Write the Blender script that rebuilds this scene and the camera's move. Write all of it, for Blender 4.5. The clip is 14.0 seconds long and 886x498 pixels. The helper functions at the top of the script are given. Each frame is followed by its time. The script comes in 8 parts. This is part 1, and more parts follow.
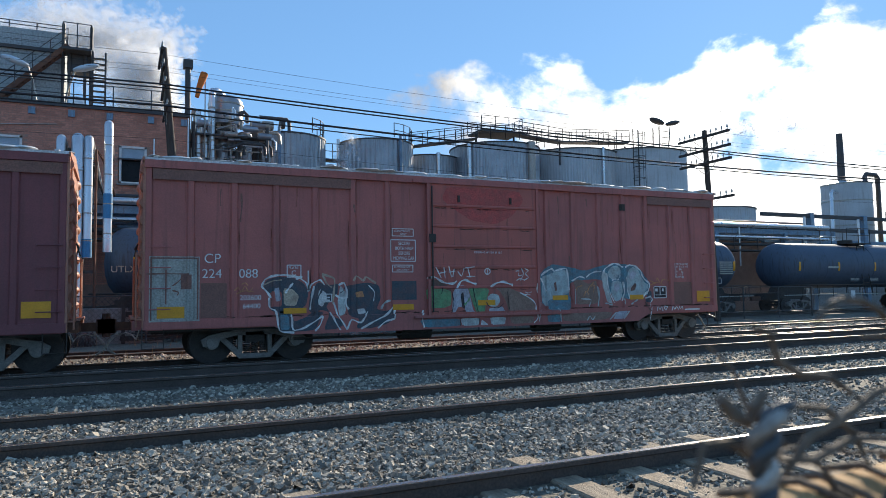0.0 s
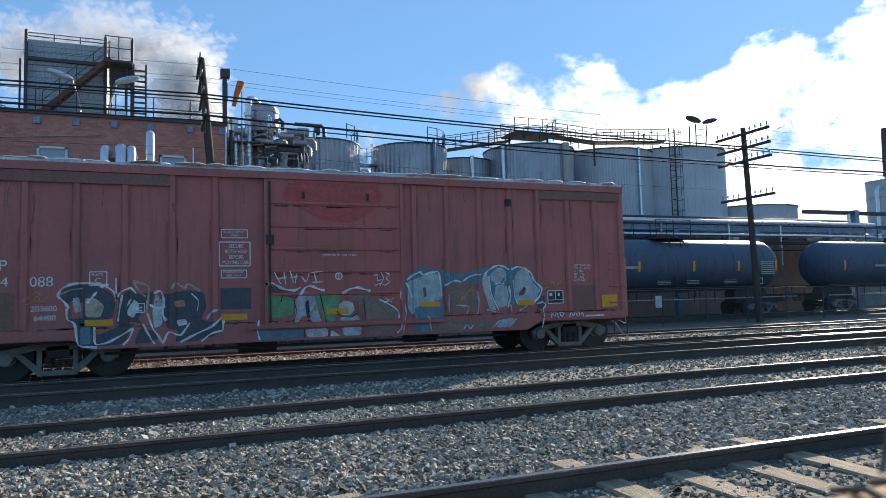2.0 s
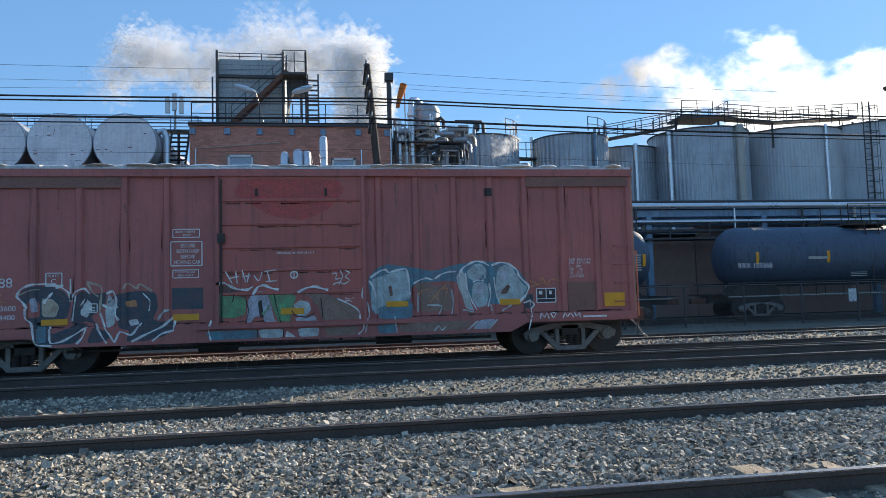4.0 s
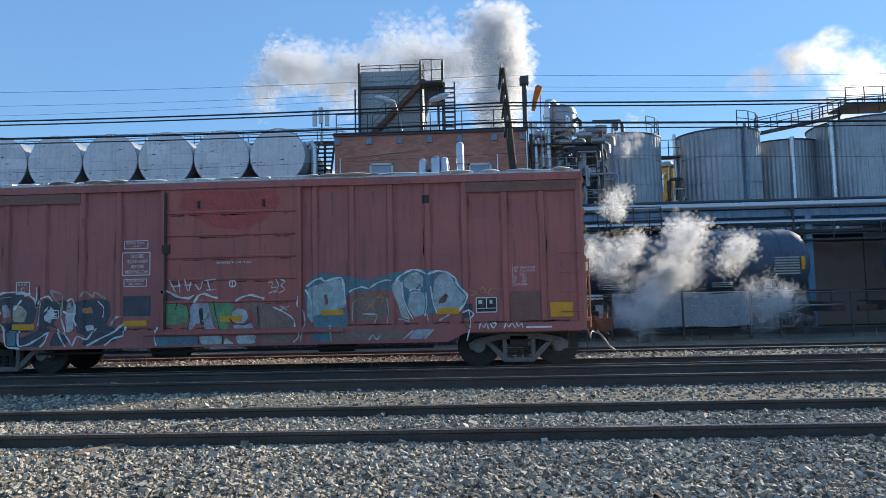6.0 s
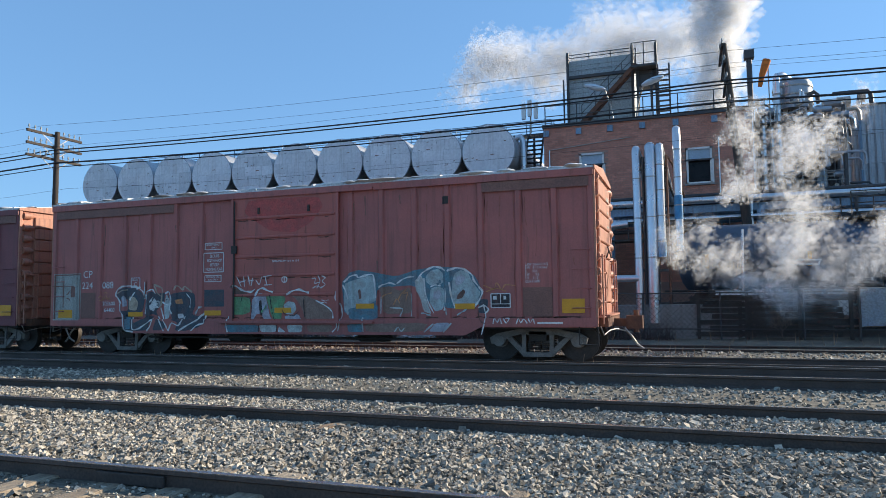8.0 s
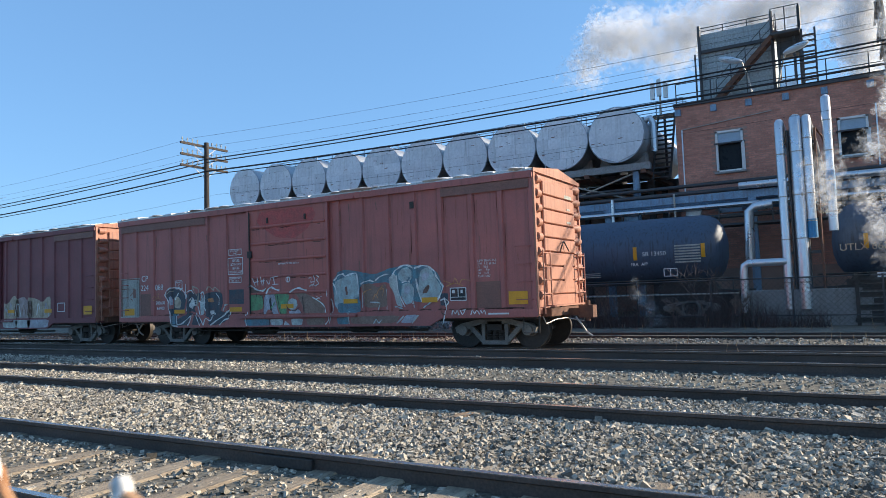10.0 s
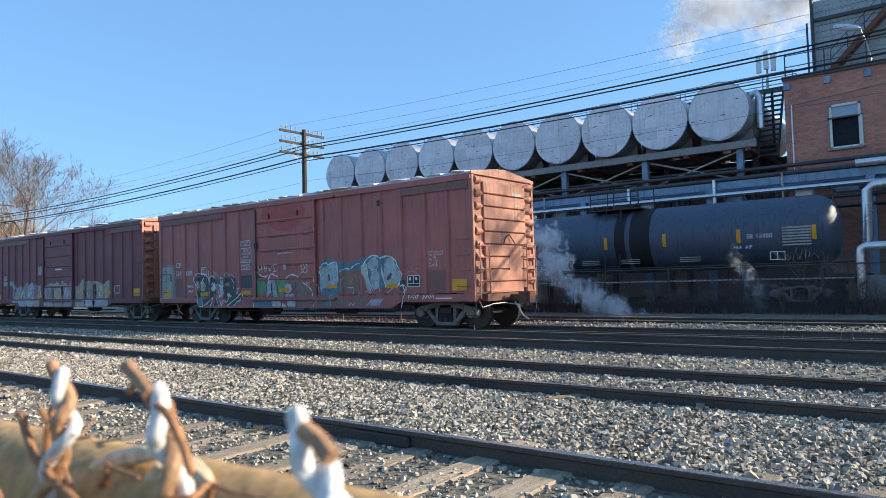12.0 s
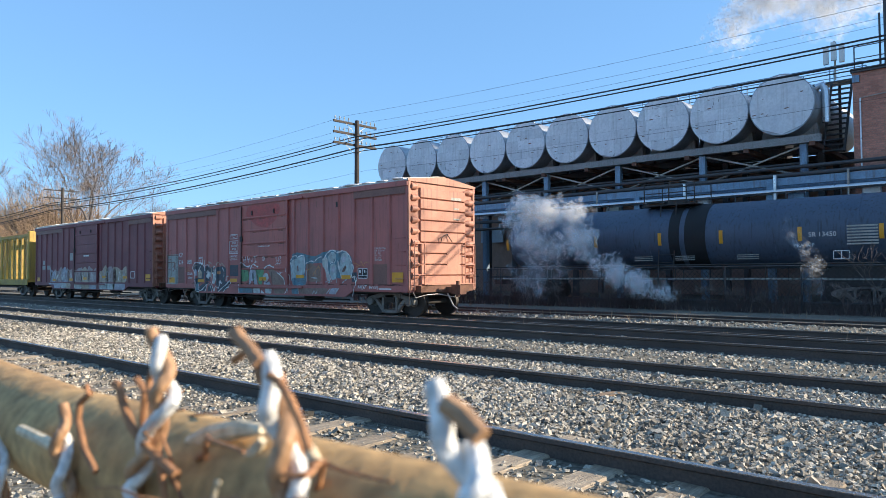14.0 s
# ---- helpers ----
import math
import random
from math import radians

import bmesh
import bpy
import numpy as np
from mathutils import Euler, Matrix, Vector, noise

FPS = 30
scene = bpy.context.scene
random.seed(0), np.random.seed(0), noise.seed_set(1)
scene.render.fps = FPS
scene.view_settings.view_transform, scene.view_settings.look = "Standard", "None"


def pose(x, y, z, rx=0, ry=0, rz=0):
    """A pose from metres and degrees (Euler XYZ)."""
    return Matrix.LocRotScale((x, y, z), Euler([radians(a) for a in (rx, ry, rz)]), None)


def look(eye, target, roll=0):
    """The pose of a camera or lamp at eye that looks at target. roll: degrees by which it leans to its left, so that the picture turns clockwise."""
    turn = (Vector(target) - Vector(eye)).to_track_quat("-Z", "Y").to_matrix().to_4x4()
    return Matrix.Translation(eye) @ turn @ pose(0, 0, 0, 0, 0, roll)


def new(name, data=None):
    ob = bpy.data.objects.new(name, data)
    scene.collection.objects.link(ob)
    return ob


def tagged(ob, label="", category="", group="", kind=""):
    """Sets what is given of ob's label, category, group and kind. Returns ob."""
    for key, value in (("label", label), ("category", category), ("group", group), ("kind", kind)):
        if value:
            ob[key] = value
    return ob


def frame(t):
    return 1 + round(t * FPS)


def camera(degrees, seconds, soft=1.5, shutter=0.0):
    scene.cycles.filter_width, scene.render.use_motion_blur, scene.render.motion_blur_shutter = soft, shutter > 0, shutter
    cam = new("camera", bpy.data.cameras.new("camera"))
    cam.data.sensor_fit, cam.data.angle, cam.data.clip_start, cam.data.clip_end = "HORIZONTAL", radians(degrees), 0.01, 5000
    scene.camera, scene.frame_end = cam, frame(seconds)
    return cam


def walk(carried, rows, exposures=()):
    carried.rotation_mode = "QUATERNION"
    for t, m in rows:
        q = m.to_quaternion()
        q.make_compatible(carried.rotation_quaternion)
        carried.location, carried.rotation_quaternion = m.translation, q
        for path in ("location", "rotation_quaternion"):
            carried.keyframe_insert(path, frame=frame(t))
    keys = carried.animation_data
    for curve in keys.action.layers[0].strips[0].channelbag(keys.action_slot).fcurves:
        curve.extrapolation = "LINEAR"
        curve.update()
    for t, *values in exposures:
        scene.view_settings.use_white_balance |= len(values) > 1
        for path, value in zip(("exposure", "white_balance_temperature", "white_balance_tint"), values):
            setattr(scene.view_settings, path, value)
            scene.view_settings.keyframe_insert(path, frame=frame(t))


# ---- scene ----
cam = camera(65.2, 14.0, soft=0.5)
cam.data.dof.use_dof, cam.data.dof.focus_distance, cam.data.dof.aperture_fstop = True, 13.0, 15.0
# t, x, y, z, yaw, pitch, roll
ROWS = [
    (0.0, 0.084, 0.0, 1.308, -25.05, 3.73, 0.91),
    (0.5, 0.071, 0.0, 1.308, -26.37, 4.19, 0.81),
    (1.0, 0.057, 0.0, 1.308, -24.72, 4.29, 1.26),
    (1.5, 0.044, 0.0, 1.308, -23.58, 4.15, 1.17),
    (2.0, 0.036, 0.0, 1.309, -22.19, 4.05, 1.46),
    (2.5, 0.028, 0.0, 1.309, -19.32, 3.91, 1.82),
    (3.0, 0.020, 0.0, 1.310, -15.57, 3.78, 1.70),
    (5.5, 0.005, 0.0, 1.330, -0.48, 4.23, 1.51),
    (6.0, 0.002, 0.0, 1.330, 2.35, 4.44, 1.27),
    (6.5, -0.002, 0.0, 1.330, 5.14, 4.45, 1.00),
    (7.0, -0.005, 0.0, 1.330, 8.83, 4.49, 1.16),
    (7.5, -0.009, 0.0, 1.330, 15.14, 4.39, 0.63),
    (8.0, -0.012, 0.0, 1.330, 19.61, 4.08, 0.70),
    (10.5, -0.024, 0.0, 1.308, 32.05, 3.47, 1.76),
    (11.0, -0.032, 0.0, 1.304, 33.68, 3.21, 1.45),
    (11.5, -0.040, 0.0, 1.300, 35.50, 2.90, 1.87),
    (12.0, -0.048, 0.0, 1.299, 37.81, 2.48, 1.70),
    (12.5, -0.056, 0.0, 1.298, 39.37, 1.85, 2.54),
    (13.0, -0.062, 0.0, 1.297, 40.44, 1.91, 2.35),
    (13.5, -0.068, 0.0, 1.296, 41.86, 2.04, 1.68),
    (14.0, -0.080, 0.0, 1.292, 41.84, 1.90, 0.43),
]
walk(cam, [(t, pose(x, y, z, 90 + pitch, roll, yaw)) for t, x, y, z, yaw, pitch, roll in ROWS], exposures=[(0.0, 0.72), (3.0, 0.78), (5.5, 0.84), (8.0, 0.82), (10.5, 0.98), (14.0, 1.10)])

# ---- daylight ----
SUN_AZ, SUN_EL = 52.0, 22.5
sun_way = Vector((math.sin(radians(SUN_AZ)) * math.cos(radians(SUN_EL)), math.cos(radians(SUN_AZ)) * math.cos(radians(SUN_EL)), math.sin(radians(SUN_EL))))
world = bpy.data.worlds.new("sky")
scene.world = world
world.use_nodes = True
wn, wl = world.node_tree.nodes, world.node_tree.links
wn.clear()


def wnode(kind, **props):
    n = wn.new(kind)
    for k, v in props.items():
        n.inputs[k.replace("_", " ")].default_value = v
    return n


def wmath(op, a, b=None, clamp=False):
    n = wn.new("ShaderNodeMath")
    n.operation, n.use_clamp = op, clamp
    for i, v in enumerate((a, b)):
        if v is None:
            continue
        if isinstance(v, (int, float)):
            n.inputs[i].default_value = v
        else:
            wl.new(v, n.inputs[i])
    return n.outputs[0]


sky = wn.new("ShaderNodeTexSky")
sky.sky_type, sky.sun_disc = "NISHITA", False
sky.sun_elevation, sky.sun_rotation = radians(SUN_EL), radians(SUN_AZ)
sky.air_density, sky.dust_density, sky.ozone_density = 1.0, 0.05, 3.5
tex = wn.new("ShaderNodeTexCoord")
sep = wn.new("ShaderNodeSeparateXYZ")
wl.new(tex.outputs["Generated"], sep.inputs[0])
# broken cumulus, thick towards the sun, thin elsewhere
cn = wnode("ShaderNodeTexNoise", Scale=4.6, Detail=10.0, Roughness=0.56, Distortion=0.15)
cmap = wn.new("ShaderNodeMapping")
cmap.inputs["Scale"].default_value = (1.0, 1.0, 1.5)
cmap.inputs["Location"].default_value = (0.35, 0.4, 0.15)
wl.new(tex.outputs["Generated"], cmap.inputs["Vector"])
wl.new(cmap.outputs[0], cn.inputs["Vector"])
dotn = wn.new("ShaderNodeVectorMath")
dotn.operation = "DOT_PRODUCT"
dotn.inputs[1].default_value = Vector((math.sin(radians(47)), math.cos(radians(47)), 0.30)).normalized()
wl.new(tex.outputs["Generated"], dotn.inputs[0])
near_sun = wn.new("ShaderNodeMapRange")
near_sun.interpolation_type = "SMOOTHSTEP"
near_sun.inputs["From Min"].default_value, near_sun.inputs["From Max"].default_value = 0.82, 1.0
near_sun.inputs["To Min"].default_value, near_sun.inputs["To Max"].default_value = -0.30, 0.06
wl.new(dotn.outputs["Value"], near_sun.inputs["Value"])
cover = wn.new("ShaderNodeMapRange")
cover.interpolation_type = "SMOOTHSTEP"
cover.inputs["From Min"].default_value, cover.inputs["From Max"].default_value = 0.51, 0.62
high = wn.new("ShaderNodeMapRange")
high.interpolation_type = "SMOOTHSTEP"
high.inputs["From Min"].default_value, high.inputs["From Max"].default_value = 0.27, 0.40
high.inputs["To Min"].default_value, high.inputs["To Max"].default_value = 0.05, -0.24
wl.new(sep.outputs["Z"], high.inputs["Value"])
wl.new(wmath("ADD", wmath("ADD", cn.outputs["Fac"], near_sun.outputs[0]), high.outputs[0]), cover.inputs["Value"])
glow = wn.new("ShaderNodeMapRange")
glow.interpolation_type = "SMOOTHERSTEP"
glow.inputs["From Min"].default_value, glow.inputs["From Max"].default_value = 0.86, 1.0
glow.inputs["To Min"].default_value, glow.inputs["To Max"].default_value = 3.0, 10.0
sdot = wn.new("ShaderNodeVectorMath")
sdot.operation = "DOT_PRODUCT"
sdot.inputs[1].default_value = sun_way
wl.new(tex.outputs["Generated"], sdot.inputs[0])
wl.new(sdot.outputs["Value"], glow.inputs["Value"])
ccol = wn.new("ShaderNodeVectorMath")
ccol.operation = "SCALE"
ccol.inputs[0].default_value = (1.0, 0.98, 0.95)
shade = wnode("ShaderNodeTexNoise", Scale=9.0, Detail=7.0, Roughness=0.6)
wl.new(tex.outputs["Generated"], shade.inputs["Vector"])
svar = wn.new("ShaderNodeMapRange")
svar.inputs["From Min"].default_value, svar.inputs["From Max"].default_value = 0.35, 0.62
svar.inputs["To Min"].default_value, svar.inputs["To Max"].default_value = 0.55, 1.15
wl.new(shade.outputs["Fac"], svar.inputs["Value"])
wl.new(wmath("MULTIPLY", glow.outputs[0], svar.outputs[0]), ccol.inputs["Scale"])
wmix = wn.new("ShaderNodeMix")
wmix.data_type = "RGBA"
wl.new(cover.outputs[0], wmix.inputs["Factor"])
tint = wn.new("ShaderNodeVectorMath")
tint.operation = "MULTIPLY"
tint.inputs[1].default_value = (0.462, 1.25, 2.44)
# clear winter air: less whitening towards the sun and the horizon
chan = wn.new("ShaderNodeSeparateColor")
wl.new(sky.outputs[0], chan.inputs[0])
clear = wn.new("ShaderNodeCombineColor")
for i, ref in enumerate((0.39, 1.22, 2.4)):
    wl.new(wmath("POWER", wmath("DIVIDE", chan.outputs[i], ref), 0.45), clear.inputs[i])
wl.new(clear.outputs[0], tint.inputs[0])
wl.new(tint.outputs[0], wmix.inputs["A"])
wl.new(ccol.outputs[0], wmix.inputs["B"])
bg = wn.new("ShaderNodeBackground")
bg.inputs["Strength"].default_value = 0.152
wl.new(wmix.outputs["Result"], bg.inputs["Color"])
wo = wn.new("ShaderNodeOutputWorld")
wl.new(bg.outputs[0], wo.inputs["Surface"])

sun = new("sun", bpy.data.lights.new("sun", "SUN"))
sun.data.energy, sun.data.angle, sun.data.color = 4.0, radians(0.55), (1.0, 0.88, 0.70)
sun.matrix_world = look(sun_way * 100, (0, 0, 0))


# ---- materials ----
def material(name, colour, second=None, rough=0.7, metal=0.0, scale=4.0, fine=60.0, bump=0.15, contrast=0.5, stretch=(1, 1, 1), streaks=None, island=0.0, object_random=0.0, fine_amount=0.35):
    """A surface with stains at one scale, grain at a finer one, and relief. streaks: a colour that runs down in vertical streaks."""
    m = bpy.data.materials.new(name)
    m.use_nodes = True
    nt = m.node_tree
    n, l = nt.nodes, nt.links
    b = n["Principled BSDF"]
    b.inputs["Roughness"].default_value, b.inputs["Metallic"].default_value = rough, metal
    tc = n.new("ShaderNodeTexCoord")
    mp = n.new("ShaderNodeMapping")
    mp.inputs["Scale"].default_value = stretch
    l.new(tc.outputs["Object"], mp.inputs["Vector"])
    big = n.new("ShaderNodeTexNoise")
    big.inputs["Scale"].default_value, big.inputs["Detail"].default_value, big.inputs["Roughness"].default_value = scale, 6.0, 0.6
    l.new(mp.outputs[0], big.inputs["Vector"])
    small = n.new("ShaderNodeTexNoise")
    small.inputs["Scale"].default_value, small.inputs["Detail"].default_value = fine, 4.0
    l.new(mp.outputs[0], small.inputs["Vector"])
    second = second or tuple(c * 0.6 for c in colour)
    ramp = n.new("ShaderNodeMapRange")
    ramp.inputs["From Min"].default_value, ramp.inputs["From Max"].default_value = 0.5 - 0.3 * (1.1 - contrast), 0.5 + 0.3 * (1.1 - contrast)
    l.new(big.outputs["Fac"], ramp.inputs["Value"])
    mix = n.new("ShaderNodeMix")
    mix.data_type = "RGBA"
    mix.inputs["A"].default_value, mix.inputs["B"].default_value = (*colour, 1), (*second, 1)
    l.new(ramp.outputs[0], mix.inputs["Factor"])
    out = mix.outputs["Result"]
    if streaks:
        sm = n.new("ShaderNodeMapping")
        sm.inputs["Scale"].default_value = (7.0, 7.0, 0.35)
        l.new(tc.outputs["Object"], sm.inputs["Vector"])
        sn = n.new("ShaderNodeTexNoise")
        sn.inputs["Scale"].default_value, sn.inputs["Detail"].default_value = 1.6, 5.0
        l.new(sm.outputs[0], sn.inputs["Vector"])
        sr = n.new("ShaderNodeMapRange")
        sr.inputs["From Min"].default_value, sr.inputs["From Max"].default_value, sr.inputs["To Max"].default_value = 0.52, 0.74, 0.75
        l.new(sn.outputs["Fac"], sr.inputs["Value"])
        mx = n.new("ShaderNodeMix")
        mx.data_type = "RGBA"
        l.new(sr.outputs[0], mx.inputs["Factor"])
        l.new(out, mx.inputs["A"])
        mx.inputs["B"].default_value = (*streaks, 1)
        out = mx.outputs["Result"]
    vary = n.new("ShaderNodeMapRange")
    vary.inputs["To Min"].default_value, vary.inputs["To Max"].default_value = 1 - fine_amount, 1 + fine_amount
    vary.inputs["From Min"].default_value, vary.inputs["From Max"].default_value = 0.25, 0.75
    l.new(small.outputs["Fac"], vary.inputs["Value"])
    value = vary.outputs[0]
    for amount, source in ((island, ("ShaderNodeNewGeometry", "Random Per Island")), (object_random, ("ShaderNodeObjectInfo", "Random"))):
        if amount:
            g = n.new(source[0])
            r = n.new("ShaderNodeMapRange")
            r.inputs["To Min"].default_value, r.inputs["To Max"].default_value = 1 - amount, 1 + amount
            l.new(g.outputs[source[1]], r.inputs["Value"])
            mu = n.new("ShaderNodeMath")
            mu.operation = "MULTIPLY"
            l.new(value, mu.inputs[0])
            l.new(r.outputs[0], mu.inputs[1])
            value = mu.outputs[0]
    sc = n.new("ShaderNodeVectorMath")
    sc.operation = "SCALE"
    l.new(out, sc.inputs[0])
    l.new(value, sc.inputs["Scale"])
    l.new(sc.outputs[0], b.inputs["Base Color"])
    rr = n.new("ShaderNodeMapRange")
    rr.inputs["To Min"].default_value, rr.inputs["To Max"].default_value = max(0.02, rough - 0.12), min(1.0, rough + 0.12)
    l.new(big.outputs["Fac"], rr.inputs["Value"])
    l.new(rr.outputs[0], b.inputs["Roughness"])
    if bump:
        bp = n.new("ShaderNodeBump")
        bp.inputs["Strength"].default_value, bp.inputs["Distance"].default_value = bump, 0.02
        l.new(small.outputs["Fac"], bp.inputs["Height"])
        l.new(bp.outputs[0], b.inputs["Normal"])
    return m


M = {
    "gravel": material("gravel", (0.19, 0.165, 0.12), (0.105, 0.092, 0.07), 0.95, scale=0.8, fine=22, bump=1.0, contrast=0.4, fine_amount=0.7),
    "stone": material("crushed_stone", (0.42, 0.365, 0.285), (0.26, 0.228, 0.18), 0.95, scale=0.5, fine=90, bump=0.3, island=0.75),
    "rail": material("rail_steel", (0.105, 0.080, 0.066), (0.07, 0.055, 0.046), 0.8, 0.1, scale=2, fine=50),
    "rail_head": material("worn_steel", (0.55, 0.53, 0.51), (0.42, 0.40, 0.38), 0.22, 0.9, scale=3, fine=80, stretch=(0.2, 6, 1), bump=0.05),
    "tie": material("weathered_tie", (0.42, 0.325, 0.22), (0.24, 0.185, 0.13), 0.9, scale=3, fine=25, stretch=(8, 0.8, 4), bump=0.6, object_random=0.25),
    "car_red": material("oxide_red_paint", (0.49, 0.142, 0.118), (0.37, 0.122, 0.105), 0.55, scale=0.9, fine=35, bump=0.05, streaks=(0.25, 0.095, 0.078), fine_amount=0.12),
    "car_red2": material("dark_oxide_paint", (0.25, 0.070, 0.075), (0.19, 0.062, 0.066), 0.6, scale=0.9, fine=35, bump=0.05, streaks=(0.17, 0.064, 0.062), fine_amount=0.12),
    # paler copy of the body red: sunlight on the car ends is painted in
    "car_end": material("sunlit_end_paint", (0.50, 0.225, 0.145), (0.40, 0.175, 0.115), 0.6, scale=1.6, fine=30, bump=0.05, streaks=(0.22, 0.10, 0.08), fine_amount=0.12),
    "car_door": material("brighter_door_paint", (0.52, 0.128, 0.098), (0.40, 0.118, 0.09), 0.5, scale=0.8, fine=35, bump=0.05, streaks=(0.24, 0.08, 0.07), fine_amount=0.12),
    "patch_dark": material("dark_patch_paint", (0.20, 0.092, 0.07), (0.26, 0.12, 0.09), 0.6, scale=2, fine=40, bump=0.03),
    "roof_metal": material("galvanised_roof", (0.62, 0.62, 0.62), (0.42, 0.41, 0.40), 0.45, 0.4, scale=2, fine=30),
    "under": material("grimy_steel", (0.045, 0.04, 0.036), (0.075, 0.06, 0.05), 0.8, 0.1, scale=3, fine=40),
    "truck": material("dusty_cast_steel", (0.29, 0.26, 0.23), (0.18, 0.16, 0.14), 0.8, 0.1, scale=5, fine=40),
    "wheel": material("wheel_steel", (0.045, 0.038, 0.034), (0.075, 0.06, 0.05), 0.6, 0.4, scale=6, fine=50),
    "yellow": material("reflective_yellow", (0.80, 0.36, 0.015), (0.68, 0.30, 0.015), 0.4, scale=6, fine=50, bump=0.02, fine_amount=0.1),
    "white": material("white_lettering", (0.80, 0.79, 0.76), (0.66, 0.65, 0.62), 0.6, scale=8, fine=60, bump=0.0, fine_amount=0.15),
    "panel_grey": material("chalky_grey_paint", (0.44, 0.44, 0.39), (0.32, 0.32, 0.28), 0.6, scale=2.5, fine=30, streaks=(0.2, 0.18, 0.15)),
    "black_tank": material("black_tank_paint", (0.062, 0.090, 0.135), (0.078, 0.105, 0.145), 0.58, scale=0.7, fine=25, bump=0.02, streaks=(0.035, 0.033, 0.03), fine_amount=0.15),
    "brick": material("red_brick", (0.60, 0.27, 0.19), (0.50, 0.22, 0.155), 0.85, scale=0.7, fine=30, island=0.16),
    "mortar": material("mortar", (0.42, 0.27, 0.21), (0.34, 0.21, 0.165), 0.9, scale=2, fine=40),
    "silver": material("tank_silver", (0.46, 0.47, 0.49), (0.28, 0.28, 0.30), 0.38, 0.6, scale=0.7, fine=12, bump=0.03, fine_amount=0.1, object_random=0.12),
    "tank_face": material("chalky_insulation", (0.84, 0.84, 0.84), (0.70, 0.71, 0.73), 0.7, scale=1.1, fine=9, bump=0.05, fine_amount=0.12, object_random=0.10, streaks=(0.60, 0.59, 0.58)),
    "cladding": material("corrugated_cladding", (0.46, 0.48, 0.50), (0.33, 0.34, 0.36), 0.45, 0.45, scale=0.5, fine=10, bump=0.02, streaks=(0.22, 0.19, 0.165), fine_amount=0.1),
    "white_tank": material("white_tank_paint", (0.54, 0.56, 0.57), (0.42, 0.44, 0.45), 0.5, scale=0.4, fine=10, bump=0.02, streaks=(0.33, 0.32, 0.30), fine_amount=0.08),
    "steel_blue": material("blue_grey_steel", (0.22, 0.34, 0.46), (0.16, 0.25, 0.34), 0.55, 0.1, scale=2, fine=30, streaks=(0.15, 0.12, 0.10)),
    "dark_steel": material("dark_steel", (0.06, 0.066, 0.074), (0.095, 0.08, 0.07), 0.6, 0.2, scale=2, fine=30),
    "pipe_white": material("aluminium_jacket", (0.72, 0.73, 0.74), (0.62, 0.63, 0.65), 0.3, 0.75, scale=1.5, fine=20, bump=0.01, fine_amount=0.06),
    "blue_band": material("blue_label", (0.04, 0.22, 0.42), (0.05, 0.26, 0.48), 0.5),
    "concrete": material("concrete", (0.33, 0.32, 0.30), (0.24, 0.23, 0.22), 0.9, scale=1, fine=25, streaks=(0.2, 0.18, 0.16)),
    "wood_pole": material("weathered_pole", (0.085, 0.068, 0.056), (0.05, 0.04, 0.034), 0.9, scale=2, fine=25, stretch=(6, 6, 0.6), bump=0.5),
    "wire": material("cable_black", (0.02, 0.02, 0.022), None, 0.6, bump=0.0),
    "insulator": material("insulator_glass", (0.45, 0.45, 0.42), None, 0.2, bump=0.0),
    "glass": material("dark_window_glass", (0.012, 0.014, 0.017), (0.02, 0.022, 0.025), 0.3, bump=0.0),
    "grey_panel": material("grey_blue_sheet", (0.40, 0.50, 0.58), (0.33, 0.42, 0.50), 0.5, scale=2),
    "tower_wall": material("tower_cladding", (0.42, 0.45, 0.44), (0.32, 0.35, 0.35), 0.6, 0.1, scale=0.8, fine=12, streaks=(0.25, 0.24, 0.22)),
    "rust": material("rusty_steel", (0.20, 0.09, 0.05), (0.11, 0.055, 0.04), 0.85, scale=5, fine=40, bump=0.3),
    "orange": material("windsock_orange", (0.80, 0.20, 0.02), (0.7, 0.16, 0.02), 0.7, bump=0.0),
    "car_yellow": material("centerbeam_yellow", (0.52, 0.34, 0.06), (0.40, 0.26, 0.06), 0.6, scale=1, fine=30, streaks=(0.22, 0.14, 0.07)),
    "bark": material("bare_bark", (0.20, 0.155, 0.125), (0.13, 0.10, 0.085), 0.9, scale=4, fine=30, bump=0.3),
    "twig": material("dry_twigs", (0.40, 0.27, 0.16), (0.30, 0.20, 0.13), 0.9, scale=4, bump=0.0),
    "galv": material("galvanised_wire", (0.56, 0.53, 0.48), (0.24, 0.17, 0.12), 0.4, 0.35, scale=45, fine=220, bump=0.1),
    "fence_pipe": material("fence_rail_pipe", (0.54, 0.34, 0.14), (0.38, 0.21, 0.085), 0.9, 0.0, scale=14, fine=120, bump=0.1),
    "vine": material("dry_vine", (0.42, 0.20, 0.085), (0.26, 0.12, 0.06), 0.8, scale=60, fine=200, bump=0.2),
    "straw": material("bleached_vine", (0.74, 0.62, 0.43), (0.55, 0.43, 0.28), 0.8, scale=60, fine=200, bump=0.2),
    "plank": material("broken_plank", (0.36, 0.23, 0.13), (0.24, 0.15, 0.09), 0.9, scale=3, fine=30, stretch=(1, 8, 8), bump=0.4),
}

M["glass"].node_tree.nodes["Principled BSDF"].inputs["Specular IOR Level"].default_value = 0.15


# ---- mesh helpers ----
def box(bm, c, s, m=None):
    """A box with centre c and size s, in the space m."""
    r = bmesh.ops.create_cube(bm, size=1.0, matrix=(m or Matrix()) @ Matrix.Translation(c) @ Matrix.Diagonal((*s, 1)))
    return r["verts"]


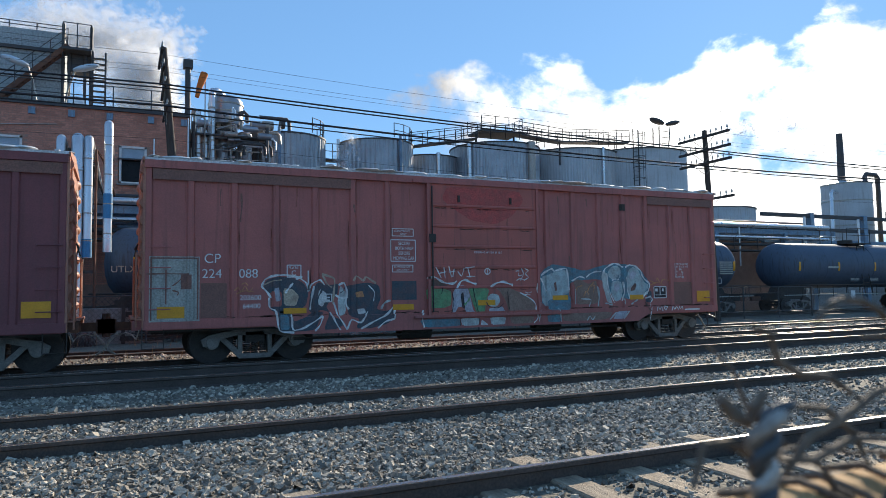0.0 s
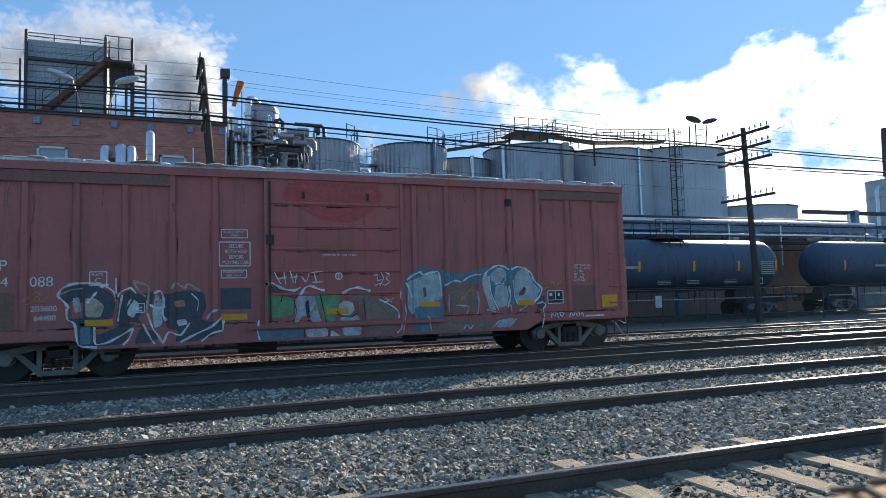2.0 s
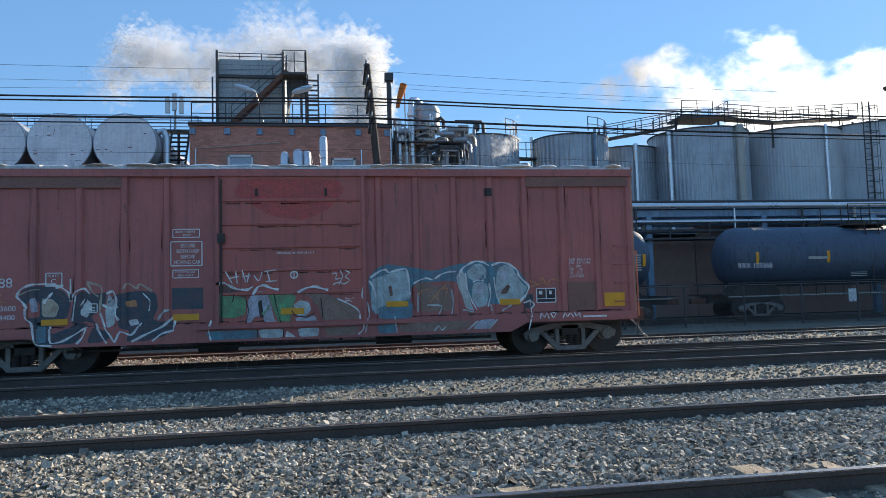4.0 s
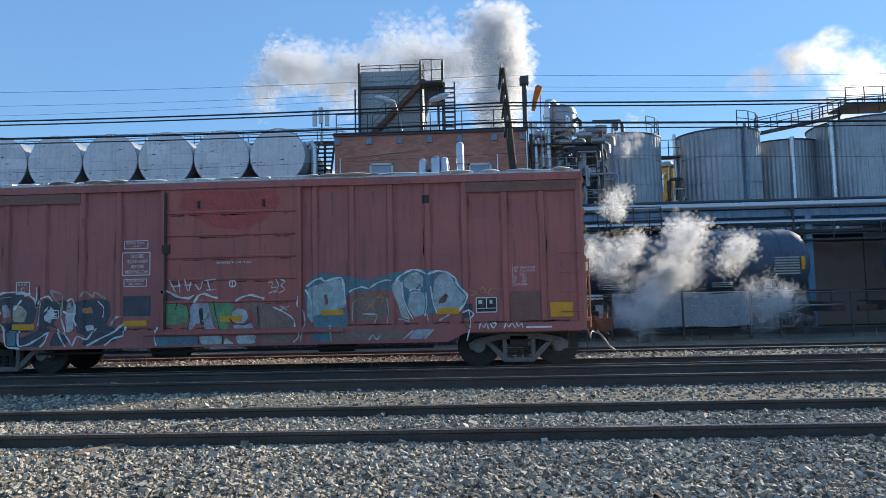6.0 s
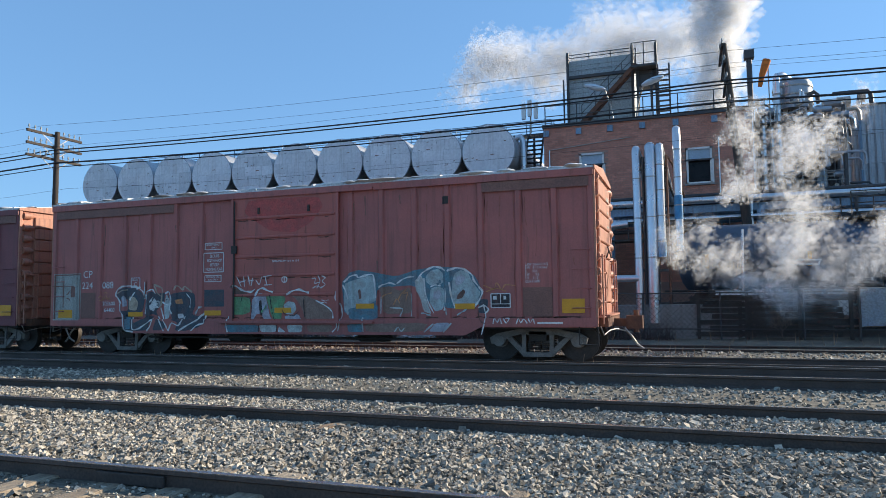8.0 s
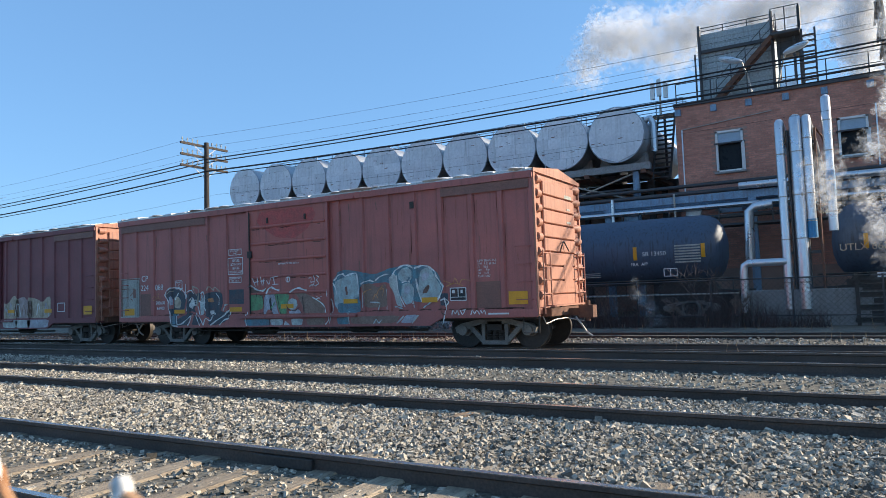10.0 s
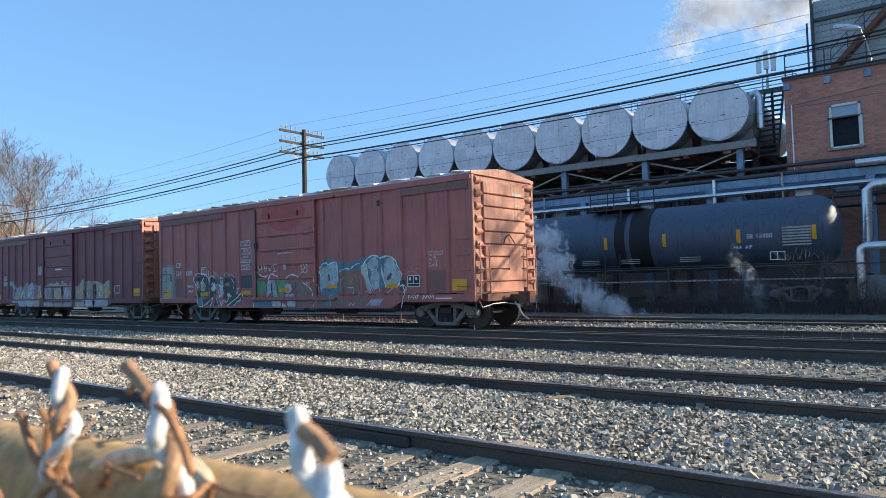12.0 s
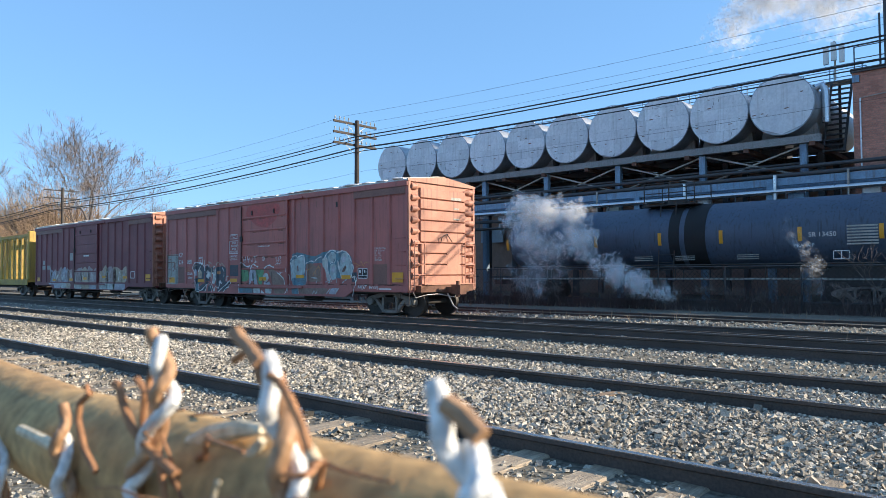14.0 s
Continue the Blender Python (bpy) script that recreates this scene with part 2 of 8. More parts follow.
def rod(bm, a, b, r, seg=10, r2=None, caps=True):
    """A round bar from a to b."""
    a, b = Vector(a), Vector(b)
    d = b - a
    m = Matrix.Translation((a + b) / 2) @ d.to_track_quat("Z", "Y").to_matrix().to_4x4()
    bmesh.ops.create_cone(bm, cap_ends=caps, segments=seg, radius1=r, radius2=r if r2 is None else r2, depth=d.length, matrix=m)


def pipe(bm, pts, r, seg=8):
    """A bent tube through pts."""
    pts = [Vector(p) for p in pts]
    rings = []
    up = Vector((0.13, 0.21, 0.97)).normalized()
    for i, p in enumerate(pts):
        t = (pts[min(i + 1, len(pts) - 1)] - pts[max(i - 1, 0)]).normalized()
        u = up - t * up.dot(t)
        if u.length < 0.15:
            u = Vector((1, 0.1, 0)) - t * Vector((1, 0.1, 0)).dot(t)
        u.normalize()
        up = u
        v = t.cross(u)
        rr = r[i] if isinstance(r, (list, tuple)) else r
        rings.append([bm.verts.new(p + (u * math.cos(k * 2 * math.pi / seg) + v * math.sin(k * 2 * math.pi / seg)) * rr) for k in range(seg)])
    for a, b in zip(rings, rings[1:]):
        for k in range(seg):
            bm.faces.new((a[k], a[(k + 1) % seg], b[(k + 1) % seg], b[k]))
    bm.faces.new(rings[0][::-1])
    bm.faces.new(rings[-1])


def prism(bm, outline, y0, y1, axis="y"):
    """An outline of (u, w) pairs drawn out between y0 and y1: along y it is (x, z), along x it is (y, z)."""
    put = (lambda u, w, d: (u, d, w)) if axis == "y" else (lambda u, w, d: (d, u, w))
    a = [bm.verts.new(put(u, w, y0)) for u, w in outline]
    b = [bm.verts.new(put(u, w, y1)) for u, w in outline]
    k = len(outline)
    bm.faces.new(a)
    bm.faces.new(b[::-1])
    for i in range(k):
        bm.faces.new((a[i], b[i], b[(i + 1) % k], a[(i + 1) % k]))


def bevel(bm, w, seg=1):
    bmesh.ops.bevel(bm, geom=bm.edges[:], offset=w, segments=seg, affect="EDGES", clamp_overlap=True)


def finish(name, bm, mat, smooth=False):
    bmesh.ops.recalc_face_normals(bm, faces=bm.faces[:])
    me = bpy.data.meshes.new(name)
    bm.to_mesh(me)
    bm.free()
    me.materials.append(M[mat])
    if smooth:
        me.shade_smooth()
        me.set_sharp_from_angle(angle=radians(40))
    return me


def part(name, bm, mat, parent, label="", smooth=False, at=None):
    ob = new(name, finish(name, bm, mat, smooth))
    ob.parent = parent
    if at is not None:
        ob.matrix_basis = at
    return tagged(ob, label)


def thing(name, label, category, at=None, group="", kind=""):
    ob = new(name)
    if at is not None:
        ob.matrix_basis = at
    return tagged(ob, label, category, group, kind)


def solid(name, bm, mat, label, category="", kind="", at=None, smooth=False, group=""):
    ob = new(name, finish(name, bm, mat, smooth))
    if at is not None:
        ob.matrix_basis = at
    return tagged(ob, label, category, group, kind)


def shared(name, me, parent, at):
    ob = new(name, me)
    ob.parent = parent
    ob.matrix_basis = at
    return ob


def boxes(name, items, mat, parent, label=""):
    """One part a box: items are (centre, size)."""
    for c, s in items:
        bm = bmesh.new()
        box(bm, c, s)
        part(name, bm, mat, parent, label)

# ---- ground and tracks ----
LOW = -0.28     # gravel level under the two far tracks
PROFILE_Y = [1.5, 2.0, 4.25, 4.75, 9.7, 10.4, 12.6, 14.2]
PROFILE_Z = [0.0, 0.05, 0.05, 0.062, 0.062, 0.0, 0.0, LOW]


def ground_height(y):
    """The gravel's level across the tracks."""
    return float(np.interp(y, PROFILE_Y, PROFILE_Z))


bm = bmesh.new()
ys = [-2500, -60, -3, 1, 1.5, 2.0, 4.25, 4.75, 7, 9.7, 10.4, 12.6, 13.4, 14.2, 18, 24, 30, 60, 150, 500, 2500]
xs = [-2500, -300, -80, -30, -10, 10, 30, 80, 300, 2500]
grid = [[bm.verts.new((x, y, ground_height(y))) for x in xs] for y in ys]
for i in range(len(ys) - 1):
    for j in range(len(xs) - 1):
        bm.faces.new((grid[i][j], grid[i][j + 1], grid[i + 1][j + 1], grid[i + 1][j]))
solid("ground", bm, "gravel", "grey crushed stone ballast covering the rail yard", "ground", "structure", smooth=True)

RAIL = [(-0.07, 0.0), (0.07, 0.0), (0.07, 0.012), (0.012, 0.035), (0.012, 0.125), (0.034, 0.138), (0.034, 0.166), (-0.034, 0.166), (-0.034, 0.138), (-0.012, 0.125), (-0.012, 0.035), (-0.07, 0.012)]


def railway(name, y, z_top, label):
    """Two rails 1.435 m apart, their heads at z_top."""
    t = thing(name, label, "railway track", pose(0, y, z_top - 0.17), kind="structure")
    for side in (-1, 1):
        yc = side * 0.752
        bm = bmesh.new()
        prism(bm, [(u + yc, w) for u, w in RAIL], -170, 170, "x")
        r = part("rail", bm, "rail", t)
        bm = bmesh.new()
        box(bm, (0, yc, 0.168), (340, 0.052, 0.005))
        part("rail_head", bm, "rail_head", r, "polished steel running surface")
    return t


track_near = railway("track_near", 3.2, 0.18, "rusty brown rails beside the fence on weathered ties")
track_second = railway("track_second", 7.2, 0.18, "rusty brown rails sunk in grey ballast")
track_third = railway("track_third", 11.62, 0.17, "dark rusty rails on a low ballast bed")
track_train = railway("track_train", 16.6, -0.11, "dark rails that carry the boxcars")
track_back = railway("track_back", 22.0, -0.20, "dark rails behind the boxcars")
track_siding = railway("track_siding", 30.4, -0.11, "siding rails under the black tank cars")

bm = bmesh.new()
box(bm, (0, 0, 0), (0.22, 2.6, 0.17))
bevel(bm, 0.015)
tie_mesh = finish("tie", bm, "tie")
rnd = random.Random(4)
for k in range(-44, 36):
    shared("tie", tie_mesh, track_near, pose(k * 0.56 + rnd.uniform(-0.04, 0.04), rnd.uniform(-0.06, 0.06), -0.032 + rnd.uniform(-0.012, 0.008), rnd.uniform(-1, 1), rnd.uniform(-1.5, 1.5), rnd.uniform(-2, 2)))

for x, y in ((-3.75, 0.752), (-9.8, -0.752), (6.4, 0.752)):
    for s_ in (-1, 1):
        bm = bmesh.new()
        box(bm, (x, y + s_ * 0.03, 0.085), (0.6, 0.03, 0.08))
        bevel(bm, 0.006)
        part("joint_bar", bm, "under", track_near, "dark bolted rail joint")


def stones(name, count, x0, x1, y0, y1, size, seed, label, skip=(), dens=None):
    """Loose crushed stones of about the given size, lying on the ground."""
    rg = np.random.default_rng(seed)
    x = rg.uniform(x0, x1, count)
    y = y0 + (y1 - y0) * rg.uniform(0, 1, count) ** (dens or 1.0)
    for c, half in skip:
        keep = abs(y - c) > half
        x, y = x[keep], y[keep]
    count = len(x)
    base = np.array([(-1, -1, -1), (1, -1, -1), (1, 1, -1), (-1, 1, -1), (-1, -1, 1), (1, -1, 1), (1, 1, 1), (-1, 1, 1)], float)
    faces = np.array([(4, 5, 6, 7), (0, 1, 5, 4), (1, 2, 6, 5), (2, 3, 7, 6), (3, 0, 4, 7)])
    v = base[None] * rg.uniform(0.45, 1.0, (count, 8, 3))
    s = size * rg.lognormal(0, 0.32, count) * 0.5
    v *= s[:, None, None] * np.stack([rg.uniform(0.7, 1.35, count), rg.uniform(0.7, 1.35, count), rg.uniform(0.5, 0.95, count)], 1)[:, None, :]
    a, b, c = rg.uniform(0, 2 * np.pi, count), rg.normal(0, 0.5, count), rg.normal(0, 0.5, count)
    ca, sa, cb, sb, cc, sc = np.cos(a), np.sin(a), np.cos(b), np.sin(b), np.cos(c), np.sin(c)
    one, nil = np.ones(count), np.zeros(count)
    rz = np.stack([np.stack([ca, -sa, nil], 1), np.stack([sa, ca, nil], 1), np.stack([nil, nil, one], 1)], 1)
    rx = np.stack([np.stack([one, nil, nil], 1), np.stack([nil, cb, -sb], 1), np.stack([nil, sb, cb], 1)], 1)
    ry = np.stack([np.stack([cc, nil, sc], 1), np.stack([nil, one, nil], 1), np.stack([-sc, nil, cc], 1)], 1)
    v = np.einsum("nij,nkj->nki", rz @ rx @ ry, v)
    z = np.interp(y, PROFILE_Y, PROFILE_Z)
    v += np.stack([x, y, z + s * 0.30], 1)[:, None, :]
    me = bpy.data.meshes.new(name)
    me.from_pydata(v.reshape(-1, 3), [], (faces[None] + 8 * np.arange(count)[:, None, None]).reshape(-1, 4))
    me.materials.append(M["stone"])
    return tagged(new(name, me), label, "gravel", kind="stuff")


RAILS_Y = [(yc + d, 0.075) for yc in (3.2, 7.2, 11.62, 16.6) for d in (-0.752, 0.752)]
stones("ballast_stones", 105000, -16, 8, 4.1, 8.4, 0.027, 1, "loose grey crushed stone between the near tracks", RAILS_Y, 1.1)
stones("ballast_stones", 56000, -26, 20, 4.1, 12.6, 0.031, 2, "loose grey crushed stone between the tracks", RAILS_Y)
stones("ballast_stones", 15000, -60, 36, 1.2, 12.6, 0.037, 3, "loose grey crushed stone along the tracks", RAILS_Y)
stones("ballast_stones", 24000, -13, 9, 1.2, 4.2, 0.024, 7, "fine crushed stone between the weathered ties", RAILS_Y)
stones("ballast_stones", 12000, -50, 40, 17.6, 21.2, 0.055, 5, "bright crushed stone behind the train")

stones("ballast_stones", 28000, -34, 22, 12.4, 14.6, 0.034, 8, "clean blue-grey crushed stone banked beside the train track", RAILS_Y)

# ---- trains ----
def wheel(parent, x, y):
    bm = bmesh.new()
    s = 1 if y > 0 else -1
    rod(bm, (x, y - 0.065, 0.455), (x, y + 0.065, 0.455), 0.455, 28)
    rod(bm, (x, y - s * 0.065 - s * 0.03, 0.455), (x, y - s * 0.065, 0.455), 0.48, 28)
    w = part("wheel", bm, "wheel", parent, smooth=True)
    bm = bmesh.new()
    rod(bm, (x, y + s * 0.06, 0.455), (x, y + s * 0.10, 0.455), 0.16, 16)
    part("hub", bm, "truck", w, smooth=True)


def bogie(parent, x):
    """A three-piece freight truck at x under its car."""
    t = new("truck")
    t.parent = parent
    t.matrix_basis = pose(x, 0, 0)
    for dx in (-0.89, 0.89):
        for y in (-0.75, 0.75):
            wheel(t, dx, y)
        bm = bmesh.new()
        rod(bm, (dx, -0.7, 0.455), (dx, 0.7, 0.455), 0.08, 10)
        part("axle", bm, "under", t)
    for s in (-1, 1):
        y = s * 0.98
        bm = bmesh.new()
        top = [(-1.12, 0.52), (-0.95, 0.62), (-0.45, 0.72), (0.45, 0.72), (0.95, 0.62), (1.12, 0.52), (1.08, 0.38), (0.78, 0.38), (0.72, 0.52), (0.42, 0.60), (-0.42, 0.60), (-0.72, 0.52), (-0.78, 0.38), (-1.08, 0.38)]
        prism(bm, top, y - 0.07, y + 0.07)
        for q in (-1, 1):
            prism(bm, [(q * 0.74, 0.52), (q * 0.60, 0.53), (q * 0.26, 0.20), (q * 0.36, 0.13)], y - 0.06, y + 0.06)
            prism(bm, [(q * 0.36, 0.62), (q * 0.27, 0.62), (q * 0.27, 0.2), (q * 0.36, 0.2)], y - 0.07, y + 0.07)
        prism(bm, [(-0.38, 0.20), (0.38, 0.20), (0.34, 0.10), (-0.34, 0.10)], y - 0.08, y + 0.08)
        f = part("side_frame", bm, "truck", t)
        for q in (-0.89, 0.89):
            bm = bmesh.new()
            rod(bm, (q, y - s * 0.02, 0.455), (q, y + s * 0.12, 0.455), 0.13, 12)
            part("bearing_cap", bm, "truck", f, smooth=True)
        for q in (-0.17, 0.0, 0.17):
            bm = bmesh.new()
            for k in range(6):
                rod(bm, (q, y + s * 0.02, 0.21 + k * 0.042), (q, y + s * 0.02, 0.233 + k * 0.042), 0.075, 10)
            part("spring", bm, "under", f)
    bm = bmesh.new()
    box(bm, (0, 0, 0.56), (0.4, 2.1, 0.22))
    part("bolster", bm, "under", t)
    return t


def words(text, parent, x, z, size, y, mat="white", squeeze=1.0):
    """A line of painted lettering on the side that faces -y."""
    cu = bpy.data.curves.new("lettering", "FONT")
    cu.body, cu.size, cu.extrude, cu.align_x = text, size, 0.002, "LEFT"
    cu.materials.append(M[mat])
    ob = new("lettering", cu)
    ob.parent = parent
    ob.matrix_basis = pose(x, y, z, 90, 0, 0) @ Matrix.Diagonal((squeeze, 1, 1, 1))
    return ob


POSTS_X = (-7.62, -6.82, -5.95, -5.08, -4.22, -3.35, -2.52, 1.87, 2.68, 3.53, 4.35, 5.15, 6.02, 6.83, 7.62)


def side_depth(x, z):
    """How far the boxcar's near side stands out at (x, z): sheet, posts, door and sill."""
    if z < 0.98:
        return 1.612
    if -1.53 < x < 1.57:
        return 1.632
    d = min(abs(x - p) for p in POSTS_X)
    if d < 0.05:
        return 1.602
    if d < 0.085:
        return 1.602 - (d - 0.05) / 0.035 * 0.05
    return 1.552


def drape(bm, off):
    """Lays flat paint, drawn in the plane y = 0, on the boxcar's side, off metres proud of it."""
    lo, hi = min(v.co.x for v in bm.verts), max(v.co.x for v in bm.verts)
    cuts = [-1.533, -1.527, 1.567, 1.573] + [p + q for p in POSTS_X for q in (-0.086, -0.05, 0.05, 0.086)]
    for x in cuts:
        if lo < x < hi:
            bmesh.ops.bisect_plane(bm, geom=bm.verts[:] + bm.edges[:] + bm.faces[:], plane_co=(x, 0, 0), plane_no=(1, 0, 0))
    if min(v.co.z for v in bm.verts) < 0.979:
        for z in (0.978, 0.982):
            bmesh.ops.bisect_plane(bm, geom=bm.verts[:] + bm.edges[:] + bm.faces[:], plane_co=(0, 0, z), plane_no=(0, 0, 1))
    bm.normal_update()
    bmesh.ops.triangulate(bm, faces=bm.faces[:])
    for v in bm.verts:
        v.co.y = -side_depth(v.co.x, v.co.z) - off


def stroke(parent, pts, width, mat, off, name="graffiti", label=""):
    """A painted line along pts (x, z)."""
    fine = []
    for (x0, z0), (x1, z1) in zip(pts, pts[1:]):
        fine += [(x0 + (x1 - x0) * q / 4, z0 + (z1 - z0) * q / 4) for q in range(4)]
    # round the corners a little
    pts = [fine[0]] + [tuple((fine[i - 1][k] + 2 * fine[i][k] + fine[i + 1][k]) / 4 for k in (0, 1)) for i in range(1, len(fine) - 1)] + [fine[-1], pts[-1]]
    bm = bmesh.new()
    n = len(pts)
    left, right = [], []
    for i, (x, z) in enumerate(pts):
        a, b = pts[max(i - 1, 0)], pts[min(i + 1, n - 1)]
        d = Vector((b[0] - a[0], b[1] - a[1]))
        d = d.normalized() if d.length > 1e-6 else Vector((1, 0))
        w = width * (0.8 + 0.3 * math.sin(i * 0.9)) / 2
        left.append(bm.verts.new((x - d[1] * w, 0, z + d[0] * w)))
        right.append(bm.verts.new((x + d[1] * w, 0, z - d[0] * w)))
    for i in range(n - 1):
        bm.faces.new((left[i], left[i + 1], right[i + 1], right[i]))
    drape(bm, off)
    return part(name, bm, mat, parent, label)


def blot(parent, pts, mat, off, name="graffiti", label=""):
    """A painted patch with the outline pts (x, z), its corners softened."""
    if name == "graffiti":
        pts = [tuple(a[k] * w + b[k] * (1 - w) for k in (0, 1)) for a, b in zip(pts, pts[1:] + pts[:1]) for w in (0.87, 0.13)]
    bm = bmesh.new()
    bm.faces.new([bm.verts.new((x, 0, z)) for x, z in pts])
    bm.normal_update()
    bmesh.ops.triangulate(bm, faces=bm.faces[:], ngon_method="EAR_CLIP")
    drape(bm, off)
    return part(name, bm, mat, parent, label)


def boxcar(name, label, at, paint, end_paint, door_paint):
    """A 50-foot outside-post boxcar 15.4 m long: sides at y = -1.6 and 1.6, z from the rail heads."""
    c = thing(name, label, "boxcar", at, "freight train")
    L, W = 7.7, 1.55
    # body shell
    bm = bmesh.new()
    prism(bm, [(-W, 0.78), (W, 0.78), (W, 4.2), (-W, 4.2)], -L + 0.06, L - 0.06, "x")
    body = part("body", bm, paint, c)
    # roof with a shallow ridge and cross ribs
    bm = bmesh.new()
    prism(bm, [(-1.62, 4.2), (1.62, 4.2), (1.62, 4.27), (0, 4.46), (-1.62, 4.27)], -L, L, "x")
    roof = part("roof", bm, "roof_metal", c)
    for k in range(19):
        x = -L + 0.2 + k * (2 * L - 0.4) / 18
        bm = bmesh.new()
        prism(bm, [(-1.63, 4.262), (-1.63, 4.30), (0, 4.495), (1.63, 4.30), (1.63, 4.262), (0, 4.44)], x - 0.04, x + 0.04, "x")
        part("roof_rib", bm, "roof_metal", roof)
    for s in (-1, 1):
        y = s * W
        # sills, top chord
        bm = bmesh.new()
        box(bm, (0, s * 1.59, 4.14), (2 * L, 0.10, 0.16))
        part("top_chord", bm, paint, c)
        bm = bmesh.new()
        yy = s * 1.575
        prism(bm, [(-7.7, 0.98), (7.7, 0.98), (7.7, 0.80), (5.15, 0.80), (4.75, 0.60), (-4.75, 0.60), (-5.15, 0.80), (-7.7, 0.80)], yy - 0.035, yy + 0.035)
        part("side_sill", bm, paint, c)
        # outside posts
        for x in (-7.62, -6.82, -5.95, -5.08, -4.22, -3.35, -2.52, 1.87, 2.68, 3.53, 4.35, 5.15, 6.02, 6.83, 7.62):
            bm = bmesh.new()
            prism(bm, [(x - 0.085, s * 1.545), (x - 0.05, s * 1.60), (x + 0.05, s * 1.60), (x + 0.085, s * 1.545)] if s < 0 else [(x - 0.085, 1.545), (x + 0.085, 1.545), (x + 0.05, 1.60), (x - 0.05, 1.60)], 0.98, 4.07, "y")
            # drawn along z: turn the outline upright
            for v in bm.verts:
                v.co = Vector((v.co.x, v.co.z, v.co.y))
            part("side_post", bm, paint, c)
        # letter boards at the top of both ends
        for x0, x1 in ((-7.55, -3.4), (5.2, 7.6)):
            bm = bmesh.new()
            box(bm, ((x0 + x1) / 2, s * 1.603, 3.94), (x1 - x0, 0.02, 0.22))
            part("letter_board", bm, "patch_dark", c)
        # sliding door with pressed ribs, tracks and lock bars
        bm = bmesh.new()
        box(bm, (0.02, s * 1.605, 2.53), (3.10, 0.05, 3.2))
        door = part("door", bm, door_paint, c)
        for z in (3.55, 3.05, 2.56, 2.07, 1.58):
            bm = bmesh.new()
            prism(bm, [(s * 1.62, z - 0.05), (s * 1.655, z - 0.018), (s * 1.655, z + 0.018), (s * 1.62, z + 0.05)], -1.42, 1.46, "x")
            part("door_rib", bm, door_paint, door)
        for x in (-1.5, 1.54):
            bm = bmesh.new()
            box(bm, (x, s * 1.63, 2.53), (0.07, 0.06, 3.22))
            part("door_post", bm, paint, door)
        bm = bmesh.new()
        box(bm, (0.3, s * 1.66, 0.90), (4.4, 0.08, 0.06))
        part("door_track", bm, paint, c)
        bm = bmesh.new()
        box(bm, (0.3, s * 1.65, 4.1), (4.4, 0.06, 0.07))
        part("door_track", bm, paint, c)
        bm = bmesh.new()
        rod(bm, (-1.42, s * 1.67, 1.0), (-1.42, s * 1.67, 4.0), 0.02, 8)
        box(bm, (-1.42, s * 1.67, 2.75), (0.16, 0.04, 0.2))
        part("lock_rod", bm, "under", door)
        for x in (-0.7, 0.75):
            bm = bmesh.new()
            box(bm, (x, s * 1.65, 3.72), (0.05, 0.04, 0.16))
            part("door_bracket", bm, "under", door)
    # corrugated ends
    for e in (-1, 1):
        bm = bmesh.new()
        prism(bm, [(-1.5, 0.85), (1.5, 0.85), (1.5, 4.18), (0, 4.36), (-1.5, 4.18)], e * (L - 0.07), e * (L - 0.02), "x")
        end = part("end_wall", bm, end_paint, c, "oxide end sheet in a paler red with sunlight painted in")
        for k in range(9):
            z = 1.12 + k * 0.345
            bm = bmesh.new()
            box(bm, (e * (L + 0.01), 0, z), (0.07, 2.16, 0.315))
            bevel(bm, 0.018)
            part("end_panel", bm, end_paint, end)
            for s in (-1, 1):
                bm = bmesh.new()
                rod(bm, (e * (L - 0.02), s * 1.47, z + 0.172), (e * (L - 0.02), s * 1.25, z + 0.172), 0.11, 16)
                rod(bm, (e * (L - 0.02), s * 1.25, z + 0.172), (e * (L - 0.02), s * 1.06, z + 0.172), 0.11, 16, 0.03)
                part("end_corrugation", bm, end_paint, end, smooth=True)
        if e > 0:
            for z, w in ((3.78, 0.5), (3.46, 0.24), (3.12, 0.3)):
                bm = bmesh.new()
                box(bm, (e * (L + 0.047), 0.62, z), (0.006, w, 0.09 if z > 3.6 else 0.05))
                part("lettering_bar", bm, "panel_grey", end)
        for y in (-1.5, 1.5):
            bm = bmesh.new()
            box(bm, (e * (L - 0.02), y + (0.04 if y > 0 else -0.04), 2.5), (0.09, 0.09, 3.4))
            part("corner_post", bm, end_paint, end)
        bm = bmesh.new()
        prism(bm, [(-1.62, 4.2), (1.62, 4.2), (1.62, 4.275), (0, 4.465), (-1.62, 4.275)], e * (L + 0.005), e * (L + 0.04), "x")
        part("end_cap", bm, end_paint, end)
        for y0, y1 in ((-1.45, -1.0), (0.95, 1.45)):
            bm = bmesh.new()
            xx = e * (L + 0.13)
            for y in (y0, y1):
                rod(bm, (xx, y, 0.85), (xx, y, 2.35), 0.018, 8)
            for k in range(5):
                rod(bm, (xx, y0, 1.0 + k * 0.32), (xx, y1, 1.0 + k * 0.32), 0.014, 8)
            for y in (y0, y1):
                rod(bm, (xx, y, 2.3), (e * L, y, 2.3), 0.014, 6)
                rod(bm, (xx, y, 1.0), (e * L, y, 1.0), 0.014, 6)
            part("ladder", bm, end_paint, c)
        bm = bmesh.new()
        box(bm, (e * (L + 0.1), 0, 1.02), (0.25, 2.2, 0.04))
        part("crossover_step", bm, end_paint, c)
        bm = bmesh.new()
        box(bm, (e * (L + 0.02), 0.45, 1.75), (0.06, 0.62, 0.62))
        part("brake_panel", bm, end_paint, c)
        bm = bmesh.new()
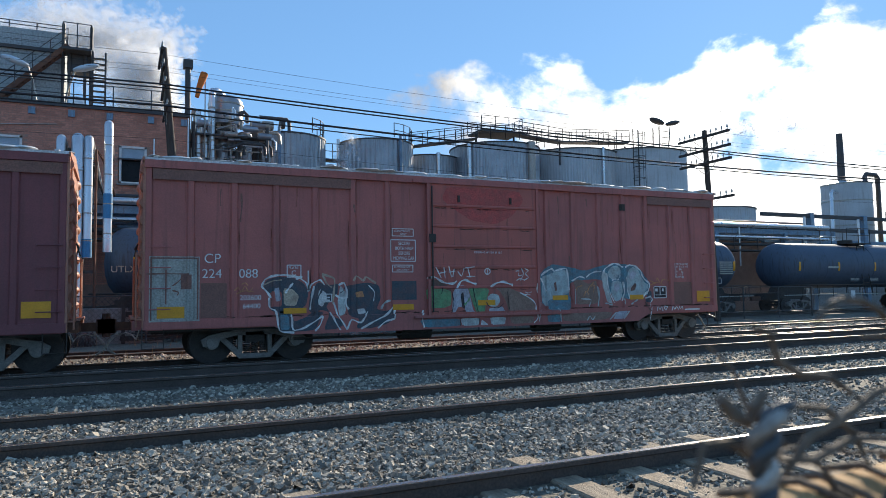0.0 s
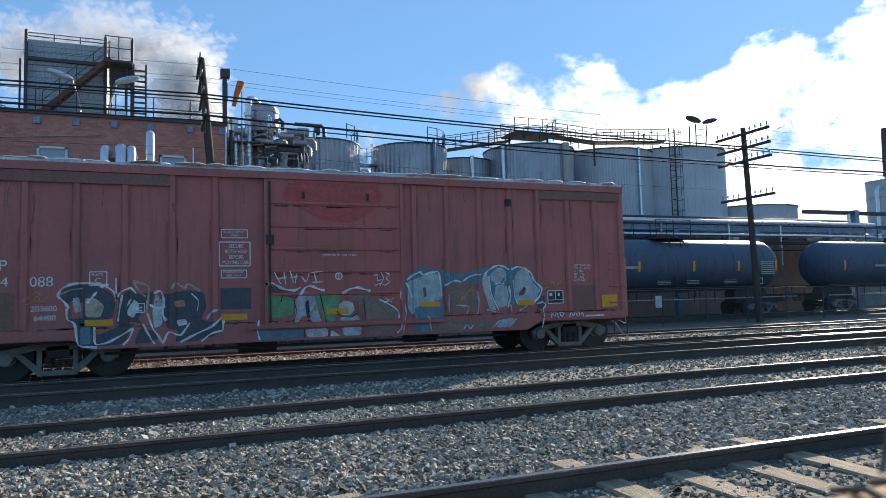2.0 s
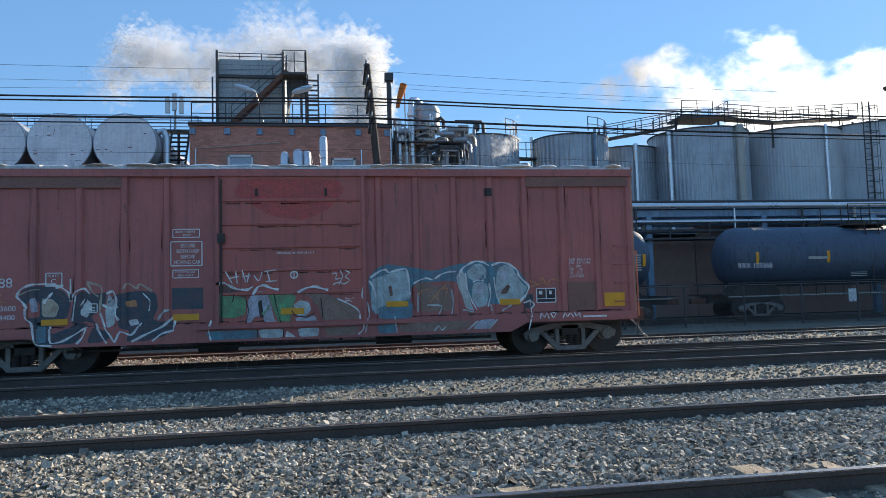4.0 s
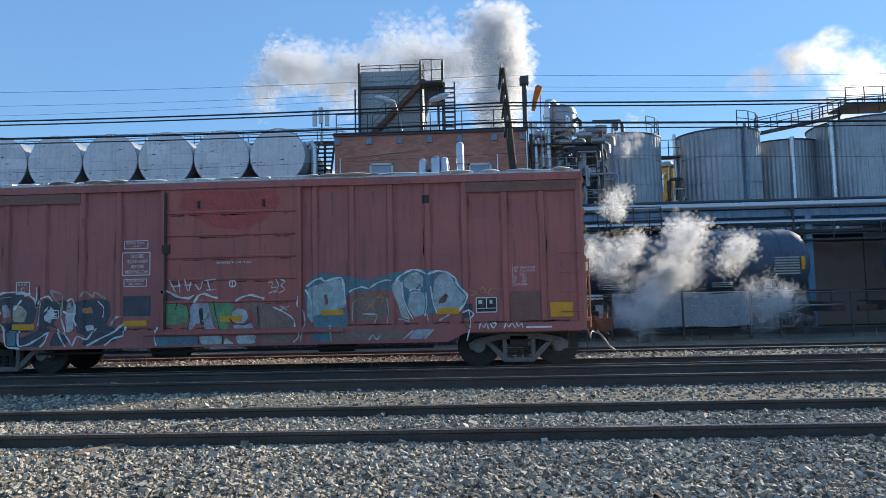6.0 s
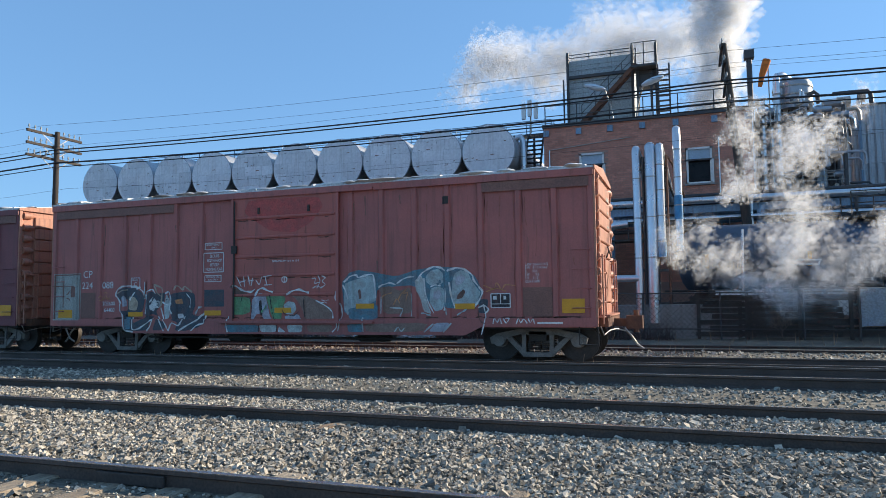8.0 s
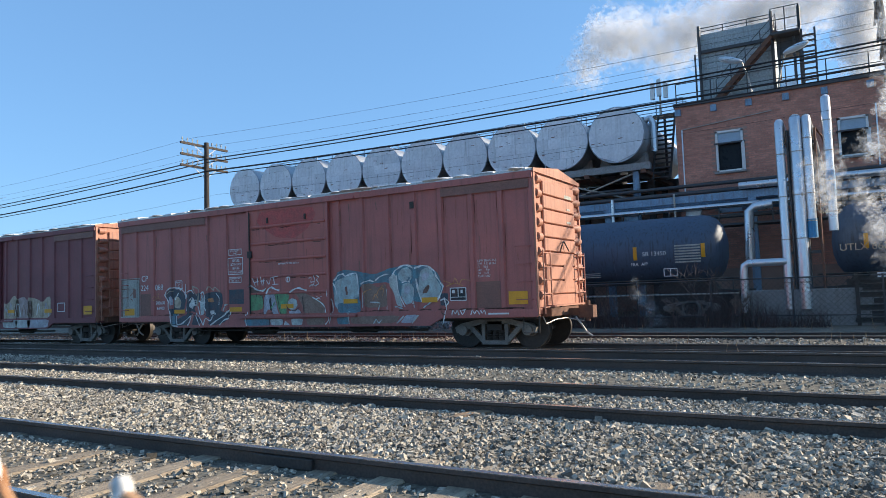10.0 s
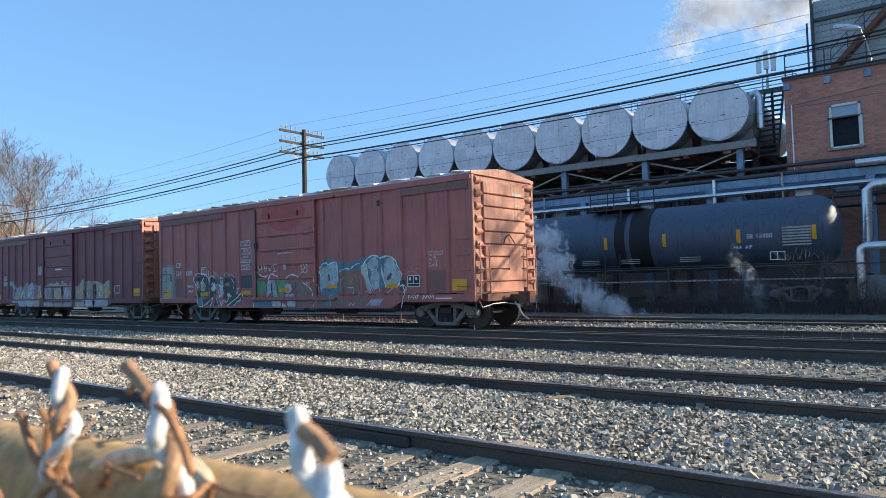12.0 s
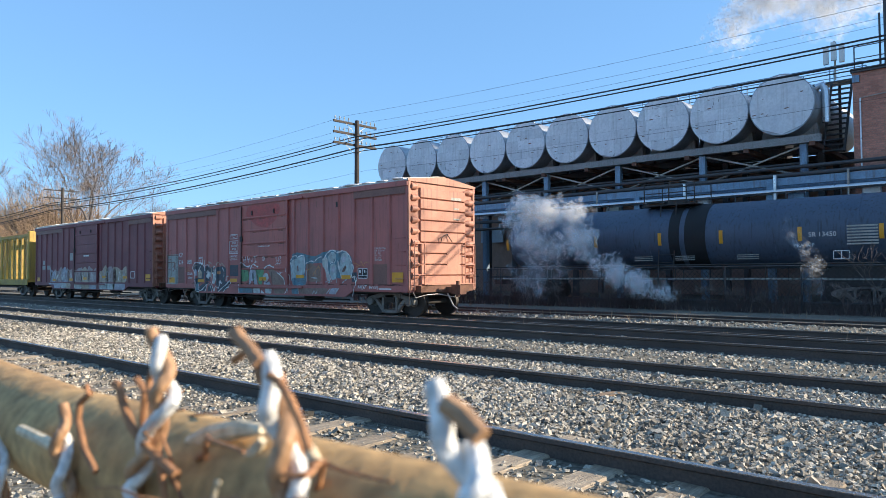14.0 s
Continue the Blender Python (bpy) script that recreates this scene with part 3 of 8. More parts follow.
        pipe(bm, [(e * (L + 0.08), -0.2, 2.33), (e * (L + 0.14), -0.2, 2.5), (e * (L + 0.08), 0.1, 2.62), (e * (L + 0.14), 0.3, 2.36)], 0.016, 6)
        part("brake_wheel", bm, "under", c)
        # coupler, striker, uncoupling lever, air hose
        bm = bmesh.new()
        box(bm, (e * (L + 0.05), 0, 0.88), (0.3, 2.5, 0.2))
        part("end_sill", bm, "rust" if e > 0 else paint, c)
        bm = bmesh.new()
        box(bm, (e * (L + 0.3), 0, 0.84), (0.6, 0.16, 0.18))
        prism(bm, [(e * (L + 0.48), 0.70), (e * (L + 0.84), 0.70), (e * (L + 0.84), 1.0), (e * (L + 0.48), 1.0)], -0.16, 0.15)
        cp = part("coupler", bm, "rust", c, "rusty knuckle coupler")
        bm = bmesh.new()
        rod(bm, (e * (L + 0.70), -0.1, 0.62), (e * (L + 0.70), -0.1, 1.12), 0.06, 10)
        part("knuckle", bm, "rust", cp)
        bm = bmesh.new()
        pipe(bm, [(e * (L + 0.06), -1.45, 0.80), (e * (L + 0.12), -1.4, 0.62), (e * (L + 0.2), -1.0, 0.7), (e * (L + 0.3), -0.6, 0.72), (e * (L + 0.6), -0.15, 0.62)], 0.014, 6)
        part("uncoupling_lever", bm, "galv", c)
        bm = bmesh.new()
        pipe(bm, [(e * (L + 0.45), -0.3, 0.72), (e * (L + 0.6), -0.34, 0.55), (e * (L + 0.72), -0.34, 0.36), (e * (L + 0.86), -0.3, 0.26)], 0.025, 8)
        part("air_hose", bm, "galv", c)
        for s in (-1, 1):
            bm = bmesh.new()
            x = e * (L - 0.18)
            pipe(bm, [(x - 0.2, s * 1.56, 0.85), (x - 0.2, s * 1.58, 0.42), (x + 0.2, s * 1.58, 0.42), (x + 0.2, s * 1.56, 0.85)], 0.014, 6)
            part("sill_step", bm, "under", c)
            for k in range(4):
                z = 1.2 + k * 0.42
                bm = bmesh.new()
                pipe(bm, [(e * (L - 0.1) - e * 0.0, s * 1.6, z), (e * (L - 0.1), s * 1.66, z), (e * (L - 0.5), s * 1.66, z), (e * (L - 0.5), s * 1.6, z)], 0.012, 6)
                part("grab_iron", bm, paint, c)
    # underframe
    bm = bmesh.new()
    box(bm, (0, 0, 0.80), (15.0, 0.7, 0.3))
    part("centre_sill", bm, "under", c)
    bm = bmesh.new()
    box(bm, (0, 0, 0.76), (15.2, 2.9, 0.05))
    part("floor_pan", bm, "under", c)
    for x, r in ((-1.6, 0.2), (2.2, 0.16)):
        bm = bmesh.new()
        rod(bm, (x - 0.4, -0.9, 0.55), (x + 0.4, -0.9, 0.55), r, 14)
        part("air_tank", bm, "under", c, smooth=True)
    bm = bmesh.new()
    rod(bm, (-4.6, -1.1, 0.48), (4.4, -1.1, 0.48), 0.03, 8)
    part("brake_rod", bm, "under", c)
    bogie(c, -5.43)
    bogie(c, 6.30)
    return c


def decals(c, y, items):
    """Flat plates (x0, z1, x1, z0) at depth y."""
    for (x0, z1, x1, z0), mat, name in items:
        bm = bmesh.new()
        box(bm, ((x0 + x1) / 2, y, (z0 + z1) / 2), (x1 - x0, 0.006, z1 - z0))
        part(name, bm, mat, c)


def plates(c, off, items):
    """Painted rectangles (x0, z1, x1, z0) on a boxcar's side."""
    for (x0, z1, x1, z0), mat, name in items:
        blot(c, [(x0, z0), (x1, z0), (x1, z1), (x0, z1)], mat, off, name)


def frame_lines(c, y, x0, z1, x1, z0, w=0.02, mat="white"):
    for a in (((x0 + x1) / 2, z1, x1 - x0, w), ((x0 + x1) / 2, z0, x1 - x0, w), (x0, (z0 + z1) / 2, w, z1 - z0), (x1, (z0 + z1) / 2, w, z1 - z0)):
        bm = bmesh.new()
        box(bm, (a[0], y, a[1]), (a[2], 0.006, a[3]))
        part("sign_border", bm, mat, c)


TRAIN_Y, TRAIN_Z, TRAIN_X = 16.6, -0.11, 8.147
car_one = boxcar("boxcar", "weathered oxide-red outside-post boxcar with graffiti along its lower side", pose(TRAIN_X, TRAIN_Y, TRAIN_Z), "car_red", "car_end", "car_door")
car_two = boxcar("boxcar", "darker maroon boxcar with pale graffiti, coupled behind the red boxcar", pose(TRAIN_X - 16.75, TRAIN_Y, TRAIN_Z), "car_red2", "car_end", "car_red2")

# ---- lettering and graffiti on the boxcars ----
for key, colour, second in (("g_teal", (0.11, 0.25, 0.30), (0.1, 0.15, 0.15)), ("g_navy", (0.055, 0.078, 0.095), (0.05, 0.06, 0.075)), ("g_pale", (0.56, 0.60, 0.56), (0.3, 0.34, 0.3)), ("g_green", (0.15, 0.36, 0.16), (0.11, 0.21, 0.08)), ("g_white", (0.82, 0.83, 0.79), (0.5, 0.51, 0.48)), ("g_mint", (0.44, 0.54, 0.53), (0.36, 0.42, 0.35)), ("g_umber", (0.30, 0.19, 0.14), (0.2, 0.13, 0.1)), ("g_tan", (0.52, 0.42, 0.30), (0.25, 0.18, 0.13)), ("g_orange", (0.66, 0.29, 0.12), (0.34, 0.13, 0.06)), ("g_brown", (0.15, 0.085, 0.06), (0.11, 0.06, 0.05)), ("g_lilac", (0.48, 0.48, 0.52), (0.42, 0.4, 0.4)), ("g_wash", (0.46, 0.36, 0.33), (0.4, 0.3, 0.28)), ("g_red", (0.52, 0.085, 0.07), (0.20, 0.045, 0.04)), ("black_paint", (0.02, 0.022, 0.025), (0.035, 0.035, 0.04))):
    M[key] = material(key, colour, tuple(0.62 * c + 0.38 * w for c, w in zip(colour, (0.19, 0.085, 0.07))), 0.6, scale=5.0, fine=40, bump=0.03, contrast=0.8, fine_amount=0.35, streaks=tuple(0.75 * c for c in colour))

DOOR, TXT = -1.634, -1.564
Y7 = ((-7.45, 1.25, -6.93, 1.02), (-4.92, 1.17, -4.42, 1.05), (-2.40, 1.20, -1.88, 1.07), (-0.22, 1.26, 0.26, 1.13), (2.00, 1.34, 2.48, 1.22), (4.52, 1.32, 4.99, 1.19), (6.96, 1.40, 7.45, 1.09))
for k, q in enumerate(Y7):
    plates(car_one, 0.016, [(q, "yellow", "reflector")])
# pale data panel at the corner, dark repaint patches
plates(car_one, 0.004, [((-7.60, 2.27, -6.64, 0.95), "panel_grey", "data_panel"), ((-6.62, 1.72, -6.10, 1.0), "patch_dark", "paint_patch"), ((6.10, 1.66, 6.76, 1.02), "patch_dark", "paint_patch"), ((-2.42, 1.74, -1.80, 1.30), "g_navy", "paint_patch")])
plates(car_one, 0.008, [((-7.58, 2.25, -6.66, 2.22), "patch_dark", "panel_edge"), ((-7.58, 2.25, -7.55, 0.98), "patch_dark", "panel_edge"), ((-6.69, 2.25, -6.66, 0.98), "patch_dark", "panel_edge")])
plates(car_one, 0.008, [((-7.30, 2.0, -7.27, 1.3), "patch_dark", "panel_mark"), ((-7.0, 1.9, -6.8, 1.6), "patch_dark", "panel_mark")])
words("CP", car_one, -6.56, 2.14, 0.28, TXT, "g_white")
words("224", car_one, -6.60, 1.83, 0.27, TXT, "g_white")
words("088", car_one, -5.86, 1.83, 0.27, TXT, "g_white")
words("203600", car_one, -5.84, 1.36, 0.15, TXT)
words("64400", car_one, -5.78, 1.18, 0.15, TXT)
frame_lines(car_one, TXT, -4.84, 2.10, -4.54, 1.84, 0.02)
words("PLATE", car_one, -4.81, 2.02, 0.075, TXT)
words("C", car_one, -4.75, 1.88, 0.15, TXT)
frame_lines(car_one, TXT - 0.02, -4.10, 1.46, -3.86, 1.29, 0.02)
decals(car_one, TXT - 0.02, [((-4.06, 1.40, -3.90, 1.37), "white", "small_lettering"), ((-4.06, 1.34, -3.90, 1.31), "white", "small_lettering")])
frame_lines(car_one, TXT, -2.44, 2.70, -1.82, 2.20, 0.022)
for k, line in enumerate(("SECURE", "BOTH HASP", "BEFORE", "MOVING CAR")):
    words(line, car_one, -2.38 + (0.13, 0.05, 0.13, 0.0)[k], 2.58 - k * 0.115, 0.112, TXT, "white", 0.76)
frame_lines(car_one, TXT, -2.40, 2.96, -1.87, 2.79, 0.018)
words("SECURITY DEVICE", car_one, -2.36, 2.89, 0.06, TXT, "white", 0.85)
words("ONLY", car_one, -2.2, 2.82, 0.06, TXT)
frame_lines(car_one, TXT, -2.40, 2.11, -1.89, 1.95, 0.018)
words("STANDARD CAR", car_one, -2.36, 2.05, 0.06, TXT, "white", 0.9)
words("SEAL ONLY", car_one, -2.3, 1.98, 0.06, TXT)
words("OPENING W 10-0  H 10-7", car_one, -0.30, 2.40, 0.07, DOOR - 0.012)
bm = bmesh.new()
bmesh.ops.create_cone(bm, cap_ends=True, segments=20, radius1=0.085, radius2=0.085, depth=0.006, matrix=pose(0.06, DOOR - 0.006, 1.96, 90))
part("round_mark", bm, "white", car_one)
bm = bmesh.new()
bmesh.ops.create_cone(bm, cap_ends=True, segments=20, radius1=0.058, radius2=0.058, depth=0.006, matrix=pose(0.06, DOOR - 0.010, 1.96, 90))
part("round_mark", bm, "car_door", car_one)
decals(car_one, DOOR - 0.014, [((0.05, 2.02, 0.07, 1.90), "white", "round_mark")])
for k, line in enumerate(("L.I.W  50-6 H 14-5", "E.W   9-11 H 14-7", "I.L     50-6", "I.W       9-6", "I.H     11-0", "CU FT 5287")):
    words(line, car_one, 6.16, 2.14 - k * 0.075, 0.085, TXT, "white", 0.78)
decals(car_one, TXT + 0.002, [((5.37, 1.53, 5.81, 1.22), "black_paint", "inspection_panel")])
frame_lines(car_one, TXT - 0.004, 5.37, 1.53, 5.81, 1.22, 0.022)
decals(car_one, TXT - 0.004, [((5.58, 1.53, 5.60, 1.30), "white", "panel_line"), ((5.37, 1.31, 5.81, 1.295), "white", "panel_line"), ((5.42, 1.48, 5.5, 1.40), "white", "panel_line"), ((5.66, 1.48, 5.72, 1.40), "white", "panel_line")])
plates(car_one, 0.012, [((6.42, 0.90, 6.98, 0.86), "white", "small_lettering")])
# red repaint on the door's top panels
blot(car_one, [(-1.0, 4.02), (1.0, 4.0), (1.15, 3.75), (0.8, 3.35), (0.3, 3.12), (-0.35, 3.2), (-0.8, 3.45), (-1.15, 3.7)], "g_red", 0.003, "graffiti", "worn brighter red repaint")


def tag_line(c, pts, w=0.045, mat="g_white", off=0.010):
    stroke(c, pts, w, mat, off)


# first piece: dark letters edged in white and tan
blot(car_one, [(-5.35, 1.67), (-5.26, 1.79), (-5.04, 1.85), (-4.73, 1.83), (-4.49, 1.72), (-4.37, 1.52), (-4.42, 1.24), (-4.59, 1.09), (-4.98, 1.06), (-5.18, 1.12), (-5.18, 1.21), (-4.95, 1.21), (-4.95, 1.52), (-5.15, 1.55), (-5.23, 1.46)], "g_navy", 0.004)
blot(car_one, [(-5.04, 1.11), (-4.75, 1.1), (-4.7, 0.87), (-4.44, 0.97), (-4.25, 1.09), (-4.06, 1.06), (-4.24, 0.68), (-4.66, 0.66), (-5.01, 0.67)], "g_navy", 0.004)
blot(car_one, [(-4.33, 1.51), (-4.18, 1.73), (-3.92, 1.66), (-3.69, 1.69), (-3.72, 1.43), (-3.91, 1.28), (-3.98, 1.18), (-3.83, 0.96), (-3.68, 0.9), (-3.56, 0.78), (-3.78, 0.68), (-4.05, 0.68), (-3.9, 1.06), (-4.1, 1.12), (-4.28, 1.03), (-4.38, 1.12)], "g_navy", 0.004)
blot(car_one, [(-3.54, 1.63), (-3.28, 1.68), (-2.99, 1.71), (-2.73, 1.65), (-2.69, 1.35), (-2.8, 1.11), (-2.61, 1.05), (-2.4, 1.11), (-2.33, 0.9), (-2.57, 0.76), (-2.97, 0.67), (-3.3, 0.68), (-3.23, 0.9), (-3.45, 0.96), (-3.53, 1.28)], "g_navy", 0.004)
blot(car_one, [(-4.92, 1.6), (-4.72, 1.58), (-4.58, 1.43), (-4.65, 1.21), (-4.91, 1.23)], "g_tan", 0.007)
blot(car_one, [(-5.13, 1.59), (-5.02, 1.62), (-4.97, 1.34), (-5.09, 1.31)], "g_lilac", 0.007)
blot(car_one, [(-5, 1.03), (-4.82, 1.03), (-4.8, 0.71), (-4.99, 0.7)], "g_teal", 0.007)
blot(car_one, [(-4.16, 1.51), (-4.07, 1.6), (-3.97, 1.36), (-4.06, 1.18), (-4.17, 1.24)], "g_white", 0.007)
blot(car_one, [(-3.65, 1.66), (-3.54, 1.51), (-3.53, 1.02), (-3.68, 0.96), (-3.72, 1.28)], "g_pale", 0.007)
blot(car_one, [(-3.32, 1.49), (-3.13, 1.52), (-3.09, 1.38), (-3.29, 1.38)], "g_orange", 0.007)
blot(car_one, [(-3.27, 1.11), (-3.09, 1.13), (-3.05, 1.02), (-3.23, 0.99)], "g_white", 0.007)
stroke(car_one, [(-5.19, 1.4), (-5.27, 1.53), (-5.39, 1.64), (-5.32, 1.79), (-5.16, 1.87), (-4.89, 1.89), (-4.59, 1.84), (-4.41, 1.71), (-4.35, 1.53)], 0.05, "g_white", 0.011)
stroke(car_one, [(-5.23, 1.4), (-5.22, 1.18), (-5.08, 1.12), (-5.03, 0.67), (-4.7, 0.64)], 0.045, "g_white", 0.011)
stroke(car_one, [(-4.75, 1.03), (-4.74, 0.68), (-4.51, 0.72), (-4.24, 0.87), (-4.05, 1), (-4.13, 0.78), (-4.24, 0.66)], 0.045, "g_white", 0.011)
stroke(car_one, [(-4.39, 1.52), (-4.3, 1.7), (-4.11, 1.79), (-4.01, 1.66)], 0.04, "g_white", 0.011)
stroke(car_one, [(-4.38, 1.98), (-4.37, 1.55)], 0.03, "g_white", 0.011)
stroke(car_one, [(-4.26, 1.64), (-4.31, 1.36), (-4.34, 1.12)], 0.04, "g_white", 0.011)
stroke(car_one, [(-4.18, 1.36), (-4.11, 1.57), (-3.99, 1.48), (-3.97, 1.28)], 0.035, "g_white", 0.011)
stroke(car_one, [(-3.69, 1.66), (-3.56, 1.72), (-3.5, 1.54), (-3.53, 1.23), (-3.46, 1.11)], 0.05, "g_white", 0.011)
stroke(car_one, [(-3.89, 1.06), (-3.75, 0.78), (-3.67, 0.66)], 0.04, "g_white", 0.011)
stroke(car_one, [(-3.81, 1.28), (-3.71, 0.96), (-3.6, 0.81), (-3.52, 0.66)], 0.04, "g_white", 0.011)
stroke(car_one, [(-3.52, 0.66), (-3.42, 0.9), (-3.19, 0.79), (-3.01, 1.05)], 0.045, "g_white", 0.011)
stroke(car_one, [(-3.19, 0.67), (-2.88, 0.83), (-2.58, 0.96), (-2.33, 1.2), (-2.36, 1.05), (-2.38, 0.87)], 0.05, "g_white", 0.011)
stroke(car_one, [(-2.38, 0.87), (-2.61, 0.82), (-2.79, 0.67)], 0.045, "g_white", 0.011)
stroke(car_one, [(-2.99, 1.65), (-2.84, 1.5), (-2.87, 1.28)], 0.025, "g_white", 0.011)
stroke(car_one, [(-4.07, 1.91), (-3.77, 1.81), (-3.8, 1.51), (-3.83, 1.24)], 0.05, "g_tan", 0.011)
stroke(car_one, [(-4.06, 1.89), (-3.96, 1.69), (-3.84, 1.6)], 0.04, "g_tan", 0.011)
stroke(car_one, [(-3.36, 1.74), (-3.29, 1.88), (-3.1, 1.74), (-3.06, 1.86), (-2.81, 1.69)], 0.05, "g_tan", 0.011)
stroke(car_one, [(-5.35, 1.67), (-5.16, 1.76), (-4.96, 1.78)], 0.03, "g_tan", 0.011)
stroke(car_one, [(-5.95, 1.56), (-5.87, 1.64), (-5.81, 1.52), (-5.73, 1.67), (-5.65, 1.51), (-5.57, 1.62)], 0.025, "g_orange", 0.011)
stroke(car_one, [(-5.8, 1.69), (-5.72, 1.73), (-5.67, 1.67)], 0.025, "g_orange", 0.011)
stroke(car_one, [(-5.91, 1.49), (-5.75, 1.56), (-5.55, 1.53)], 0.025, "g_orange", 0.011)
stroke(car_one, [(-7.16, 1.67), (-7.06, 1.75), (-6.96, 1.85), (-7.01, 1.7), (-6.91, 1.66)], 0.03, "patch_dark", 0.011)
stroke(car_one, [(-7.16, 1.58), (-7.03, 1.54), (-7.07, 1.48)], 0.03, "patch_dark", 0.011)
stroke(car_one, [(-7.66, 1.91), (-7.3, 1.92), (-6.85, 1.91)], 0.03, "patch_dark", 0.011)
# middle piece: green and grey letters across the door
blot(car_one, [(-1.54, 1.74), (-1.34, 1.77), (-1.13, 1.68), (-0.93, 1.56), (-0.93, 1.46), (-1.51, 1.48)], "g_brown", 0.004)
blot(car_one, [(-1.56, 1.5), (-1.47, 1.61), (-1.27, 1.61), (-1.1, 1.54), (-0.93, 1.48), (-0.94, 1.16), (-1.13, 1.09), (-1.5, 1.09)], "g_green", 0.005)
blot(car_one, [(-0.89, 1.45), (-0.79, 1.59), (-0.62, 1.64), (-0.49, 1.56), (-0.42, 1.33), (-0.36, 1.05), (-0.29, 0.96), (-0.52, 0.96), (-0.62, 1.1), (-0.75, 1.11), (-0.85, 0.96), (-0.92, 0.99)], "g_lilac", 0.005)
blot(car_one, [(-0.69, 1.4), (-0.61, 1.47), (-0.57, 1.05), (-0.65, 1.09)], "black_paint", 0.008)
blot(car_one, [(-0.49, 1.59), (0, 1.58), (0.1, 1.49), (0, 1.21), (-0.03, 0.96), (-0.26, 0.96), (-0.36, 1.19)], "g_green", 0.006)
blot(car_one, [(0.04, 1.33), (0.17, 1.42), (0.36, 1.38), (0.41, 1.21), (0.3, 1.09), (0.1, 1.1)], "g_pale", 0.008)
blot(car_one, [(0.16, 1.61), (0.65, 1.57), (0.81, 1.49), (1.12, 1.39), (1.4, 1.21), (1.43, 0.96), (0.65, 0.96), (0.57, 1.21), (0.41, 1.46)], "g_umber", 0.005)
blot(car_one, [(0.07, 1.05), (0.46, 1.1), (0.55, 0.96), (0.1, 0.96)], "g_lilac", 0.008)
blot(car_one, [(-1.76, 0.83), (-0.7, 0.83), (-0.67, 0.65), (-1.65, 0.64)], "g_teal", 0.004)
blot(car_one, [(-0.7, 0.83), (-0.17, 0.83), (-0.2, 0.65), (-0.63, 0.65)], "g_pale", 0.006)
blot(car_one, [(-0.11, 0.79), (0.09, 0.65), (-0.14, 0.65)], "g_white", 0.006)
blot(car_one, [(0.12, 0.83), (0.57, 0.83), (0.54, 0.65), (0.16, 0.65)], "g_pale", 0.006)
blot(car_one, [(0.68, 0.83), (1.39, 0.84), (1.36, 0.66), (0.73, 0.65)], "g_umber", 0.004)
stroke(car_one, [(-1.54, 1.8), (-1.37, 1.83), (-1.23, 1.74), (-1.1, 1.68), (-0.89, 1.66), (-0.79, 1.73)], 0.055, "g_white", 0.028)
stroke(car_one, [(-0.79, 1.56), (-0.69, 1.72), (-0.56, 1.76), (-0.39, 1.68), (-0.26, 1.65)], 0.055, "g_white", 0.028)
stroke(car_one, [(0.13, 1.58), (0.29, 1.67), (0.49, 1.71), (0.65, 1.65), (0.77, 1.62)], 0.055, "g_white", 0.028)
stroke(car_one, [(0.96, 1.43), (1.15, 1.34), (1.34, 1.23), (1.43, 1.12), (1.43, 0.99)], 0.035, "g_white", 0.028)
stroke(car_one, [(1.12, 1.44), (1.21, 1.41), (1.31, 1.44)], 0.02, "g_white", 0.028)
stroke(car_one, [(1.1, 1.37), (1.2, 1.39), (1.27, 1.36)], 0.02, "g_white", 0.028)
stroke(car_one, [(-1.64, 1.05), (-1.69, 0.85), (-1.64, 0.64)], 0.04, "g_white", 0.011)
stroke(car_one, [(1.51, 1.66), (1.47, 1.45), (1.61, 1.31), (1.64, 1.04), (1.54, 0.9)], 0.035, "g_white", 0.011)
stroke(car_one, [(1.5, 0.96), (1.51, 0.77), (1.39, 0.66)], 0.035, "g_white", 0.011)
stroke(car_one, [(-0.93, 1.48), (-0.87, 1.22), (-0.94, 0.96)], 0.022, "black_paint", 0.028)
stroke(car_one, [(-0.36, 1.58), (-0.29, 1.22), (-0.22, 0.96)], 0.022, "black_paint", 0.028)
stroke(car_one, [(0, 1.21), (0.07, 1.1), (0.33, 1.05), (0.49, 1.16)], 0.022, "black_paint", 0.028)
stroke(car_one, [(0.61, 1.46), (0.65, 1.02)], 0.022, "black_paint", 0.028)
stroke(car_one, [(-1.16, 1.59), (-1.2, 1.42)], 0.022, "black_paint", 0.028)
stroke(car_one, [(-0.7, 0.83), (-0.7, 0.65)], 0.022, "black_paint", 0.011)
stroke(car_one, [(-0.17, 0.83), (-0.17, 0.65)], 0.022, "black_paint", 0.011)
# thin chalk tags on the door
stroke(car_one, [(-1.34, 2.06), (-1.2, 1.8)], 0.026, "g_white", 0.028)
stroke(car_one, [(-1.13, 2.06), (-1.1, 1.8)], 0.026, "g_white", 0.028)
stroke(car_one, [(-1.27, 1.91), (-1.07, 1.95)], 0.026, "g_white", 0.028)
stroke(car_one, [(-1, 2.08), (-0.93, 1.82)], 0.026, "g_white", 0.028)
stroke(car_one, [(-0.86, 2.02), (-0.9, 1.82)], 0.026, "g_white", 0.028)
stroke(car_one, [(-1, 1.94), (-0.83, 1.96)], 0.026, "g_white", 0.028)
stroke(car_one, [(-0.76, 1.96), (-0.66, 1.82), (-0.59, 2.04)], 0.026, "g_white", 0.028)
stroke(car_one, [(-0.49, 2.04), (-0.43, 1.81)], 0.026, "g_white", 0.028)
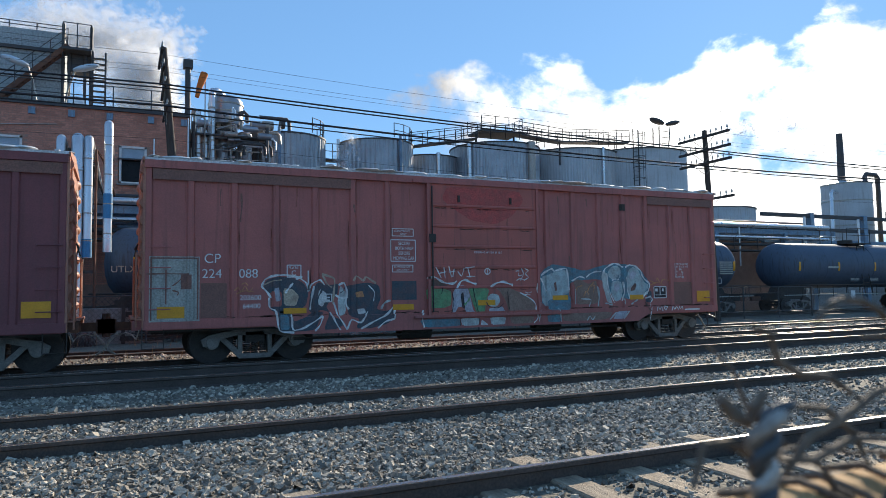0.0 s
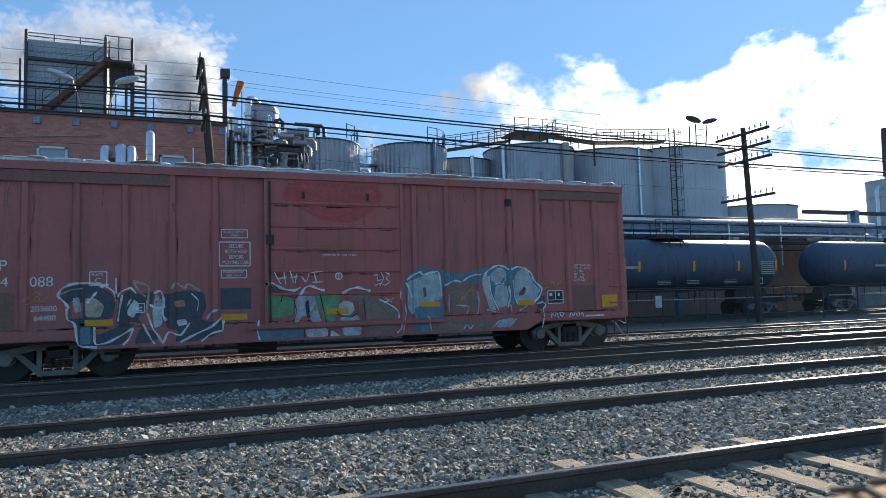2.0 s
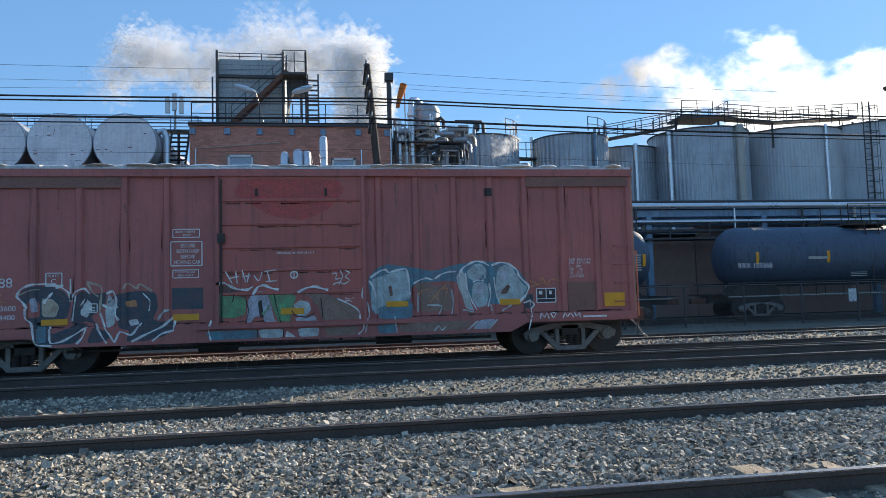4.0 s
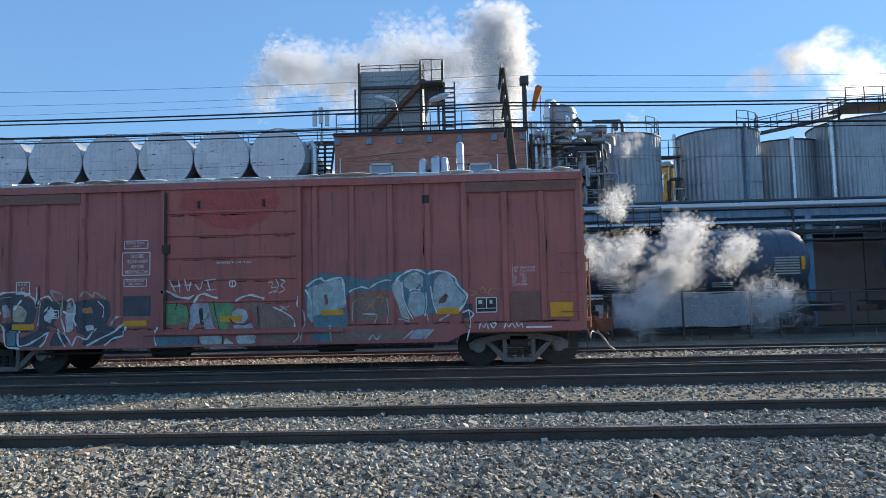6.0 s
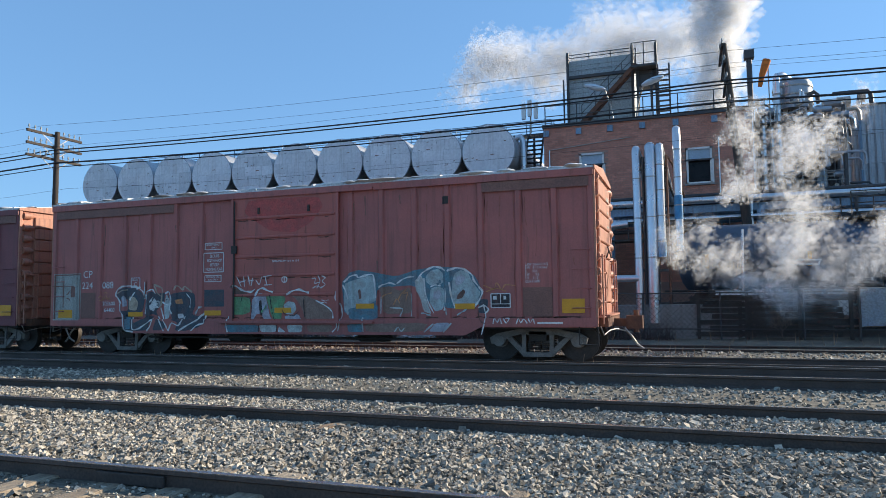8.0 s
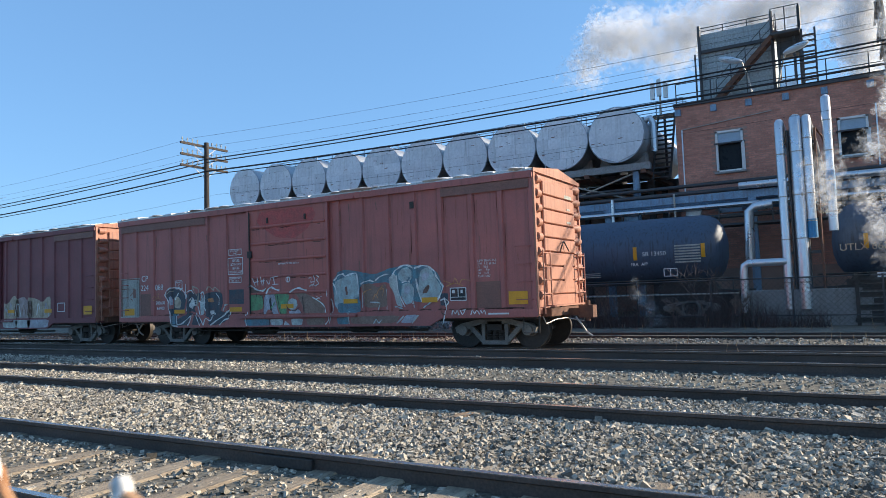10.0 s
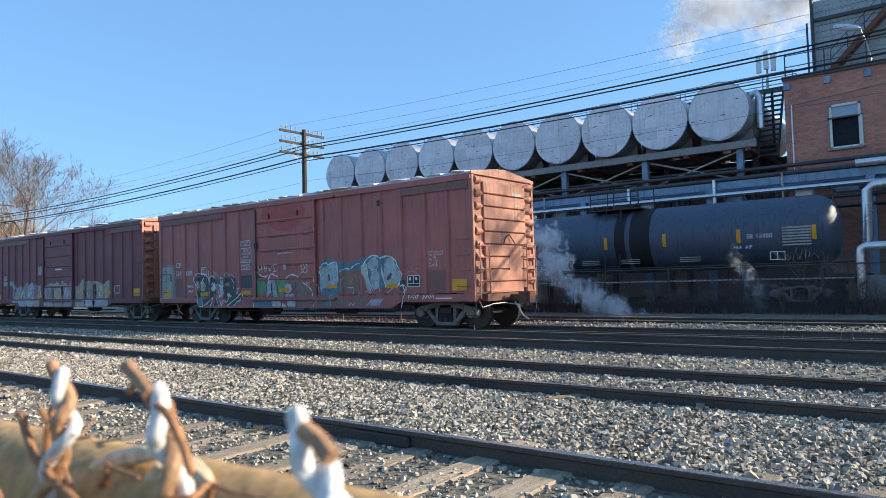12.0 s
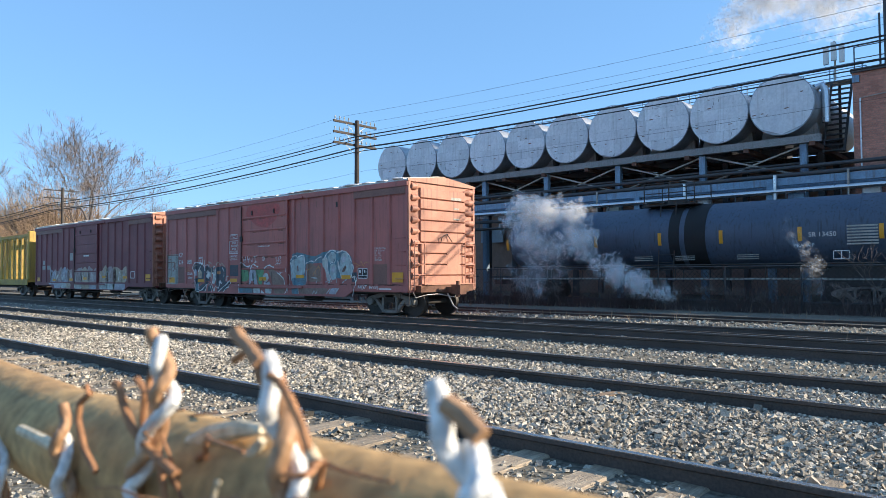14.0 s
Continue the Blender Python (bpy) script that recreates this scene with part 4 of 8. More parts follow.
stroke(car_one, [(-0.56, 2.04), (-0.3, 2.07)], 0.026, "g_white", 0.028)
stroke(car_one, [(-0.53, 1.83), (-0.29, 1.84)], 0.026, "g_white", 0.028)
stroke(car_one, [(0.85, 1.96), (0.96, 1.98), (0.92, 1.84), (1.06, 1.87)], 0.026, "g_white", 0.028)
stroke(car_one, [(1.02, 2.04), (1.09, 1.9), (0.99, 1.73)], 0.026, "g_white", 0.028)
stroke(car_one, [(1.12, 2.03), (1.24, 1.98), (1.12, 1.9), (1.24, 1.81), (1.09, 1.73)], 0.026, "g_white", 0.028)
stroke(car_one, [(0.87, 1.73), (0.99, 1.79), (1.12, 1.73)], 0.026, "g_white", 0.028)
# third piece: pale blue letters edged in white, teal mist behind
blot(car_one, [(1.61, 1.86), (1.82, 2.07), (2.03, 2.15), (2.45, 2.09), (3.04, 1.97), (3.55, 2.11), (4.04, 2.18), (4.45, 2.15), (4.73, 2.11), (4.99, 1.95), (5.12, 1.73), (5.2, 1.54), (5.09, 1.28), (4.44, 1.19), (3.68, 1.43), (3.54, 1.76), (2.57, 1.71), (2.51, 1.24), (1.7, 1.04)], "g_teal", 0.003)
blot(car_one, [(1.7, 1.83), (1.82, 1.86), (2.03, 1.93), (2.15, 1.96), (2.39, 2.01), (2.48, 1.95), (2.51, 1.57), (2.54, 1.41), (2.3, 1.31), (2.15, 1.31), (1.94, 1.24), (1.79, 1.04), (1.67, 1.24)], "g_mint", 0.005)
blot(car_one, [(2.05, 1.66), (2.12, 1.69), (2.15, 1.47), (2.09, 1.44)], "patch_dark", 0.008)
blot(car_one, [(1.82, 1.22), (2.15, 1.27), (2.57, 1.33), (2.57, 0.96), (1.85, 0.96)], "g_teal", 0.006)
blot(car_one, [(2.63, 1.71), (2.89, 1.75), (3.04, 1.67), (3.15, 1.63), (3.4, 1.72), (3.47, 1.43), (3.44, 1.1), (2.74, 1.09), (2.72, 1.44)], "g_umber", 0.005)
blot(car_one, [(3.54, 1.85), (3.69, 1.98), (3.78, 1.82), (3.78, 1.56), (3.86, 1.29), (3.94, 1.08), (3.75, 1.14), (3.67, 1.43), (3.58, 1.62)], "g_pale", 0.006)
blot(car_one, [(3.81, 1.97), (3.95, 2.1), (4.12, 2.12), (4.23, 2.02), (4.23, 1.81), (4.12, 1.73), (3.92, 1.74), (3.8, 1.84)], "g_mint", 0.006)
blot(car_one, [(3.92, 1.68), (4.12, 1.72), (4.25, 1.65), (4.28, 1.42), (4.22, 1.19), (4.03, 1.14), (3.89, 1.35)], "g_mint", 0.006)
blot(car_one, [(4.45, 1.8), (4.51, 2.01), (4.66, 2.08), (4.83, 2.03), (4.91, 1.86), (5.02, 1.69), (5.15, 1.56), (5.06, 1.39), (4.95, 1.22), (4.52, 1.22), (4.44, 1.42)], "g_mint", 0.006)
blot(car_one, [(4.58, 1.52), (4.72, 1.65), (4.77, 1.59), (4.69, 1.44), (4.55, 1.42)], "g_brown", 0.009)
blot(car_one, [(4, 1.6), (4.14, 1.64), (4.2, 1.52), (4.09, 1.4), (3.98, 1.45)], "g_lilac", 0.008)
blot(car_one, [(4.53, 1.91), (4.67, 1.98), (4.78, 1.9), (4.67, 1.75), (4.53, 1.74)], "g_lilac", 0.008)
blot(car_one, [(5.12, 1.41), (5.3, 1.41), (5.27, 1.1), (5.06, 1.11)], "g_navy", 0.004)
blot(car_one, [(1.79, 0.84), (2.18, 0.86), (2.21, 0.66), (1.82, 0.66)], "g_teal", 0.004)
blot(car_one, [(2.24, 0.86), (3.88, 0.88), (3.74, 0.68), (2.3, 0.66)], "g_umber", 0.004)
blot(car_one, [(4.05, 0.88), (4.41, 0.89), (4.24, 0.68), (3.88, 0.68)], "g_lilac", 0.004)
stroke(car_one, [(1.64, 1.8), (1.73, 1.65), (1.79, 1.45)], 0.045, "g_white", 0.012)
stroke(car_one, [(1.67, 1.86), (1.85, 1.99), (2, 2.04), (2.06, 1.96), (2.23, 2.01), (2.45, 2.05), (2.5, 1.84), (2.52, 1.47)], 0.05, "g_white", 0.012)
stroke(car_one, [(2.6, 1.71), (2.72, 1.78), (2.89, 1.83), (3.04, 1.78)], 0.04, "g_white", 0.012)
stroke(car_one, [(3.07, 1.8), (3.21, 1.9), (3.4, 1.96), (3.54, 1.95)], 0.04, "g_white", 0.012)
stroke(car_one, [(3.59, 1.85), (3.7, 2.03), (3.87, 2.13), (4.01, 2.18), (4.18, 2.15), (4.29, 2.07)], 0.05, "g_white", 0.012)
stroke(car_one, [(4.34, 2.07), (4.54, 2.14), (4.73, 2.11), (4.94, 1.97), (4.96, 1.85), (5.07, 1.72), (5.2, 1.59), (5.12, 1.41), (4.95, 1.21)], 0.05, "g_white", 0.012)
stroke(car_one, [(4.28, 1.68), (4.31, 1.42), (4.25, 1.16)], 0.035, "g_white", 0.012)
stroke(car_one, [(3.76, 1.92), (3.79, 1.56), (3.89, 1.29), (4, 1.1)], 0.035, "g_white", 0.012)
stroke(car_one, [(4.39, 1.81), (4.44, 1.42), (4.52, 1.22)], 0.035, "g_white", 0.012)
stroke(car_one, [(5.06, 1.22), (5.22, 1.28), (5.32, 1.18), (5.22, 1.08)], 0.035, "g_white", 0.012)
stroke(car_one, [(3.92, 1.71), (4.03, 1.76), (4.17, 1.73)], 0.03, "g_white", 0.012)
stroke(car_one, [(2.69, 1.5), (2.68, 1.1)], 0.035, "g_pale", 0.012)
stroke(car_one, [(2.89, 1.24), (3.24, 1.22), (3.15, 1.03)], 0.035, "g_pale", 0.012)
stroke(car_one, [(3.44, 1.56), (3.47, 1.3), (3.44, 1.03)], 0.035, "g_pale", 0.012)
stroke(car_one, [(4, 0.86), (3.77, 0.67)], 0.04, "g_pale", 0.012)
stroke(car_one, [(4.44, 0.88), (4.24, 0.67)], 0.04, "g_pale", 0.012)
stroke(car_one, [(2.18, 1.01), (2.22, 0.66)], 0.035, "g_pale", 0.012)
stroke(car_one, [(3.03, 0.67), (3.12, 0.8), (3.2, 0.67), (3.29, 0.77)], 0.03, "g_pale", 0.012)
stroke(car_one, [(1.6, 0.97), (1.54, 0.69)], 0.03, "g_pale", 0.012)
stroke(car_one, [(3.11, 1.43), (3.18, 1.56), (3.33, 1.69), (3.21, 1.54), (3.36, 1.61), (3.3, 1.4)], 0.03, "g_orange", 0.012)
stroke(car_one, [(2.69, 1.44), (2.75, 1.54), (2.95, 1.59)], 0.03, "g_orange", 0.012)
stroke(car_one, [(2.98, 1.3), (3.07, 1.46), (3.15, 1.35)], 0.03, "g_orange", 0.012)
# small tags beside the inspection panel and on the sill
for pts in ([(5.2, 1.72), (5.45, 1.62), (5.5, 1.8), (5.62, 1.6), (5.7, 1.74), (5.95, 1.7)], [(5.25, 1.58), (5.5, 1.66), (5.72, 1.58)]):
    tag_line(car_one, pts, 0.03, "g_orange")
for pts in ([(5.42, 0.86), (5.45, 1.0), (5.52, 0.88), (5.58, 1.0), (5.62, 0.86)], [(5.66, 0.98), (5.72, 0.86), (5.8, 0.98), (5.7, 0.98)], [(5.95, 0.86), (6.0, 0.99), (6.05, 0.88), (6.12, 0.98), (6.2, 0.87)], [(6.22, 0.98), (6.26, 0.88), (6.33, 0.98), (6.36, 0.86)], [(5.15, 0.62), (5.25, 1.0), (5.2, 1.3)]):
    tag_line(car_one, pts, 0.028)
M["stain_shade"] = material("rust_and_shading", (0.30, 0.105, 0.08), (0.36, 0.12, 0.09), 0.8, scale=6, fine=40, bump=0.05)
# extra fill-in strokes, drips and rubbed grime along the lower side
ink = random.Random(18)
for k in range(14):
    x0 = ink.choice((ink.uniform(-5.2, -2.2), ink.uniform(-1.5, 1.5), ink.uniform(1.75, 5.15)))
    z0 = ink.uniform(0.95, 1.85 if x0 < 1.6 else 2.0)
    a = ink.uniform(-1.3, 1.3)
    ln = ink.uniform(0.12, 0.34)
    pts = [(x0, z0)]
    for q in range(3):
        a += ink.uniform(-0.7, 0.7)
        pts.append((pts[-1][0] + math.cos(a) * ln / 3, max(0.66, pts[-1][1] + math.sin(a) * ln / 3)))
    mats = ("g_white", "g_navy", "g_pale", "g_navy") if x0 < -1.6 else ("g_white", "black_paint", "g_green", "g_lilac") if x0 < 1.6 else ("g_pale", "g_teal", "g_brown", "g_mint")
    stroke(car_one, pts, ink.uniform(0.02, 0.06), ink.choice(mats), 0.030 if -1.6 < x0 < 1.6 else 0.013)
for k in range(60):
    x0, z0 = ink.uniform(-7.4, 7.4), ink.choice((ink.uniform(1.0, 1.3), ink.uniform(3.6, 4.0), ink.uniform(1.5, 4.0)))
    ln = ink.uniform(0.15, 0.7)
    stroke(car_one, [(x0, z0), (x0 + ink.uniform(-0.02, 0.02), z0 - ln * 0.5 if z0 > 1.8 else z0 + ln * 0.2), (x0 + ink.uniform(-0.03, 0.03), max(0.82, z0 - ln) if z0 > 1.8 else z0 + ln * 0.4)], ink.uniform(0.012, 0.05), ink.choice(("stain_shade", "stain_shade", "patch_dark")), 0.0025, "rust_stain")
M["rust_dark"] = material("dark_rust", (0.10, 0.048, 0.036), (0.16, 0.07, 0.05), 0.85, scale=8, fine=40, bump=0.1)
for z in (3.55, 3.05, 2.56, 2.07, 1.58):
    for k in range(9):
        x0 = ink.uniform(-1.4, 1.2)
        ln = ink.uniform(0.05, 0.35)
        stroke(car_one, [(x0, z - 0.062), (x0 + ln * 0.5, z - 0.066 - ink.uniform(0, 0.015)), (min(x0 + ln, 1.45), z - 0.062)], ink.uniform(0.012, 0.035), "rust_dark", 0.003, "rust_stain")
# upright strokes paint in the shading along both edges of the posts
for p in POSTS_X[1:-1]:
    for q in (-0.1, 0.1):
        for k in range(3):
            z0 = ink.uniform(1.1, 3.5)
            stroke(car_one, [(p + q, z0), (p + q + ink.uniform(-0.008, 0.008), z0 + 0.25), (p + q, z0 + ink.uniform(0.35, 0.6))], ink.uniform(0.012, 0.03), "stain_shade", 0.0028, "rust_stain")
for k in range(40):
    x0, ln = ink.uniform(-7.3, 7.0), ink.uniform(0.1, 0.5)
    stroke(car_one, [(x0, 1.0), (x0 + ln / 2, 1.005 + ink.uniform(0, 0.02)), (x0 + ln, 1.0)], ink.uniform(0.012, 0.04), "rust_dark", 0.003, "rust_stain")
plates(car_one, 0.02, [((4.24, 3.80, 4.40, 3.62), "under", "cover_plate")])
# white frost clumps along the eaves
frost_rnd = random.Random(9)
for car in (car_one, car_two):
    for k in range(50):
        bm = bmesh.new()
        x = -7.5 + k * 0.305 + frost_rnd.uniform(-0.2, 0.2)
        y = -1.45 + frost_rnd.uniform(-0.1, 0.35)
        bmesh.ops.create_icosphere(bm, subdivisions=2, radius=1.0, matrix=pose(x, y, 4.285 + 0.115 * (y + 1.6)) @ Matrix.Diagonal((frost_rnd.uniform(0.10, 0.45), frost_rnd.uniform(0.12, 0.3), frost_rnd.uniform(0.022, 0.055), 1)))
        for v in bm.verts:
            v.co.z += 0.012 * noise.noise(v.co * 9.0)
        part("frost_clump", bm, "white", car, "white frost left on the roof edge", True)

# second boxcar: pale panels, plain bars for its small lettering
for k, q in enumerate(Y7):
    plates(car_two, 0.016, [(q, "yellow", "reflector")])
g2 = random.Random(12)
for x0, x1, mat in ((-5.4, -4.5, "g_lilac"), (-4.6, -3.5, "g_wash"), (-3.6, -2.7, "g_lilac"), (-2.8, -2.0, "g_wash"), (-1.6, -0.4, "g_wash"), (-0.6, 0.6, "g_tan"), (0.4, 1.5, "g_wash"), (1.7, 2.8, "g_tan"), (2.6, 3.7, "g_wash"), (3.4, 4.9, "g_tan")):
    top = [(x0 + (x1 - x0) * q / 6, 1.72 + 0.10 * math.sin(2.2 * x0 + q) + g2.uniform(-0.05, 0.07)) for q in range(7)]
    blot(car_two, [(x0, 1.0)] + top + [(x1, 1.0)], mat, 0.004)
    for q in range(3):
        xx = x0 + (x1 - x0) * (q + 0.5) / 3
        stroke(car_two, [(xx - 0.15, 1.1), (xx - 0.05, 1.6 + g2.uniform(-0.1, 0.1)), (xx + 0.08, 1.3), (xx + 0.14, 1.05)], 0.05, g2.choice(("g_white", "g_brown", "g_lilac", "g_umber")), 0.009)
    blot(car_two, [(x0, 0.94), (x1, 0.94), (x1 - 0.1, 0.64), (x0 + 0.1, 0.64)] if abs((x0 + x1) / 2) < 4.4 else [(x0, 0.94), (x1, 0.94), (x1, 0.84), (x0, 0.84)], g2.choice(("g_lilac", "g_tan", "g_pale")), 0.005)
frame_lines(car_two, TXT, 5.37, 1.53, 5.81, 1.22, 0.03)
plates(car_two, 0.012, [((-6.5, 2.25, -6.2, 2.0), "panel_grey", "lettering_bar"), ((-6.6, 1.95, -6.1, 1.72), "panel_grey", "lettering_bar"), ((-5.8, 1.95, -5.3, 1.72), "panel_grey", "lettering_bar"), ((-2.3, 2.62, -1.9, 2.2), "panel_grey", "lettering_bar"), ((-0.2, 2.45, 0.5, 2.38), "white", "lettering_bar")])


# ---- centerbeam lumber car ----
def centerbeam(at):
    c = thing("centerbeam_car", "weathered yellow centerbeam lumber flat car, empty, last in the train", "freight car", at, "freight train")
    L = 11.0
    bm = bmesh.new()
    prism(bm, [(-1.45, 0.95), (1.45, 0.95), (1.45, 1.12), (-1.45, 1.12)], -L, L, "x")
    part("deck", bm, "car_yellow", c)
    for s in (-1, 1):
        bm = bmesh.new()
        box(bm, (0, s * 1.46, 0.95), (2 * L, 0.06, 0.36))
        part("side_sill", bm, "car_yellow", c)
    for e in (-1, 1):
        bm = bmesh.new()
        box(bm, (e * (L - 0.15), 0, 2.65), (0.3, 2.85, 3.1))
        bevel(bm, 0.05)
        part("bulkhead", bm, "car_yellow", c)
        bm = bmesh.new()
        box(bm, (e * (L + 0.35), 0, 0.84), (0.9, 0.2, 0.24))
        part("coupler", bm, "rust", c)
    for w in (-0.55, 0.55):
        bm = bmesh.new()
        box(bm, (0, w, 4.05), (2 * L - 0.6, 0.18, 0.2))
        part("top_chord", bm, "car_yellow", c)
    for k in range(20):
        x = -L + 0.9 + k * (2 * L - 1.8) / 19
        for s in (-1, 1):
            bm = bmesh.new()
            prism(bm, [(x - 0.1, 1.1), (x + 0.1, 1.1), (x + 0.08, 4.0), (x - 0.08, 4.0)], s * 0.55 - 0.06, s * 0.55 + 0.06)
            part("beam_post", bm, "car_yellow", c)
            bm = bmesh.new()
            prism(bm, [(x - 0.48, 1.12), (x - 0.38, 1.12), (x + 0.03, 2.6), (x - 0.06, 2.6)], s * 0.55 - 0.03, s * 0.55 + 0.03)
            part("beam_brace", bm, "car_yellow", c)
    bm = bmesh.new()
    box(bm, (0, 0, 0.78), (2 * L - 1, 0.6, 0.34))
    part("centre_sill", bm, "under", c)
    bogie(c, -L + 2.2)
    bogie(c, L - 2.2)
    return c


BEAM_X = TRAIN_X - 16.75 - 8.0 - 1.5 - 11.0
car_three = centerbeam(pose(BEAM_X, TRAIN_Y, TRAIN_Z))


# ---- tank cars on the siding ----
M["belt_black"] = material("matte_black_paint", (0.012, 0.012, 0.013), (0.02, 0.02, 0.02), 0.8, scale=2, bump=0.05)


def tank_car(at, label, marks, H=7.4, bands=(-6.3, -2.7, 0.85, 3.95, 6.7), shift=0.0):
    c = thing("tank_car", label, "tank car", at, "tank cars on the siding")
    R, ZC = 1.42, 2.86
    bm = bmesh.new()
    prof = [(-H, 0.02), (-H + 0.04, 0.5), (-H + 0.16, 0.9), (-H + 0.36, 1.2), (-H + 0.62, 1.36), (-H + 0.9, R), (H - 0.9, R), (H - 0.62, 1.36), (H - 0.36, 1.2), (H - 0.16, 0.9), (H - 0.04, 0.5), (H, 0.02)]
    seg = 48
    rings = [[bm.verts.new((x, r * math.cos(k * 2 * math.pi / seg), ZC + r * math.sin(k * 2 * math.pi / seg))) for k in range(seg)] for x, r in prof]
    for a, b in zip(rings, rings[1:]):
        for k in range(seg):
            bm.faces.new((a[k], a[(k + 1) % seg], b[(k + 1) % seg], b[k]))
    bm.faces.new(rings[0])
    bm.faces.new(rings[-1][::-1])
    shell = part("tank_shell", bm, "black_tank", c, smooth=True)
    for x in (-H + 1.5, -H / 2, -0.8, 0.8, H / 2, H - 1.5):
        bm = bmesh.new()
        rod(bm, (x - 0.05, 0, ZC), (x + 0.05, 0, ZC), R + 0.012, 48)
        part("seam_band", bm, "black_tank", shell, smooth=True)
    bm = bmesh.new()
    rod(bm, (0, 0, ZC + R - 0.1), (0, 0, ZC + R + 0.28), 0.45, 20)
    part("manway", bm, "under", c, smooth=True)
    bm = bmesh.new()
    box(bm, (0, 0, ZC + R + 0.02), (2.4, 2.0, 0.05))
    plat = part("platform", bm, "under", c)
    for x in (-1.15, 0, 1.15):
        for y in (-0.95, 0.95):
            bm = bmesh.new()
            rod(bm, (x, y, ZC + R), (x, y, ZC + R + 1.0), 0.025, 6)
            part("rail_post", bm, "under", plat)
    for y in (-0.95, 0.95):
        for z in (0.55, 1.0):
            bm = bmesh.new()
            rod(bm, (-1.15, y, ZC + R + z), (1.15, y, ZC + R + z), 0.022, 6)
            part("hand_rail", bm, "under", plat)
    for x in (-0.35, 0.35):
        bm = bmesh.new()
        rod(bm, (x, -1.5, 0.9), (x, -0.98, ZC + R + 0.05), 0.025, 6)
        part("ladder_rail", bm, "under", c)
    for k in range(10):
        f = (k + 0.5) / 10
        bm = bmesh.new()
        rod(bm, (-0.35, -1.5 + 0.52 * f, 0.9 + f * 3.35), (0.35, -1.5 + 0.52 * f, 0.9 + f * 3.35), 0.016, 6)
        part("ladder_rung", bm, "under", c)
    for s in (-1, 1):
        for z in (1.02, 1.62):
            bm = bmesh.new()
            rod(bm, (-H - 0.5, s * 1.5, z), (H + 0.5, s * 1.5, z), 0.03, 8)
            part("side_rail", bm, "under" if z > 1.2 else "panel_grey", c)
        for k in range(12):
            bm = bmesh.new()
            rod(bm, (-H - 0.3 + k * (2 * H + 0.6) / 11, s * 1.5, 0.9), (-H - 0.3 + k * (2 * H + 0.6) / 11, s * 1.5, 1.64), 0.02, 6)
            part("rail_post", bm, "under", c)
    for e in (-1, 1):
        bm = bmesh.new()
        prism(bm, [(e * (H - 2.8), 0.75), (e * (H + 0.8), 0.75), (e * (H + 0.8), 1.1), (e * (H - 0.4), 1.2), (e * (H - 0.8), 1.75), (e * (H - 2.4), 1.75), (e * (H - 2.8), 1.3)], -0.4, 0.4)
        part("stub_sill", bm, "under", c)
        bm = bmesh.new()
        box(bm, (e * (H + 0.35), 0, 1.12), (0.9, 3.0, 0.06))
        part("end_platform", bm, "under", c)
        bm = bmesh.new()
        box(bm, (e * (H + 1.1), 0, 0.84), (0.9, 0.2, 0.26))
        part("coupler", bm, "rust", c)
        bogie(c, e * (H - 1.4))
    if shift:
        for x0, x1 in ((0.15, 0.62), (0.85, 1.75)):
            bm = bmesh.new()
            rod(bm, (x0, 0, ZC), (x1, 0, ZC), R + 0.02, 48)
            part("dark_belt", bm, "belt_black", shell, "band of darker paint", smooth=True)
    for x in bands:
        bm = bmesh.new()
        a0, a1 = radians(173), radians(195)
        n = 6
        ring = [(1.425 * math.cos(a0 + (a1 - a0) * q / n), ZC + 1.425 * math.sin(a0 + (a1 - a0) * q / n)) for q in range(n + 1)]
        ring2 = [(1.44 * math.cos(a0 + (a1 - a0) * q / n), ZC + 1.44 * math.sin(a0 + (a1 - a0) * q / n)) for q in range(n + 1)]
        prism(bm, ring + ring2[::-1], x - 0.075, x + 0.075, "x")
        part("reflector", bm, "yellow", c)
    Y = -1.435
    for text, x, z, size, mat in marks:
        words(text, c, x, z, size, Y, mat)
    frame_lines(c, Y - 0.004, 5.1 + shift, 2.08, 5.62 + shift, 1.78, 0.03)
    decals(c, Y - 0.004, [((5.34 + shift, 2.06, 5.38 + shift, 1.8), "white", "panel_line")])
    for k in range(7):
        decals(c, -1.432, [((5.55 + shift, 3.02 - k * 0.11, 6.55 + shift, 2.96 - k * 0.11), "panel_grey", "lettering_bar")])
    if shift == 0.0:
        decals(c, -1.44, [((-3.75, 2.78, -2.75, 2.66), "panel_grey", "lettering_bar")])
    for x in (-1.5, 0.4, 3.0):
        for k in range(3):
            decals(c, -1.30, [((x, 2.02 - k * 0.08, x + 0.85, 1.99 - k * 0.08), "panel_grey", "lettering_bar")])
    bm = bmesh.new()
    box(bm, (-1.7, -1.55, 0.95), (0.4, 0.03, 0.6))
    part("placard", bm, "white", c)
    return c


SIDING_Y = 30.4
tank_car(pose(-13.0, SIDING_Y, -0.11), "black tank car with yellow reflectors, shaded behind weeds", [("SR 13450", 5.70, 2.64, 0.25, "white"), ("FRA  AIP", 5.20, 2.25, 0.19, "white")], 8.85, (-8.5, -3.4, -0.26, 2.4, 5.4, 8.1), 1.45)
tank_mid = tank_car(pose(6.95, SIDING_Y, -0.11), "black tank car half hidden by drifting steam", [("UTLX 667810", -7.15, 2.44, 0.36, "g_tan")])
tank_car(pose(25.45, SIDING_Y, -0.11), "black tank car with a faint white number, beside the big tanks", [("RRX 159368", -8.05 + 0.75, 2.3, 0.33, "white")])
tank_car(pose(-34.0, SIDING_Y, -0.11), "black tank car mostly hidden behind the red boxcars", [])
